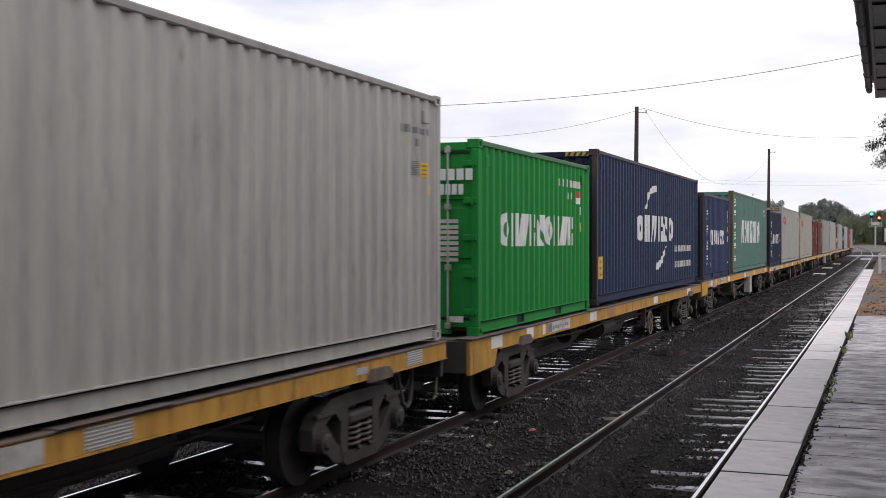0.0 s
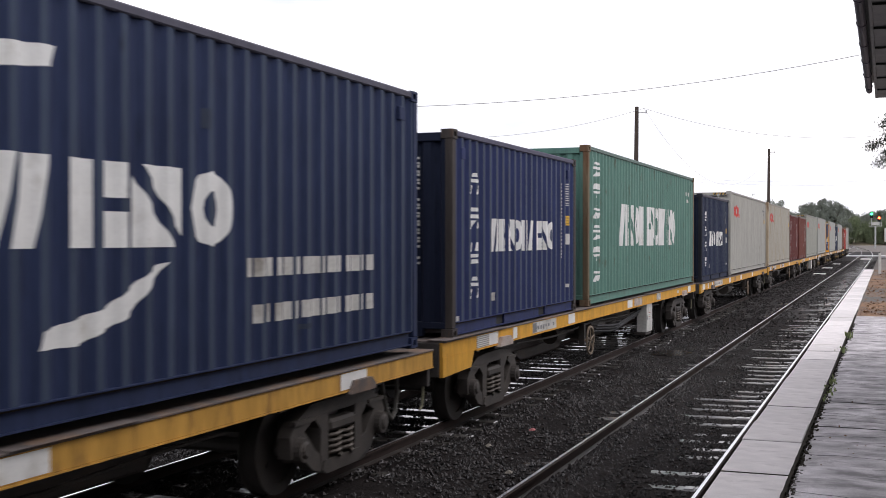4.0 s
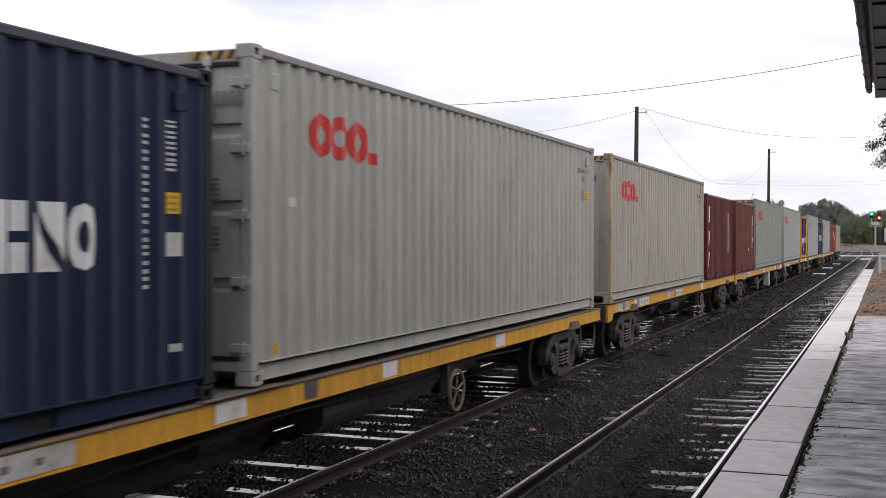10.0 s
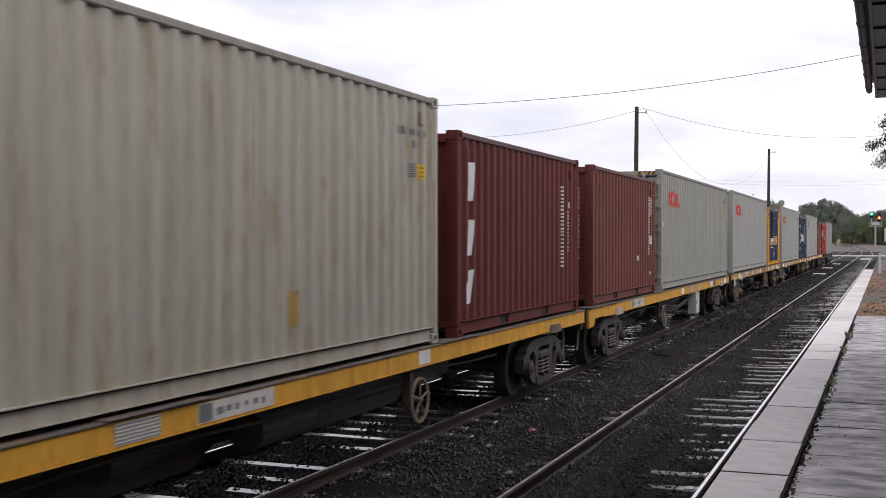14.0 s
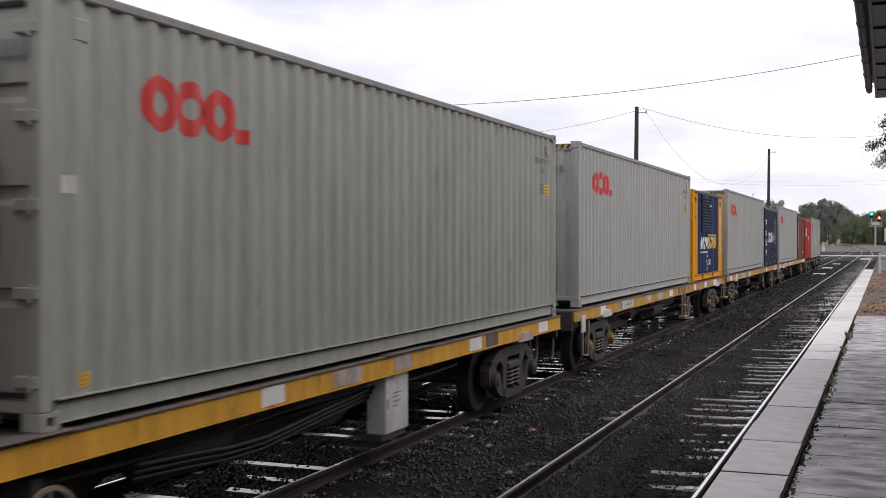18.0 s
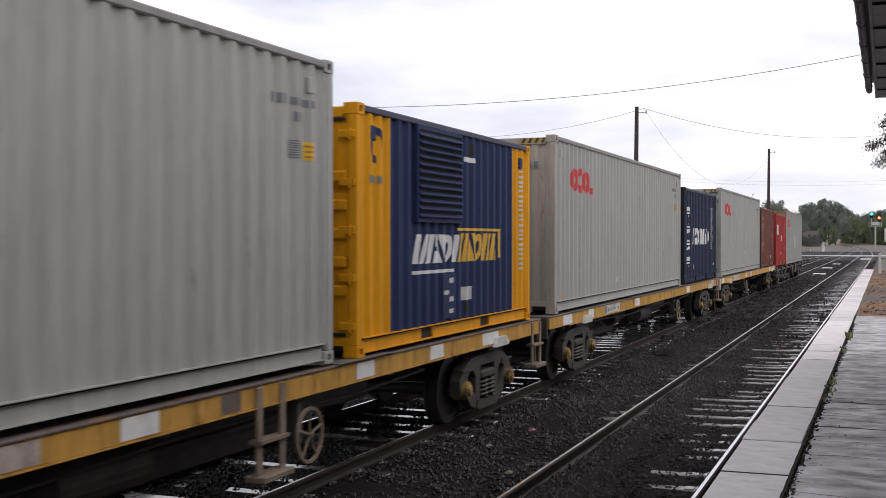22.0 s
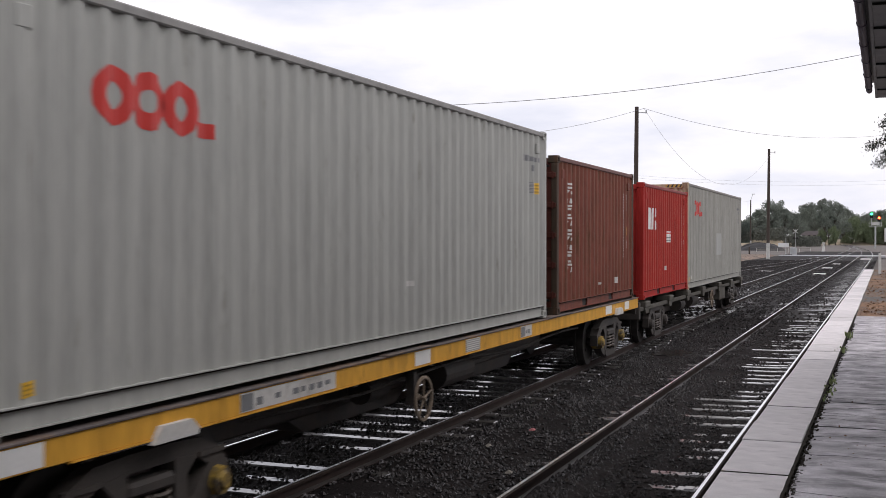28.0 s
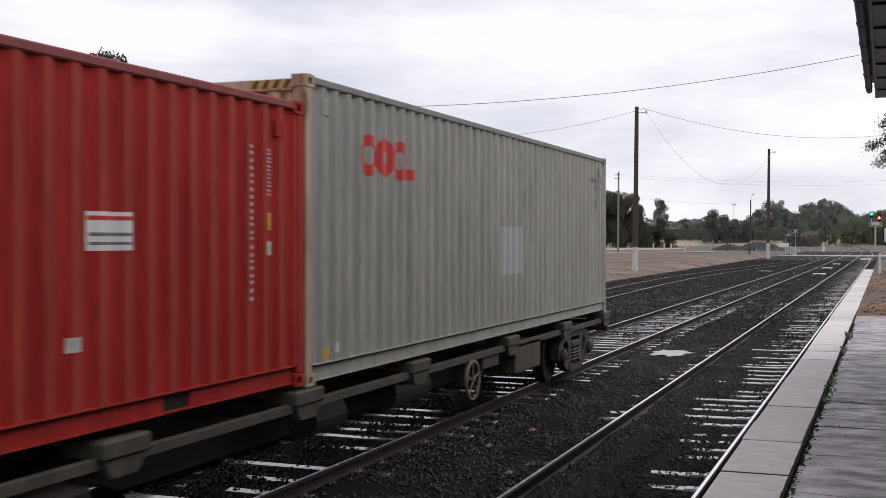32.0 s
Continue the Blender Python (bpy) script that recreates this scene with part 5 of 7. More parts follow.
def wagon(idx, y0, sill_mat, wheel_at, cabinet=None, caps=None, deep=True, ladders=False, dz=0.0, deep_len=0.45, deep_z=0.78, plates=()):
    """A flat container wagon: origin at the middle of the deck's near end, at rail height."""
    ob = thing("container_wagon", "yellow-sided flat container wagon with grimy bogies", "railway wagon", "wagons of the train")
    for sx in (-1, 1):
        xa, xb = sorted((sx * 1.20, sx * 1.245))
        s = Shape().box(xa, xb, WL0, WL1, 0.93, 1.125, bev=0.006)
        s.box(*sorted((sx * 1.12, sx * 1.255)), WL0 + 1.2, WL1, 0.918, 0.932)
        part("side_sill", s, sill_mat, ob, "yellow painted side sill")
        part("sill_flange", Shape().box(*sorted((sx * 1.02, sx * 1.260)), WL0, WL1, 1.116, 1.137, bev=0.005), DECK, ob, "grimy brown top flange")
        if deep:
            part("end_plate", Shape().prism_x([(WL0, deep_z), (WL0 + deep_len - 0.5 * (0.935 - deep_z), deep_z + 0.03), (WL0 + deep_len, 0.935), (WL0, 0.935)], *sorted((sx * 1.203, sx * 1.25))), sill_mat, ob)
            part("deck_lip", Shape().box(*sorted((sx * 1.05, sx * 1.29)), WL0 - 0.02, WL0 + 2.3, 1.137, 1.152, bev=0.004), DECK, ob)
        for y1 in (5.85, 12.2):
            part("deck_lip", Shape().box(*sorted((sx * 1.1, sx * 1.285)), y1, y1 + 1.3, 1.137, 1.149, bev=0.004), DECK, ob)
    part("deck", Shape().box(-1.10, 1.10, WL0 + 0.02, WL1 - 0.02, 1.08, 1.132), DECK, ob)
    part("centre_sill", Shape().box(-0.25, 0.25, WL0 + 0.1, WL1 - 0.1, 0.72, 1.08).box(-0.3, 0.3, 3.9, 15.0, 0.44, 0.74, bev=0.03), UNDER, ob)
    for y1 in (WL0 - 0.02, WL1 - 0.06):
        part("headstock", Shape().box(-1.2, 1.2, y1, y1 + 0.08, max(0.70, deep_z), 1.12, bev=0.01), HEADST, ob)
    for k in range(9):
        part("cross_bearer", Shape().box(-1.19, 1.19, 1.0 + 2.1 * k, 1.12 + 2.1 * k, 0.88, 1.08), UNDER, ob)
    for ya, yb in ((5.4, 8.9), (9.9, 13.6)):
        part("fishbelly_girder", Shape().prism_x([(ya, 0.5), (ya + 0.5, 0.27), (yb - 0.5, 0.27), (yb, 0.5)], -0.27, 0.27), UNDER, ob)
    for y1, d in ((WL0, -1), (WL1, 1)):
        part("coupler", Shape().box(-0.10, 0.10, *sorted((y1, y1 + d * 0.24)), 0.72, 0.92, bev=0.02).box(-0.16, 0.13, *sorted((y1 + d * 0.2, y1 + d * 0.36)), 0.68, 0.96, bev=0.03), BOGIE, ob)
        part("air_hose", Shape().sweep([(0.45, y1, 0.86), (0.5, y1 + d * 0.14, 0.66), (0.46, y1 + d * 0.28, 0.46), (0.4, y1 + d * 0.34, 0.52)], 0.024, 7), DARK, ob)
    if deep:
        part("brake_hose", Shape().sweep([(0.95, 18.86, 0.90), (0.98, 18.80, 0.66), (0.99, 18.72, 0.46), (0.99, 18.62, 0.40), (0.98, 18.53, 0.47), (0.96, 18.47, 0.70), (0.94, 18.44, 0.88)], 0.026, 8), HOSE, ob, "pale grey hanging brake hose")
        part("uncoupling_rod", Shape().sweep([(1.12, 19.2, 0.92), (1.14, 19.22, 0.75), (1.14, 19.17, 0.48), (1.14, 19.10, 0.44)], 0.018, 7), OLIVEROD, ob, "olive uncoupling rod")
    bogie(ob, 1.85, caps or BOGIE, SPIN_HERE)
    bogie(ob, 17.05, caps or BOGIE, SPIN_HERE)
    part("brake_pipe", Shape().sweep([(0.98, 3.4 + 0.3 * i, 0.76 + 0.03 * math.sin(i * 0.35 + idx)) for i in range(40)], 0.018, 7), BOGIE, ob, "curving brake pipe")
    part("brake_lever", Shape().box(0.55, 0.6, 9.9, 11.3, 0.55, 0.62, bev=0.01), UNDER, ob)
    part("slack_adjuster", Shape().tube((0.3, 10.0, 0.5), (0.3, 13.6, 0.5), 0.05, n=8), UNDER, ob)
    part("air_reservoir", Shape().tube((0.72, 8.6, 0.62), (0.72, 9.7, 0.62), 0.19, n=16), UNDER, ob)
    part("brake_cylinder", Shape().tube((0.6, 6.6, 0.64), (0.6, 7.15, 0.64), 0.15, n=14).tube((0.6, 7.15, 0.64), (0.6, 7.9, 0.64), 0.03, n=8), UNDER, ob)
    handwheel(ob, wheel_at)
    if cabinet:
        cab = part("equipment_cabinet", Shape().box(0.98, 1.21, cabinet, cabinet + 0.62, 0.28, 0.92, bev=0.012), OFFWHITE, ob, "dirty white equipment cabinet")
        part("cabinet_base", Shape().box(0.94, 1.19, cabinet - 0.05, cabinet + 0.58, 0.22, 0.282), UNDER, cab)
        for k, (w, zz) in enumerate(((0.20, 0.70), (0.16, 0.66), (0.18, 0.61), (0.10, 0.56))):
            part("writing_bar", Shape().box(1.2105, 1.2125, cabinet + 0.2, cabinet + 0.2 + w, zz, zz + 0.014), FADEDRED if k % 2 == 0 else GREYMARK, cab)
        part("latch", Shape().box(1.21, 1.225, cabinet + 0.03, cabinet + 0.06, 0.56, 0.66, bev=0.004), GALV, cab)
        for k in range(3):
            part("cable", Shape().sweep([(1.0 + 0.03 * k, cabinet + dy, z1 + 0.055 * (k - 1)) for dy, z1 in ((0.05, 0.74), (-0.4, 0.70), (-1.1, 0.655), (-1.8, 0.60), (-2.3, 0.565), (-2.9, 0.575), (-3.5, 0.62), (-4.2, 0.66))], 0.022, 7), CABLE, ob, "slack black control cable")
    for a, b, k in plates:
        zz = (0.99, 1.06) if k == 7 else (0.945, 1.105)
        pl = part("side_plate", Shape().box(1.243, 1.249, a, b, *zz), PLATE_MATS[k], ob, PLATE_LABELS[k])
        if k == 2:
            for i in range(6):
                part("plate_rib", Shape().box(1.249, 1.253, a, b, 0.955 + 0.026 * i, 0.966 + 0.026 * i), RIBGREY, pl)
        if k == 3:
            part("dark_block", Shape().box(1.249, 1.252, a + 0.01, a + 0.20, 0.955, 1.095), GREYMARK, pl)
            n, cur = max(3, int((b - a - 0.2) / 0.16)), a + 0.26
            rb = random.Random(idx * 7 + int(a * 10))
            for i in range(n):
                w = (b - a - 0.32) / n
                if rb.random() < 0.85:
                    part("writing_bar", Shape().box(1.249, 1.2515, cur + i * w, cur + (i + rb.uniform(0.35, 0.8)) * w, 0.985 + rb.uniform(-0.01, 0.02), 1.045), GREYMARK, pl)
    for y1 in (1.66, 16.95):
        part("side_step", Shape().prism_x([(y1, 0.895), (y1 + 0.56, 0.895), (y1 + 0.58, 0.94), (y1 + 0.48, 1.02), (y1 + 0.10, 1.02)], 1.245, 1.30), OFFWHITE if idx in (6, 7, 8) else SCUFFED if idx in (2, 5) else DECK, ob)
    if ladders:
        for y1, m, z1 in ((wheel_at - 0.92, TAN, 0.32), (WL1 - 0.48, TAN, 0.45))[0 if idx == 6 else 1:]:
            lad = part("step_ladder", Shape().box(1.235, 1.262, y1, y1 + 0.09, z1, 1.10, bev=0.006).box(1.235, 1.262, y1 + 0.40, y1 + 0.49, z1, 1.10, bev=0.006), m, ob, "flat-bar step ladder")
            part("tread", Shape().box(1.14, 1.34, y1 - 0.02, y1 + 0.51, z1 - 0.03, z1 + 0.03, bev=0.01), m, lad)
            part("tread", Shape().box(1.17, 1.30, y1, y1 + 0.49, z1 + 0.30, z1 + 0.33), m, lad)
        if idx == 6:
            part("step_bracket", Shape().box(1.245, 1.275, 0.0, 0.26, 0.72, 1.02, bev=0.01), OFFWHITE, ob, "scuffed white step bracket")
            part("foot_loop", Shape().pipe([(1.26, 0.08, 0.74), (1.27, 0.04, 0.34), (1.27, 0.42, 0.30), (1.26, 0.52, 0.92)], 0.02, 7), TAN, ob)
        part("shunter_rail", Shape().pipe([(1.1, WL1 + 0.02, 0.9), (1.1, WL1 + 0.2, 0.86), (1.1, WL1 + 0.22, 0.45)], 0.018, 7), TAN, ob)
    for ch in ob.children:
        if not ch.name.startswith("bogie"):
            ch.location.z = dz
    TRAIN.append((ob, y0, 0.0))
    SPIN.extend((w, y) for w, y in SPIN_HERE)
    SPIN_HERE.clear()
    return ob


SPIN_HERE = []
YCAP = material("yellow_axle_cap_paint", (0.34, 0.22, 0.03), rough=0.7, vary=0.5, scale=12, dirt=(0.06, 0.045, 0.03), dirt_amount=0.75, dirt_scale=9)
wagon(0, -6.2, SILL_B, 11.5, dz=0.02, deep_len=1.12, deep_z=0.68,
      plates=((11.7, 12.1, 1), (12.5, 13.03, 2), (16.71, 16.98, 7), (18.02, 18.48, 2)))
wagon(1, 14.30, SILL_B, 11.55, dz=-0.045, deep_len=1.12, deep_z=0.68,
      plates=((0.45, 0.93, 0), (2.1, 2.45, 0), (2.95, 3.1, 0), (3.27, 4.61, 3), (6.0, 6.5, 0), (7.38, 8.0, 5), (12.1, 12.6, 0), (16.8, 17.4, 0)))
wagon(2, 34.28, SILL, 6.9, cabinet=12.45, dz=0.015, deep_len=1.12, deep_z=0.70,
      plates=((0.83, 1.3, 2), (1.32, 1.7, 0), (2.39, 2.58, 0), (3.37, 4.69, 3), (5.46, 5.89, 0), (10.2, 10.68, 0), (10.89, 11.7, 6), (13.44, 13.92, 2), (16.21, 16.45, 7), (17.95, 18.38, 0)))
wagon(3, 54.89, SILL, 11.5, dz=-0.035, deep_len=0.62, deep_z=0.85,
      plates=((0.0, 0.46, 0), (1.02, 1.2, 0), (1.9, 2.1, 0), (2.43, 4.35, 3), (6.05, 6.52, 0), (7.55, 7.8, 4), (9.31, 9.69, 0), (13.1, 13.5, 0)))
wagon(4, 75.17, SILL, 11.5,
      plates=((0.44, 0.93, 2), (0.95, 1.42, 3), (2.13, 2.3, 0), (2.4, 3.69, 3), (5.98, 6.51, 2), (7.01, 8.19, 3), (11.53, 11.88, 0)))
wagon(5, 95.18, SILL, 6.9, cabinet=12.3,
      plates=((3.3, 4.6, 3), (9.6, 10.0, 0), (10.98, 11.6, 6), (12.47, 12.94, 6), (14.87, 15.33, 0), (15.51, 16.02, 4), (18.0, 18.5, 0)))
wagon(6, 115.78, SILL_B, 11.6, deep=False, ladders=True, caps=YCAP, dz=0.025,
      plates=((1.5, 1.9, 0), (3.2, 4.5, 3), (5.97, 6.46, 2), (7.17, 8.01, 6), (8.83, 9.28, 0), (10.13, 10.43, 4), (12.66, 13.09, 0), (14.67, 15.1, 0), (16.54, 17.19, 0)))
wagon(7, 135.98, SILL_B, 11.5, deep=False, ladders=True, caps=YCAP, dz=0.015,
      plates=((0.41, 0.99, 0), (2.14, 2.53, 0), (3.4, 4.74, 3), (6.23, 6.71, 0), (13.0, 13.5, 0), (17.63, 18.16, 2)))
w8 = wagon(8, 156.08, SILL, 6.9, deep=False, caps=YCAP,
      plates=((0.05, 0.54, 0), (2.92, 4.68, 3), (6.7, 7.17, 0), (8.39, 8.93, 2), (10.74, 11.29, 3), (16.2, 16.7, 0), (17.9, 18.3, 0)))
cb = part("corner_board", Shape().box(0.92, 1.255, WL0 - 0.045, WL0 + 0.02, 0.76, 1.115, bev=0.008).box(1.246, 1.256, WL0 + 0.02, WL0 + 0.09, 0.86, 1.115), OFFWHITE, w8, "scuffed white corner board with dark marks")
for xa, xb, za, zb in ((0.97, 1.08, 0.90, 1.05), (1.10, 1.20, 0.84, 1.05)):
    part("mark", Shape().box(xa, xb, WL0 - 0.05, WL0 - 0.0455, za, zb), GREYMARK, cb)

# last wagon: skeletal frame
last = thing("skeletal_wagon", "dark grey skeletal container wagon with grimy bogies and brackets", "railway wagon", "wagons of the train")
part("centre_sill", Shape().box(-0.3, 0.3, -0.3, 18.6, 0.62, 1.0, bev=0.02).prism_x([(3.7, 0.62), (4.6, 0.30), (13.8, 0.30), (14.7, 0.62)], -0.28, 0.28), UNDER, last)
for sx in (-1, 1):
    part("side_sill", Shape().box(*sorted((sx * 1.13, sx * 1.20)), -0.3, 18.5, 0.80, 0.885, bev=0.006), SKELETAL, last)
    for y1 in (0.1, 3.1, 5.85, 8.6, 12.1, 15.1, 18.0):
        part("container_bracket", Shape().box(*sorted((sx * 0.9, sx * 1.26)), y1, y1 + 0.55, 0.86, 1.0, bev=0.02).box(*sorted((sx * 0.3, sx * 1.10)), y1 + 0.1, y1 + 0.4, 0.72, 0.86).prism_x([(y1 + 0.12, 0.73), (y1 + 0.43, 0.73), (y1 + 0.52, 0.87), (y1 + 0.03, 0.87)], *sorted((sx * 1.08, sx * 1.235))), SKELETAL, last)
    part("equipment_box", Shape().box(*sorted((sx * 0.7, sx * 1.2)), 12.6, 13.9, 0.42, 0.86, bev=0.02), SKELETAL, last)
    part("valve_box", Shape().box(*sorted((sx * 0.8, sx * 1.15)), 11.3, 12.0, 0.62, 0.86, bev=0.02), UNDER, last)
for y1 in (-0.34, 18.5):
    part("headstock", Shape().box(-1.2, 1.2, y1, y1 + 0.12, 0.62, 1.0, bev=0.015), UNDER, last)
part("coupler", Shape().box(-0.10, 0.10, 18.6, 18.95, 0.72, 0.92, bev=0.02).box(-0.16, 0.13, 18.9, 19.1, 0.68, 0.96, bev=0.03), BOGIE, last)
part("coupler", Shape().box(-0.10, 0.10, -0.6, -0.3, 0.72, 0.92, bev=0.02), BOGIE, last)
bogie(last, 2.1, BOGIE, SPIN_HERE)
bogie(last, 16.3, BOGIE, SPIN_HERE)
part("brake_cylinder", Shape().tube((0.75, 6.9, 0.56), (0.75, 7.6, 0.56), 0.17, n=14), UNDER, last)
part("air_reservoir", Shape().tube((0.72, 8.9, 0.58), (0.72, 10.0, 0.58), 0.2, n=16), UNDER, last)
handwheel(last, 10.7, x=1.22, z=0.56)
TRAIN.append((last, 176.05, 0.0))
SPIN.extend((w, y) for w, y in SPIN_HERE)

# ---- lineside things ----
def pole(name, label, x, y, h, r, mat, white=0.0, lean=(0, 0), arm=None, cross=0):
    p = thing(name, label, "pole", "utility poles", at=pose(x, y, -0.35))
    top = (lean[0], lean[1], h + 0.35)
    k = (white + 0.35) / (h + 0.35)
    mid = (lean[0] * k, lean[1] * k, white + 0.35)
    if white:
        part("painted_base", Shape().tube((0, 0, 0), mid, r, r * 0.97, n=14), OFFWHITE, p, "white painted base")
    part("shaft", Shape().tube(mid if white else (0, 0, 0), top, r * 0.97, r * 0.72, n=14), mat, p)
    if arm:
        part("insulator_arm", Shape().tube((top[0], top[1], h - 0.1), (top[0] + arm, top[1], h - 0.15), 0.035, n=8).tube((top[0] + arm, top[1], h - 0.2), (top[0] + arm, top[1], h + 0.05), 0.06, n=8), GALV, p)
    for i in range(cross):
        part("cross_arm", Shape().box(-0.75, 0.35, -0.06, 0.06, h - 0.3 - 0.8 * i, h - 0.16 - 0.8 * i), mat, p)
    return p


pole("utility_pole", "tall dark timber utility pole with white painted base", -18.5, 90.7, 12.8, 0.21, WOOD, 1.75, (0.12, 0), 0.75)
pole("utility_pole", "tall dark timber utility pole with white painted base", -13.65, 148, 13.5, 0.21, WOOD, 1.9, (0.1, 0), 0.7)
pole("utility_pole", "grey weathered utility pole with cross arms", -50.8, 232, 16.0, 0.22, GREYWOOD, 0, (0.1, 0), None, 2)
lamp_pole = pole("street_lamp", "dark timber pole carrying a small street lamp", -31.9, 300, 12.2, 0.2, WOOD, 2.0)
part("lamp_arm", Shape().tube((0, 0, 12.4), (0.5, 0, 14.0), 0.05, n=8).box(0.35, 1.0, -0.12, 0.12, 13.95, 14.12), GALV, lamp_pole)


def wire(name, a, b, sag, r, label):
    pts = []
    for i in range(33):
        k = i / 32
        pts.append((a[0] + (b[0] - a[0]) * k, a[1] + (b[1] - a[1]) * k, a[2] + (b[2] - a[2]) * k - 4 * sag * k * (1 - k)))
    return solid(name, Shape().sweep(pts, r, 5), WIREM, label, "cable", "overhead wires")


P1, P2 = (-17.8, 90.7, 12.65), (-13.2, 148, 13.15)
wire("overhead_wire", P1, P2, 5.0, 0.010, "thin slack overhead wire hanging between two poles")
wire("overhead_wire", (-45.65, 46.85, 10.64), (3.56, 65.71, 13.06), 2.52, 0.016, "thin overhead wire crossing above the train")
wire("overhead_wire", P1, (-47.2, 81.8, 13.0), 2.4, 0.014, "thin overhead wire running from the pole over the train")
wire("overhead_wire", P1, (9.6, 103.6, 13.0), 2.4, 0.014, "thin overhead wire running from the pole across the tracks")
wire("overhead_wire", (-51.2, 232, 15.6), (30, 300, 18.5), 2.2, 0.013, "thin distant overhead wire")
wire("overhead_wire", (-50.5, 232, 15.05), (31, 300, 17.9), 2.4, 0.013, "thin distant overhead wire")
wire("overhead_wire", (-50.6, 232, 11.5), (-31.5, 300, 12.0), 1.2, 0.014, "thin distant overhead wire to the lamp pole")


# ---- trees ----
def tree_mesh(seed, mat, h=12.0, spread=4.5, leaves=1500, leaf=0.42, low=0.35, trunk_r=0.22, droop=0.0, at=None, label="", name="tree", group="trees behind the yard", blobs_n=12, fat=1.0):
    """A tree: tapered trunk, limbs, and a crown of many small leaf clumps."""
    r = random.Random(seed)
    t = thing(name, label, "tree", group, at=at)
    s = Shape()
    top = Vector((r.uniform(-0.4, 0.4), r.uniform(-0.4, 0.4), h * 0.62))
    s.tube((0, 0, -0.4), tuple(top * 0.55), trunk_r, trunk_r * 0.7, n=9).tube(tuple(top * 0.55), tuple(top), trunk_r * 0.7, trunk_r * 0.4, n=8)
    bl = []
    for i in range(blobs_n):
        a = r.uniform(0, 2 * math.pi)
        z = h * (low + 0.10 + (0.80 - low) * (i + 0.5) / blobs_n)
        d = spread * r.uniform(0.2, 0.85) * (1.0 - 0.45 * max(0, z / h - 0.55))
        c = Vector((d * math.cos(a), d * math.sin(a), z))
        bl.append((c, fat * spread * r.uniform(0.22, 0.40)))
        base = top * r.uniform(0.4, 1.0)
        mid = (base + c) / 2 + Vector((0, 0, 0.3))
        s.tube(tuple(base), tuple(mid), trunk_r * 0.32, trunk_r * 0.22, n=6).tube(tuple(mid), tuple(c), trunk_r * 0.22, trunk_r * 0.08, n=5)
    bl.append((Vector((top.x, top.y, h * 0.88)), spread * 0.30))
    part("trunk", s, BARK, t)
    c = Shape()
    for i in range(leaves):
        b, rad = r.choice(bl)
        d = Vector((r.gauss(0, 1), r.gauss(0, 1), r.gauss(0, 0.75))).normalized() * rad * (r.uniform(0.72, 1.06) if r.random() < 0.8 else r.uniform(0.2, 1.25))
        p = b + d - Vector((0, 0, droop * abs(r.gauss(0, 1))))
        q = Euler((r.uniform(0, 6.28), r.uniform(0, 6.28), r.uniform(0, 6.28))).to_matrix()
        k = leaf * r.uniform(0.5, 1.3)
        c.add([tuple(p + q @ Vector(v)) for v in ((-k, -k * 0.35, 0), (k * 0.2, -k * 0.5, 0.1 * k), (k, k * 0.1, 0), (0, k * 0.55, 0.15 * k))], [(0, 1, 2, 3)])
    part("crown", c, mat, t)
    return t


GUM, DENSE, BUSHY = "broad grey-green gum tree with an uneven open crown", "dark olive tree with a dense rounded crown", "fresh green bushy tree beside the line"
gums = [tree_mesh(s, LEAF_HAZED, label=GUM, at=pose(x, y, -0.3), h=12, spread=sp, leaves=11000, leaf=0.15, low=lo, blobs_n=nb, fat=0.66) for s, x, y, sp, lo, nb in ((1, -44, 520, 3.8, 0.36, 34), (2, -37.1, 543, 4.4, 0.2, 40), (3, -25.7, 558, 3.5, 0.4, 30))]
domes = [tree_mesh(14, LEAF_F, label="dense rounded cool green tree", at=pose(-62.4, 450, 0.8), h=13, spread=4.3, leaves=14000, leaf=0.19, low=-0.02, blobs_n=26)]
dense = [tree_mesh(s, LEAF_A, label=DENSE, at=pose(x, y, -0.3), h=17.5, spread=7.4, leaves=22000, leaf=0.25, low=-0.05, blobs_n=28) for s, x, y in ((4, -81.0, 352), (5, -87, 345))]
bushy = [tree_mesh(6, LEAF_C, label=BUSHY, at=pose(-13.1, 552, 0.6), h=11.2, spread=6.4, leaves=14000, leaf=0.25, low=-0.05, blobs_n=26)]


def plant(src, x, y, h, h0, wide=1.0, turn=0.0, z=-0.3):
    k = h / h0
    return copy_thing(src, pose(x, y, z, 0, 0, turn) @ Matrix.Diagonal((k * wide, k * wide, k, 1)))


for i, (x, y, h, w) in enumerate(((-51, 515, 16.5, 1.1), (-47.5, 520, 20.5, 1.0), (-44.5, 524, 19.2, 0.9), (-41.5, 522, 17.0, 1.0), (-37.5, 530, 15.5, 1.0), (-37.8, 600, 19.2, 1.0), (-36.1, 600, 21.6, 0.9), (-32.5, 600, 21.2, 1.0), (-25.6, 545, 21.8, 0.7), (-23.6, 540, 18.2, 0.9), (-20.9, 540, 20.2, 0.9), (-19.2, 600, 18.4, 1.0), (-15.0, 600, 14.4, 1.0),
                                   (-10, 605, 15.8, 1.2), (-5.8, 604, 17.0, 1.1), (-2.2, 603, 17.8, 1.2), (3.0, 600, 19.0, 1.2), (-39.0, 560, 15.0, 1.2), (-28, 565, 15.5, 1.3), (-19, 570, 15.0, 1.2), (-55.5, 500, 11.4, 1.2), (-52.5, 495, 10.8, 1.1), (-78, 520, 11.5, 1.3), (-84, 525, 12.5, 1.2), (-73, 530, 12.2, 1.2))):
    plant(gums[i % 3], x, y, h, 12, w, 47 * i)
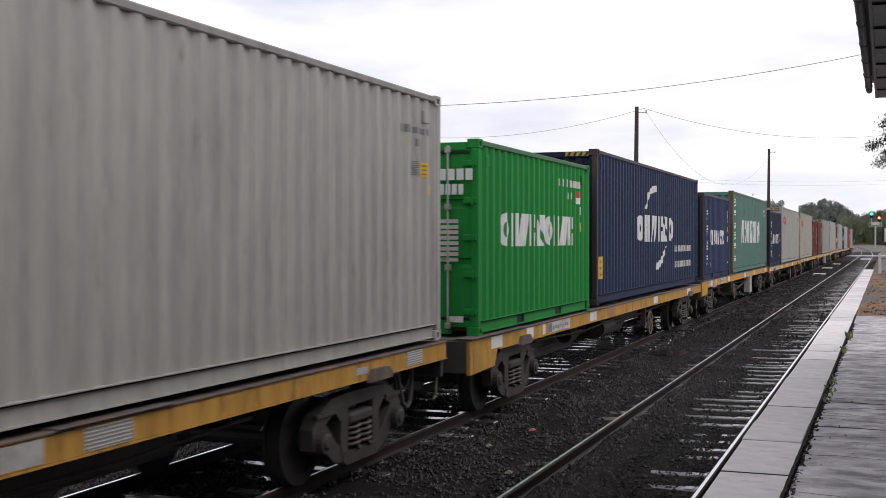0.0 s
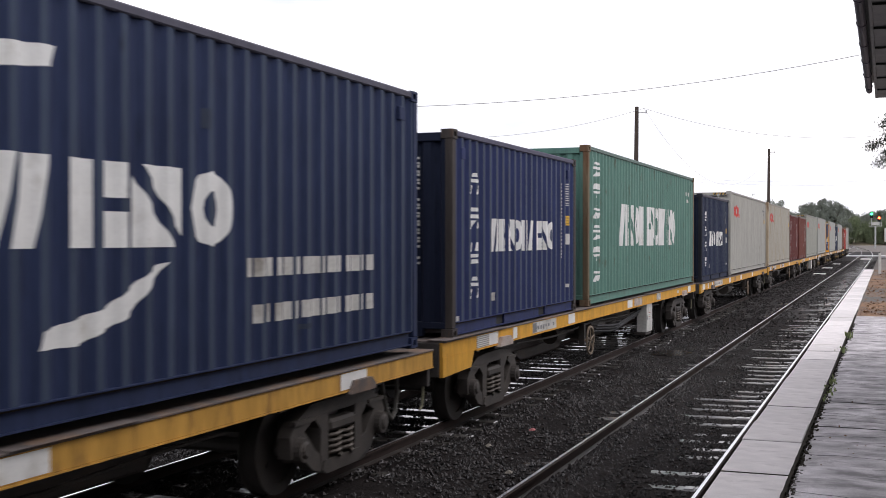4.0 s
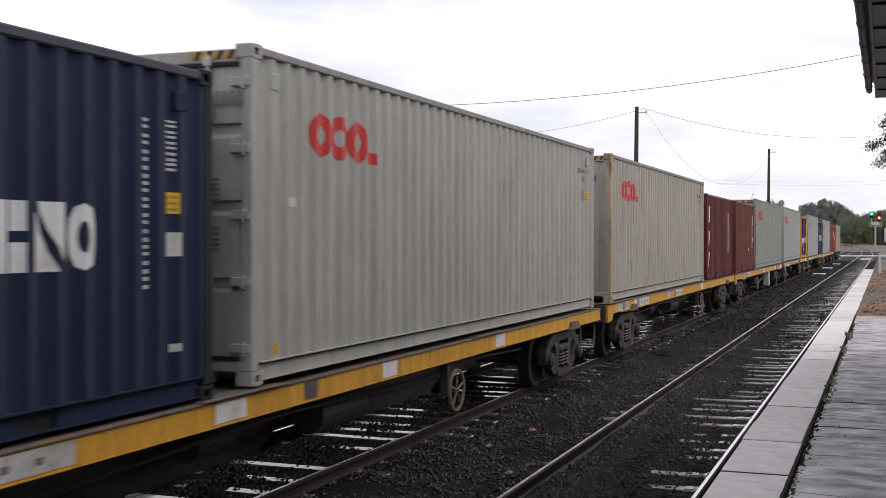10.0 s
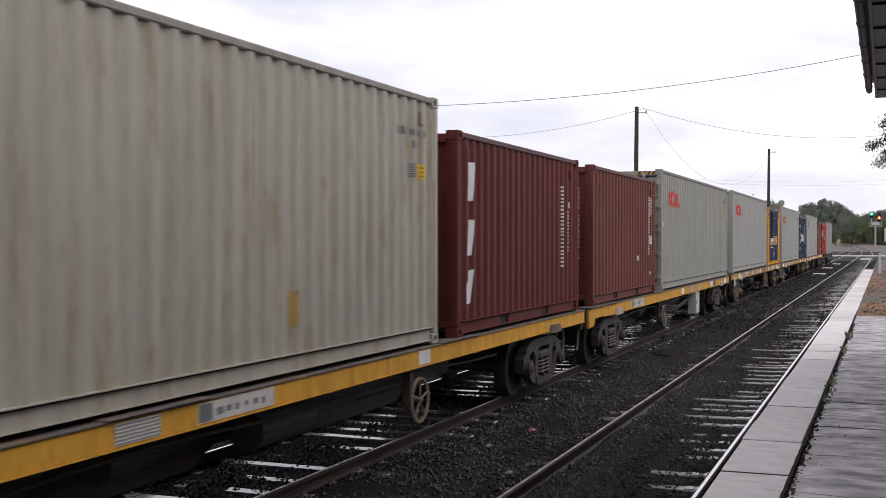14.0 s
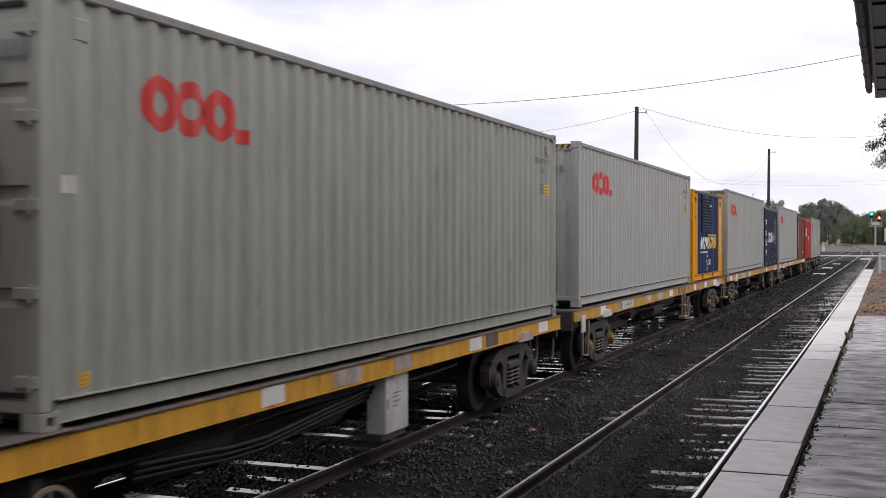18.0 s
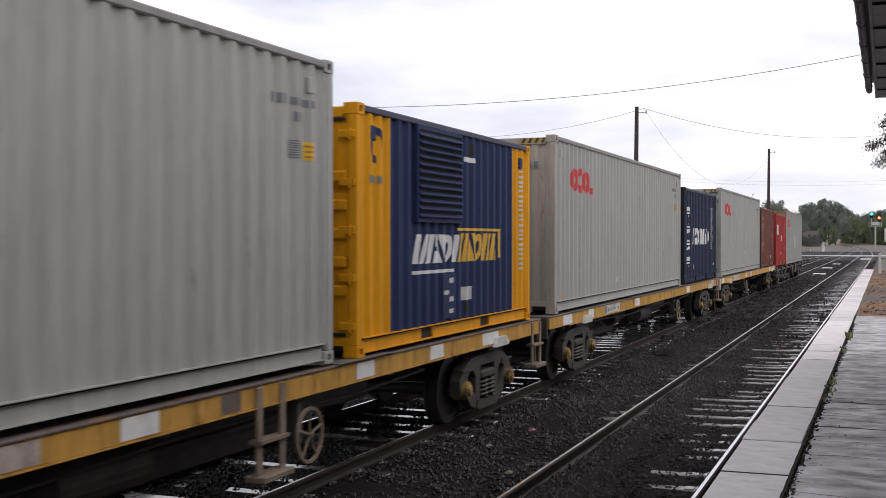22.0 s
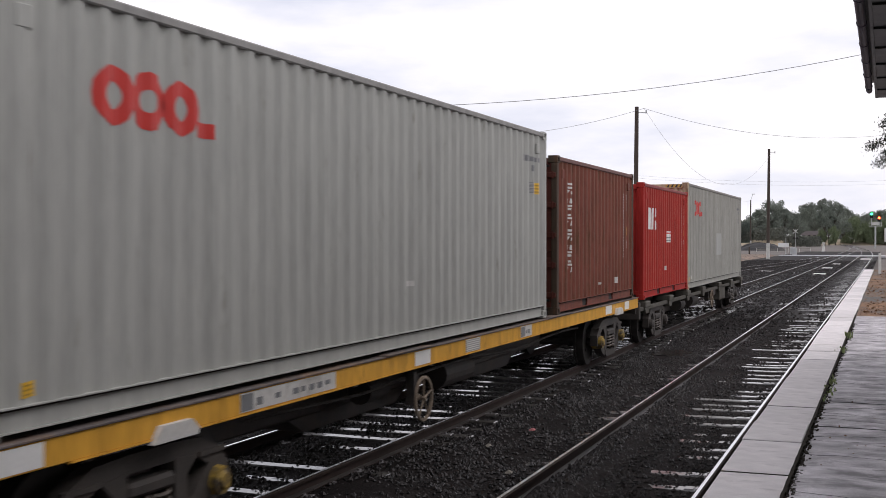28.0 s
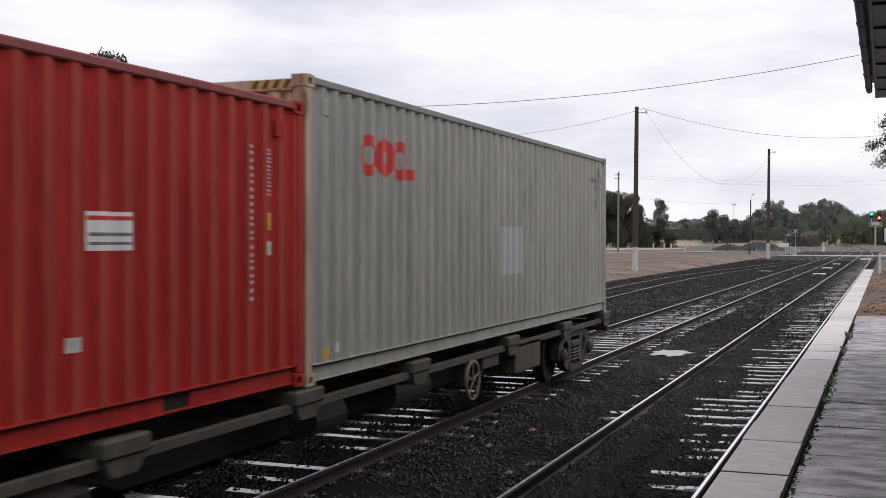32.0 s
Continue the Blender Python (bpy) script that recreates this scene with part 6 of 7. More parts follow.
for x, y, h, w, a in ((-58.6, 452, 12.2, 0.95, 70), (-53.6, 452, 10.6, 0.95, 140), (-50.2, 455, 9.6, 1.0, 30)):
    plant(domes[0], x, y, h, 13, w, a)
for i, (x, y, h, w) in enumerate(((-74.6, 352, 17.0, 0.80), (-70.8, 350, 13.0, 0.62), (-68.4, 349, 8.0, 0.95), (-84, 362, 18.5, 0.9), (-94, 350, 18.0, 1.0), (-66.4, 356, 6.0, 1.0), (-62.8, 360, 4.6, 1.3))):
    plant(dense[i % 2], x, y, h, 17.5, w, 63 * i)
for i, (x, y, h, w) in enumerate(((-21.2, 532, 7.2, 0.66), (-26.2, 534, 5.9, 0.7), (-5.3, 553, 9.6, 1.0), (-0.6, 550, 10.6, 1.0), (-8.0, 556, 7.8, 1.0), (4.5, 552, 10.8, 1.0))):
    plant(bushy[0], x, y, h, 11.2, w, 81 * i, 0.5)
tree_mesh(9, LEAF_A, label="slender tall gum tree with a narrow open crown", at=pose(-63.5, 352, -0.3), h=15.7, spread=2.3, leaves=12000, leaf=0.14, low=0.12, blobs_n=22, fat=1.7)
tree_mesh(10, LEAF_A, label="large olive-green tree standing beyond the train", at=pose(-47.5, 62.1, -0.3), h=15.7, spread=3.4, leaves=9000, leaf=0.13, low=0.45, blobs_n=16)

# feathery tree beside the platform: drooping boughs reach out towards the line
ft = thing("tree", "feathery dark tree with drooping boughs behind the platform", "tree", "platform tree", at=pose(5.2, 54.5, PLAT - 0.1))
rt = random.Random(12)
wood, fol = Shape().tube((0, 0, -0.3), (0.1, 0, 4.2), 0.2, 0.14, n=10).tube((0.1, 0, 4.2), (0.3, 0.2, 7.2), 0.14, 0.06, n=8), Shape()
for k in range(34):
    a, z, l = rt.uniform(0, 2 * math.pi), rt.uniform(3.6, 7.0), rt.uniform(1.8, 3.6)
    if k < 6:
        a, z, l = math.pi + (0.22, 0.30, 0.36, 0.28, 0.33, 0.25)[k], (5.95, 5.2, 6.4, 6.9, 5.6, 7.3)[k], (6.0, 5.75, 5.45, 5.5, 5.55, 5.15)[k]
    elif math.cos(a) < 0:
        l *= 0.75
    pts = [(0.15 + l * q * math.cos(a), l * q * math.sin(a), z + l * (0.32 * q - 0.36 * q * q)) for q in (0, 0.25, 0.5, 0.75, 1.0)]
    wood.sweep(pts, 0.018, 5)
    for i in range(1700 if k < 6 else 600):
        q = 1.04 - 0.8 * rt.random() ** 1.5
        c = Vector((0.15 + l * q * math.cos(a), l * q * math.sin(a), z + l * (0.32 * q - 0.36 * q * q)))
        c += Vector((rt.gauss(0, 0.13), rt.gauss(0, 0.16), rt.gauss(-0.06, 0.12)))
        e = Euler((rt.uniform(0, 6.28), rt.uniform(0, 6.28), rt.uniform(0, 6.28))).to_matrix()
        m = 0.05 * rt.uniform(0.5, 1.2)
        fol.add([tuple(c + e @ Vector(v)) for v in ((-m, -m * 0.3, 0), (m * 0.3, -m * 0.4, 0), (m, m * 0.1, 0), (0, m * 0.4, 0))], [(0, 1, 2, 3)])
part("trunk", wood, BARK, ft)
part("crown", fol, LEAF_E, ft)

# scrub and undergrowth along the far edge of the field
ru, scrub = random.Random(55), Shape()
for i in range(26000):
    x = -125 + 102 * ru.random()
    y = 452 + ru.uniform(-14, 14) - 0.45 * (x + 20)
    top = 4.4 + 2.2 * noise.noise((x * 0.11, 2.3, 0)) + 1.2 * noise.noise((x * 0.4, 8.1, 0))
    z = 1.9 + max(0.6, top) * ru.random() ** 0.9 if x < -36 else -0.3 + 3.7 * ru.random() ** 0.9
    q = Euler((ru.uniform(0, 6.28), ru.uniform(0, 6.28), ru.uniform(0, 6.28))).to_matrix()
    m = ru.uniform(0.2, 0.46)
    scrub.add([tuple(Vector((x, y, z)) + q @ Vector(v)) for v in ((-m, -m * 0.4, 0), (m * 0.3, -m * 0.5, 0), (m, m * 0.2, 0), (0, m * 0.6, 0))], [(0, 1, 2, 3)])
solid("undergrowth", scrub, material("dark_grey_green_scrub", (0.105, 0.112, 0.095), rough=0.85, vary=0.4, scale=0.2, fine=2, bump=0, per_island=0.3, spec=0.1), "grey-green scrub along the edge of the field", "scrub", kind="stuff")

# clods and stones strewn over the dirt bank
rk, clod = random.Random(77), Shape()
for i in range(3600):
    x, y = rk.uniform(-62, -15.5), 76 + 115 * rk.random()
    m = 0.03 + 0.10 * rk.random() ** 3
    z = -0.17 + 0.28 * math.sin(min(1, (-16 - x) / 12) * math.pi / 2) * max(0, min(1, (y - 60) / 20, (215 - y) / 20)) if x < -16.5 else -0.2
    clod.add([(x - m, y, z), (x, y - m * 0.8, z), (x + m, y, z), (x, y + m, z), (x + m * 0.2, y, z + m * 0.5)], [(0, 1, 4), (1, 2, 4), (2, 3, 4), (3, 0, 4)])
solid("dirt_clods", clod, material("loose_grey_brown_clods", (0.15, 0.115, 0.09), rough=0.95, vary=0.5, scale=2, per_island=1.2, bump=0, spec=0.1), "loose clods and stones strewn over the dirt", "clods", kind="stuff")

# far belt of woodland
rw = random.Random(21)
belt = Shape()
for i in range(30000):
    k = rw.random()
    x = -190 + 230 * k
    y = 690 + rw.uniform(-25, 25) - 0.3 * x
    top = 14.0 + 3.5 * noise.noise((x * 0.06, 0.3, 0)) + 2.0 * noise.noise((x * 0.23, 4.1, 0))
    z = -0.5 + top * rw.random() ** 0.8
    q = Euler((rw.uniform(0, 6.28), rw.uniform(0, 6.28), rw.uniform(0, 6.28))).to_matrix()
    m = rw.uniform(0.3, 0.9)
    belt.add([tuple(Vector((x, y, z)) + q @ Vector(v)) for v in ((-m, -m * 0.4, 0), (m * 0.3, -m * 0.5, 0), (m, m * 0.2, 0), (0, m * 0.6, 0))], [(0, 1, 2, 3)])
solid("grass_rise", sheet(steps(-75, 10, 8.5), steps(545, 640, 9.5), lambda x, y: -0.6 + 3.0 * max(0.0, math.sin(math.pi * (x + 75) / 85)) ** 0.5 * max(0.0, math.sin(math.pi * (y - 545) / 95)) ** 0.5), STRAW, "low grassy rise under a distant house", "grass rise", kind="structure")
solid("far_woods", belt, LEAF_FAR_HAZE, "distant belt of grey-green woodland", "woodland", kind="stuff")


# ---- signals, signs and yard clutter ----
SIG_GREEN, SIG_RED = glow("green_signal_lamp", (0.02, 1.0, 0.32), 7.0), glow("red_signal_lamp", (1.0, 0.07, 0.02), 12.0)
sig = thing("railway_signal", "grey bracket railway signal showing a green and a red light", "railway signal", at=pose(-2.98, 360, -0.3))
part("mast", Shape().tube((0, 0, 0), (0, 0, 6.6), 0.19, 0.16, n=12), GALV, sig)
part("bracket", Shape().box(-1.75, 1.75, -0.25, 0.25, 6.35, 6.55).box(-1.75, 1.75, -0.25, -0.19, 7.05, 7.15).box(-1.75, 1.75, -0.25, -0.19, 7.6, 7.7), GALV, sig)
for x in (-1.7, -0.6, 0.6, 1.7):
    part("rail_post", Shape().box(x - 0.06, x + 0.06, -0.25, -0.17, 6.5, 7.7), GALV, sig)
part("plate", Shape().box(-0.85, 0.95, -0.29, -0.255, 6.75, 7.7, bev=0.01), OFFWHITE, sig, "dirty white identification plate")
for x, z, m in ((-1.03, 10.0, SIG_GREEN), (1.05, 8.84, SIG_RED)):
    part("doll_post", Shape().tube((x, 0, 6.5), (x, 0, z), 0.11, n=10), GALV, sig)
    head = part("signal_head", Shape().box(x - 0.42, x + 0.42, -0.2, 0.2, z - 1.2, z + 0.55, bev=0.08), DARK, sig, "black signal head")
    part("lens", Shape().tube((x, -0.30, z), (x, -0.21, z), 0.36, n=16), m, head, "lit signal lens")
    part("hood", Shape().ring((x, -0.26, z), (0, 1, 0), 0.38, 0.43, 0.12, 16), DARK, head)
part("ladder", Shape().box(-0.30, -0.26, 0.25, 0.29, 0.2, 6.5).box(0.26, 0.30, 0.25, 0.29, 0.2, 6.5), GALV, sig)
solid("white_post", Shape().box(-0.31, -0.20, 53.4, 53.5, PLAT - 0.1, 1.78, bev=0.01), OFFWHITE, "white painted timber post at the platform end", "post", "platform posts")
solid("white_post", Shape().box(0.55, 0.66, 53.8, 53.9, PLAT - 0.1, 1.74, bev=0.01), OFFWHITE, "white painted timber post at the platform end", "post", "platform posts")
sb = thing("platform_sign", "white sign board on a post beyond the platform", "sign", at=pose(0.18, 58, PLAT))
part("board", Shape().box(-0.26, 0.5, -0.02, 0.02, 1.36, 2.02, bev=0.01), WHITE, sb)
part("post", Shape().tube((0.1, 0.05, -0.1), (0.1, 0.05, 2.0), 0.04, n=10), GALV, sb)
xb = thing("crossing_sign", "white crossed-arm level crossing sign on a post", "road sign", at=pose(-27.8, 396, -0.4))
for d in (1, -1):
    e = d * 0.72
    part("arm", Shape().add([(-0.85, 0, 5.35 - e - 0.13), (0.85, 0, 5.35 + e - 0.13), (0.85, 0, 5.35 + e + 0.13), (-0.85, 0, 5.35 - e + 0.13), (-0.85, 0.06, 5.35 - e - 0.13), (0.85, 0.06, 5.35 + e - 0.13), (0.85, 0.06, 5.35 + e + 0.13), (-0.85, 0.06, 5.35 - e + 0.13)],
         [(0, 1, 2, 3), (7, 6, 5, 4), (0, 4, 5, 1), (1, 5, 6, 2), (2, 6, 7, 3), (3, 7, 4, 0)]), WHITE, xb)
part("post", Shape().tube((0, 0.1, 0), (0, 0.1, 6), 0.08, n=8), GALV, xb)
part("lamp_bar", Shape().box(-0.9, 0.9, -0.1, 0.1, 2.95, 3.15).tube((-0.6, -0.12, 3.1), (-0.6, 0.1, 3.1), 0.3, n=12).tube((0.6, -0.12, 3.1), (0.6, 0.1, 3.1), 0.3, n=12), DARK, xb)


def heap(name, x, y, rx, ry, h, seed):
    s = Shape()
    n, m = 22, 7
    for j in range(m):
        k = j / (m - 1)
        for i in range(n):
            a = 2 * math.pi * i / n
            w = (1 - k) * (1 + 0.18 * noise.noise((math.cos(a) * 1.3 + seed, math.sin(a) * 1.3, k)))
            s.v.append((x + rx * w * math.cos(a), y + ry * w * math.sin(a), -0.5 + (h + 0.5) * (1 - (1 - k) ** 2.3) * (1 + 0.28 * noise.noise((math.cos(a) * 2.6, math.sin(a) * 2.6 + seed, k * 2)))))
    for j in range(m - 1):
        for i in range(n):
            s.f.append((j * n + i, j * n + (i + 1) % n, (j + 1) * n + (i + 1) % n, (j + 1) * n + i))
            s.m.append(0)
    return solid(name, s, PILE, "low heap of black gravel in the yard", "gravel heap", "gravel heaps")


heap("gravel_heap", -29.0, 293, 6.3, 5, 1.45, 1)
heap("gravel_heap", -36.9, 297, 4.6, 4, 0.9, 2)
house = thing("house", "low distant house with a dark roof and pale walls", "house", at=pose(-33.6, 586, 1.9, 0, 0, 8))
part("wall", Shape().box(-3, 4.5, -4, 4, 0, 2.4), WHITE, house)
part("roof", Shape().prism_x([(-5, 2.3), (5, 2.3), (0, 4.4)], -6.5, 5.5), SHEDRED, house)
for x in (-1.6, 0.9, 3.2):
    part("window", Shape().box(x - 0.6, x + 0.6, -4.06, -4.0, 1.0, 2.3), DARK, house)
mastl = thing("floodlight_mast", "slim distant floodlight mast", "mast", at=pose(-61.5, 512, -0.3))
part("shaft", Shape().tube((0, 0, 0), (0, 0, 17.4), 0.16, 0.1, n=8), GALV, mastl)
part("lamp_bar", Shape().box(-0.9, 0.9, -0.1, 0.1, 17.3, 17.7), GALV, mastl)
ORANGEPOST = material("orange_marker_paint", (0.50, 0.30, 0.20), rough=0.6, vary=0.3)
for x, y, h, m, lab in ((-62.6, 333, 1.1, OFFWHITE, "white"), (-59.8, 335, 1.2, OFFWHITE, "white"), (-58.6, 339, 1.0, OFFWHITE, "white"), (-40.2, 250, 1.2, OFFWHITE, "white"), (-38.5, 245.9, 1.25, ORANGEPOST, "faded orange"), (-46.9, 337, 1.1, ORANGEPOST, "faded orange")):
    b = solid("marker_post", Shape().box(-0.16, 0.16, -0.16, 0.16, -0.5, h, bev=0.02), m, "short " + lab + " painted marker post", "post", "yard marker posts")
    b.location = (x, y, 0)
    part("cap", Shape().box(-0.18, 0.18, -0.18, 0.18, h, h + 0.06, bev=0.01), OFFWHITE, b)
s_road = Shape().add([(-90, 148, -0.2), (-88.5, 145, -0.2), (-33, 245, -0.2), (-34.5, 248, -0.2)], [(0, 1, 2, 3)])
solid("yard_road", s_road, ROADM, "pale wet gravel road behind the dirt bank", "road", kind="structure")
for x, y, hh in ((-34.3, 273, 2.3), (-22, 205, 1.0)):
    b = solid("timber_post", Shape().box(-0.12, 0.12, -0.12, 0.12, -0.4, hh, bev=0.02), WOOD, "short dark timber post in the yard", "post", "timber posts")
    b.location = (x, y, 0)
sgn = thing("yard_sign", "small white rectangular yard sign on a post", "sign", at=pose(-16.6, 208, -0.3))
part("board", Shape().box(-0.9, 0.9, -0.03, 0.03, 1.3, 2.0), WHITE, sgn)
part("post", Shape().tube((0.4, 0.06, 0), (0.4, 0.06, 2.8), 0.06, n=8), GALV, sgn)
for x, y, z0 in ((-13.2, 186, 0), (-14.2, 196, 0)):
    rel = thing("relay_box", "small grey trackside relay box", "relay box", "trackside boxes", at=pose(x, y, -0.3))
    part("cabinet", Shape().box(-0.35, 0.35, -0.25, 0.25, 0.2, 1.35, bev=0.02), GALV, rel)
    part("leg", Shape().box(-0.3, -0.22, -0.1, 0.1, 0, 0.2), GALV, rel)
    part("leg", Shape().box(0.22, 0.3, -0.1, 0.1, 0, 0.2), GALV, rel)
tf = thing("yard_fence", "low pale pipe fence beyond the crossing", "fence", at=pose(-14, 240, -0.3))
for i in range(6):
    part("post", Shape().tube((-2.2 * i, 1.2 * i, 0), (-2.2 * i, 1.2 * i, 0.9), 0.05, n=8), OFFWHITE, tf)
for z in (0.5, 0.85):
    part("rail", Shape().tube((0, 0, z), (-11, 6, z), 0.04, n=8), GREYWOOD, tf)
wk = thing("white_cone_post", "white tapered trackside indicator", "indicator", at=pose(-12.6, 262, -0.3))
part("body", Shape().tube((0, 0, 0), (0, 0, 1.5), 0.4, 0.15, n=10), OFFWHITE, wk)
part("head", Shape().box(-0.3, 0.3, -0.15, 0.15, 1.5, 1.95, bev=0.05), OFFWHITE, wk)
for x, y, w, d in ((-4.4, 86, 0.4, 0.8), (-8.6, 92, 0.5, 1.2), (-4.7, 104, 0.4, 1.0), (-4.6, 121, 0.35, 1.2), (-2.4, 152, 0.55, 3)):
    solid("concrete_slab", Shape().box(x - w, x + w, y - d, y + d, -0.25, -0.06, bev=0.01), CONCRETE, "flat pale concrete slab between the rails", "slab", "concrete slabs")

# ---- ballast stones ----
def stones(name, count, area, zf, size, seed, label, skip=None, mat=None):
    """Loose crushed stones lying on the bed, too many to count."""
    r = random.Random(seed)
    s = Shape()
    base = [(1, 0, 0), (-0.9, 0.1, 0), (0.1, 0.95, 0.05), (-0.1, -1, 0), (0.05, 0.1, 0.75), (0, 0, -0.7)]
    fc = [(0, 2, 4), (2, 1, 4), (1, 3, 4), (3, 0, 4), (2, 0, 5), (1, 2, 5), (3, 1, 5), (0, 3, 5)]
    for i in range(count):
        x, y = area(r)
        if skip and skip(x, y, r):
            continue
        if noise.noise((x * 1.3, y * 0.8, seed)) + 0.5 * noise.noise((x * 4.1, y * 2.6, seed)) < r.uniform(-0.75, 0.35):
            continue
        k = size * (0.4 + 1.5 * r.random() ** 2.0)
        a = r.uniform(0, 6.28)
        ca, sa = math.cos(a), math.sin(a)
        z = zf(x, y) + k * 0.25
        n = len(s.v)
        for vx, vy, vz in base:
            vx, vy, vz = vx * k * r.uniform(0.7, 1.2), vy * k * r.uniform(0.6, 1.0), vz * k * r.uniform(0.6, 1.2)
            s.v.append((x + vx * ca - vy * sa, y + vx * sa + vy * ca, z + vz))
        s.f.extend([(p + n, q + n, o + n) for p, q, o in fc])
        s.m.extend([0] * 8)
    return solid(name, s, mat, label, "ballast stones", kind="stuff")


def on_rail(x, y, r):
    if ((x + 4.42) / 0.46) ** 2 + ((y - 25.6) / 0.95) ** 2 < 1:
        return True
    for c in (-2.48, -6.24):
        if abs(abs(x - c) - 0.836) < 0.055:
            return True
        if abs(x - c) < 1.3 and r.random() < (0.62 if -2.95 < x < -1.6 else 0.25):
            return True
    return False


stones("ballast_stones", 150000, lambda r: (r.uniform(-9.0, -1.05), 5.5 + 27 * r.random() ** 1.3), bed_z, 0.0215, 31, "wet dark crushed basalt ballast stones", on_rail, BALLAST)
stones("near_ballast_stones", 9000, lambda r: (r.uniform(-7.6, -1.05), r.uniform(-6, 5.6)), bed_z, 0.024, 35, "wet dark crushed basalt ballast stones", on_rail, BALLAST)
stones("far_ballast_stones", 105000, lambda r: (r.uniform(-14.8, -1.05), 28 + 112 * r.random() ** 1.25), bed_z, 0.036, 32, "grey crushed ballast stones farther along the tracks", on_rail, FARSTONE)

stones("track_stones", 20000, lambda r: (r.uniform(-3.28, -1.68), 5.5 + 16 * r.random() ** 1.2), lambda x, y: bed_z(x, y) - 0.004, 0.021, 33, "wet angular ballast stones between the rails", lambda x, y, r: abs(abs(x + 2.48) - 0.836) < 0.07 or (x > -2.9 and r.random() < 0.45), BALLAST)

# a shallow puddle between the tracks
pud, n = Shape(), 72
pud.v = [(-4.42, 25.6, bed_z(-4.42, 25.6) + 0.028)]
for i in range(n):
    w = 2 * math.pi * i / n
    k = 0.95 + 0.55 * noise.noise((math.cos(w) * 2.1, math.sin(w) * 2.1, 2)) + 0.35 * noise.noise((math.cos(w) * 7, math.sin(w) * 7, 5))
    pud.v.append((-4.42 + 0.44 * k * math.cos(w), 25.6 + 0.72 * k * math.sin(w), pud.v[0][2]))
pud.f = [(0, i + 1, (i + 1) % n + 1) for i in range(n)]
pud.m = [0] * n
solid("puddle", pud, PUDDLE, "shallow rain puddle lying on the ballast", "puddle", kind="structure")

# ---- weeds and litter along the coping ----
def weed(x, y, h, seed, n=26):
    r = random.Random(seed)
    s = Shape()
    for i in range(n):
        a, l = r.uniform(0, 6.28), h * r.uniform(0.5, 1.1)
        bx, by = x + r.gauss(0, 0.028), y + r.gauss(0, 0.16)
        dx, dy = math.cos(a) * l * 0.5, math.sin(a) * l * 0.5
        w = 0.006 + 0.006 * r.random()
        s.add([(bx - w * math.sin(a), by + w * math.cos(a), PLAT - 0.01), (bx + w * math.sin(a), by - w * math.cos(a), PLAT - 0.01), (bx + dx * 0.6 + w * math.sin(a), by + dy * 0.6 - w * math.cos(a), PLAT + l * 0.7), (bx + dx, by + dy, PLAT + l), (bx + dx * 0.6 - w * math.sin(a), by + dy * 0.6 + w * math.cos(a), PLAT + l * 0.7)], [(0, 1, 2, 3, 4)])
    return solid("weed", s, WEED, "small green weed growing in the platform joint", "weed", "weeds in the joint")


weed(-0.53, 18.7, 0.09, 1, 40)
weed(-0.53, 16.3, 0.05, 2, 18)
weed(-0.53, 12.75, 0.04, 6, 16)
weed(-0.53, 12.1, 0.035, 3, 16)
weed(-0.53, 11.6, 0.03, 4, 7)
rl = random.Random(8)
joint = Shape()
for i in range(900):
    yy = 6 + 16 * rl.random() ** 1.2
    k = rl.uniform(0.003, 0.011)
    xx = -0.555 + rl.gauss(0.02, 0.022)
    joint.box(xx - k, xx + k, yy - k * 1.4, yy + k * 1.4, PLAT - 0.01, PLAT + k * 0.5)
yy = 5.0
while yy < 24:
    wl, wr = 0.001 + 0.012 * abs(noise.noise((yy * 5.1, 0, 1))), 0.003 + 0.034 * abs(noise.noise((yy * 4.3, 7, 1))) ** 1.3
    joint.box(-0.566 - wl * 0.6, -0.553 + 0.8 * wr, yy, yy + 0.052, PLAT - 0.01, PLAT + 0.0175)
    yy += 0.05
solid("joint_soil", joint, SOIL, "dark soil and grit along the coping joint", "grit", kind="stuff")
crumb = Shape()
for i in range(130):
    yy, xx = 6.5 + 14 * rl.random() ** 1.3, rl.uniform(-0.5, 1.2)
    k = rl.uniform(0.003, 0.008)
    crumb.box(xx - k, xx + k, yy - k * 1.6, yy + k * 1.6, PLAT - 0.006, PLAT + 0.008)
solid("platform_litter", crumb, MULCH, "scattered fallen leaves and grit on the platform", "litter", kind="stuff")
rm, flakes = random.Random(31), Shape()
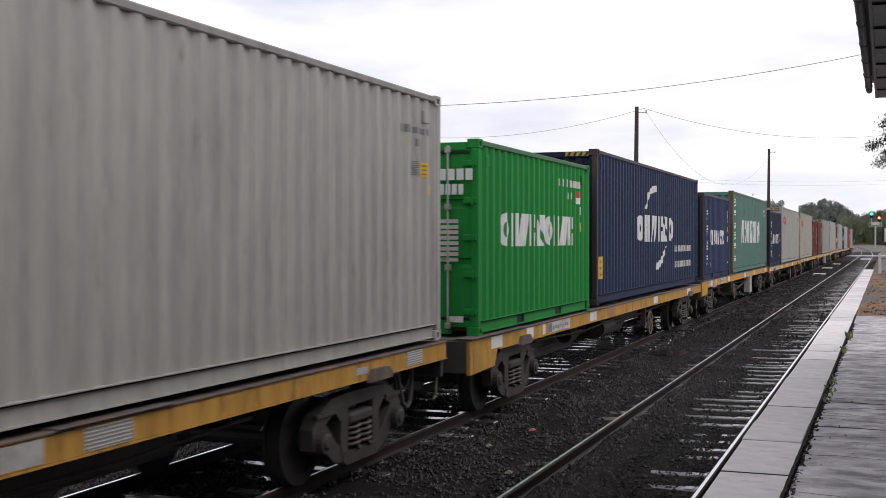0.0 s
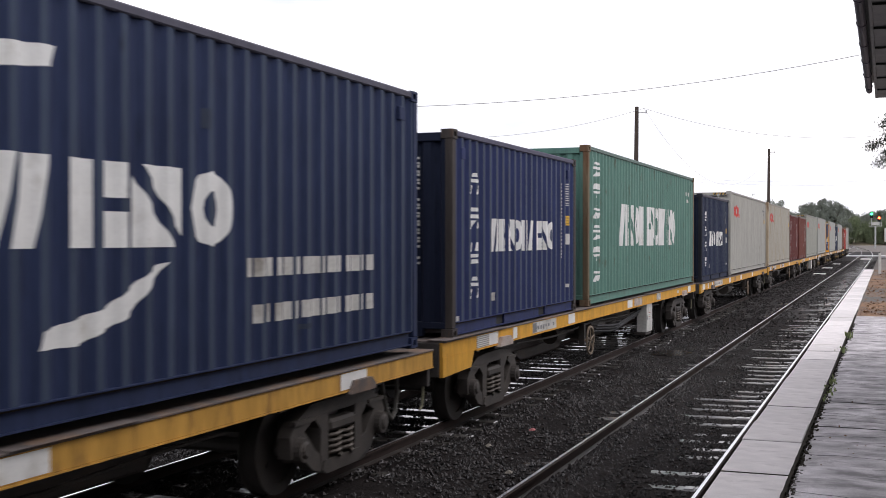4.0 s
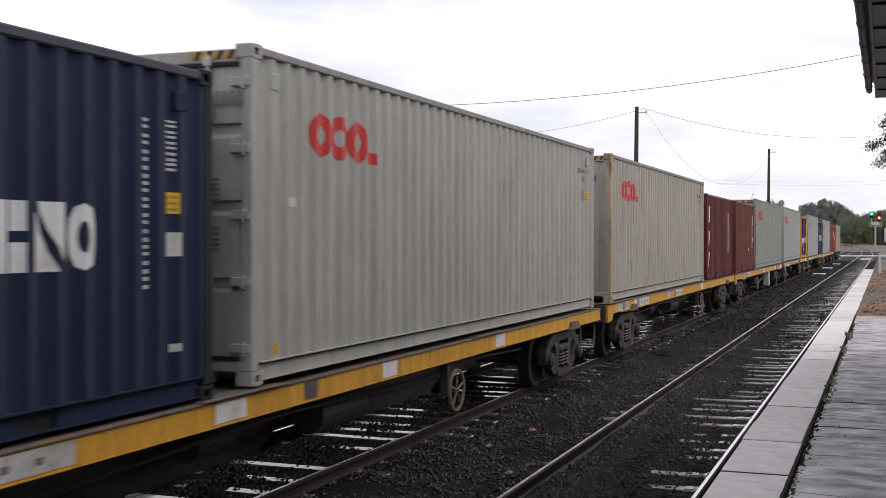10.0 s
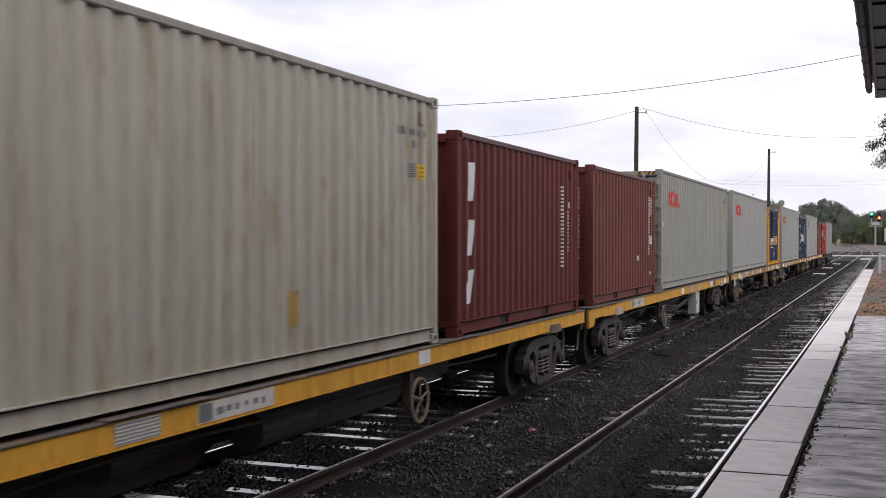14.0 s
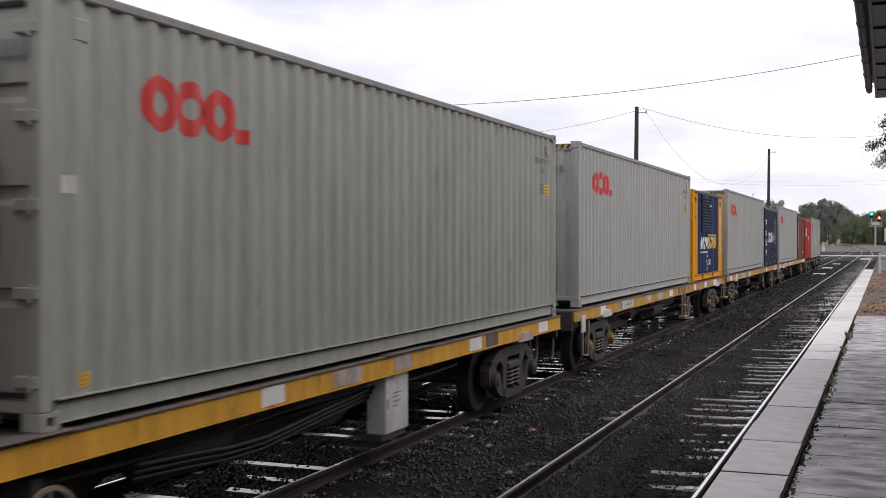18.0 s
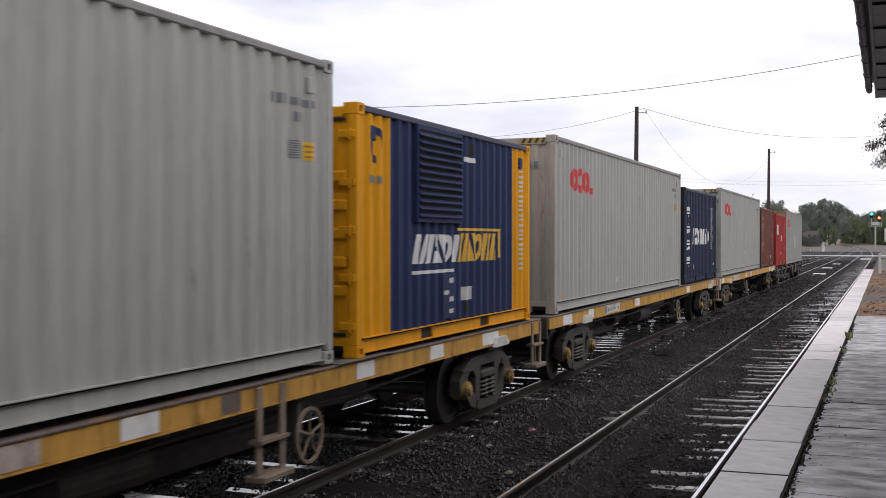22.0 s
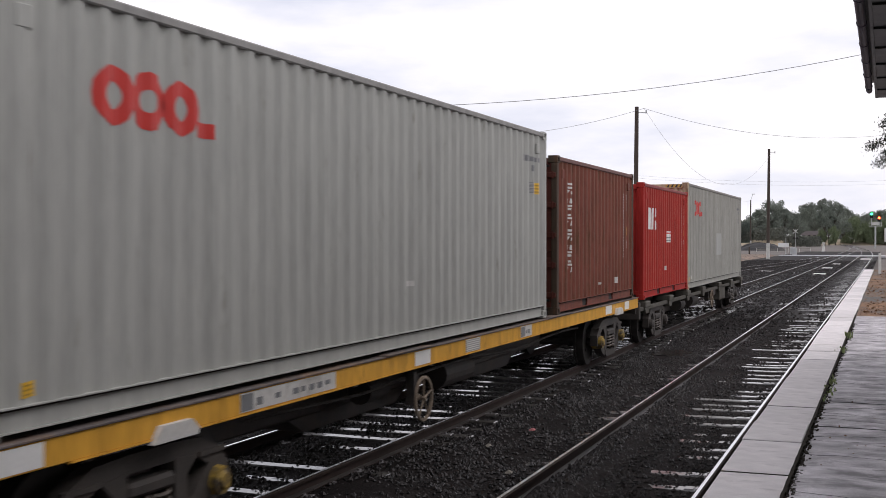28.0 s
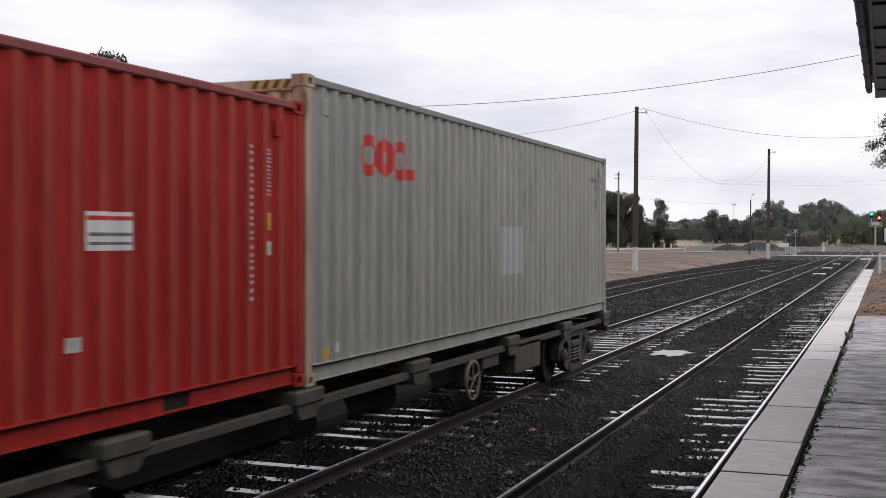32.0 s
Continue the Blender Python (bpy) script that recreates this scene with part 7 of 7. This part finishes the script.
for i in range(9000):
    xx, yy = -0.5 + 4.5 * rm.random(), 24.2 + 34 * rm.random() ** 1.3
    if noise.noise((xx * 0.9, yy * 0.25, 4)) < rm.uniform(-0.5, 0.3):
        continue
    k, a = rm.uniform(0.012, 0.045), rm.uniform(0, 6.28)
    ca, sa, z = k * math.cos(a), k * math.sin(a), PLAT + rm.uniform(0.0, 0.05)
    flakes.add([(xx - ca, yy - sa, z), (xx + 0.4 * sa, yy - 0.4 * ca, z + rm.uniform(0, k)), (xx + ca, yy + sa, z + 0.4 * k), (xx - 0.4 * sa, yy + 0.4 * ca, z)], [(0, 1, 2, 3)])
solid("leaf_litter", flakes, material("dry_brown_leaf_litter", (0.20, 0.122, 0.075), rough=0.9, vary=0.4, per_island=1.0, bump=0, spec=0.1), "loose brown bark and leaf litter on the bed", "leaf litter", kind="stuff")
for (xx, yy, a, col, nm, lab) in ((-4.32, 14.55, 20, PINK, "litter_wrapper", "small crumpled red and white wrapper on the ballast"), (-4.5, 13.3, 60, GREYWOOD, "bark_strip", "curled pale strip of bark lying on the ballast"), (-3.7, 11.6, 10, GREYWOOD, "bark_strip", "small pale strip of bark lying on the ballast")):
    o = solid(nm, Shape().add([(-0.07, -0.03, 0.0), (0.06, -0.035, 0.01), (0.075, 0.03, 0.035), (-0.06, 0.035, 0.02), (0, 0, 0.06)], [(0, 1, 4), (1, 2, 4), (2, 3, 4), (3, 0, 4), (3, 2, 1, 0)]), col, lab, "litter", "litter on the ballast")
    o.matrix_basis = pose(xx, yy, bed_z(xx, yy) + 0.02, 0, 0, a) @ Matrix.Scale(0.62, 4)

# ---- movement ----
SHIFT = [(0.0, 0.0), (2.0, 10.44), (3.5, 18.30), (5.5, 28.92), (7.5, 39.62), (9.5, 50.35), (11.5, 61.09), (13.5, 71.83), (16.5, 88.03), (18.5, 98.86), (20.5, 109.74), (22.5, 120.65), (24.5, 131.57), (26.5, 142.50), (28.5, 153.46), (30.5, 164.43), (32.0, 172.66)]
TRACK_X = -6.20


def shift(t):
    for (a, sa), (b, sb) in zip(SHIFT[:-1], SHIFT[1:]):
        if t <= b:
            return sa + (sb - sa) * (t - a) / (b - a)
    return SHIFT[-1][1]


def motions():
    for ob, y, z in TRAIN:
        walk(ob, [(t, pose(TRACK_X, y - s, z)) for t, s in SHIFT])
    turn = 0.43 * radians(72)
    n = math.ceil(SHIFT[-1][1] / turn)
    for ws, y in SPIN:
        rows = []
        for k in range(n + 1):
            t = 32.0 * k / n
            rows.append((t, pose(0, y, 0.43, math.degrees(shift(t) / 0.43) % 360 - 180)))
        walk(ws, rows)


motions()
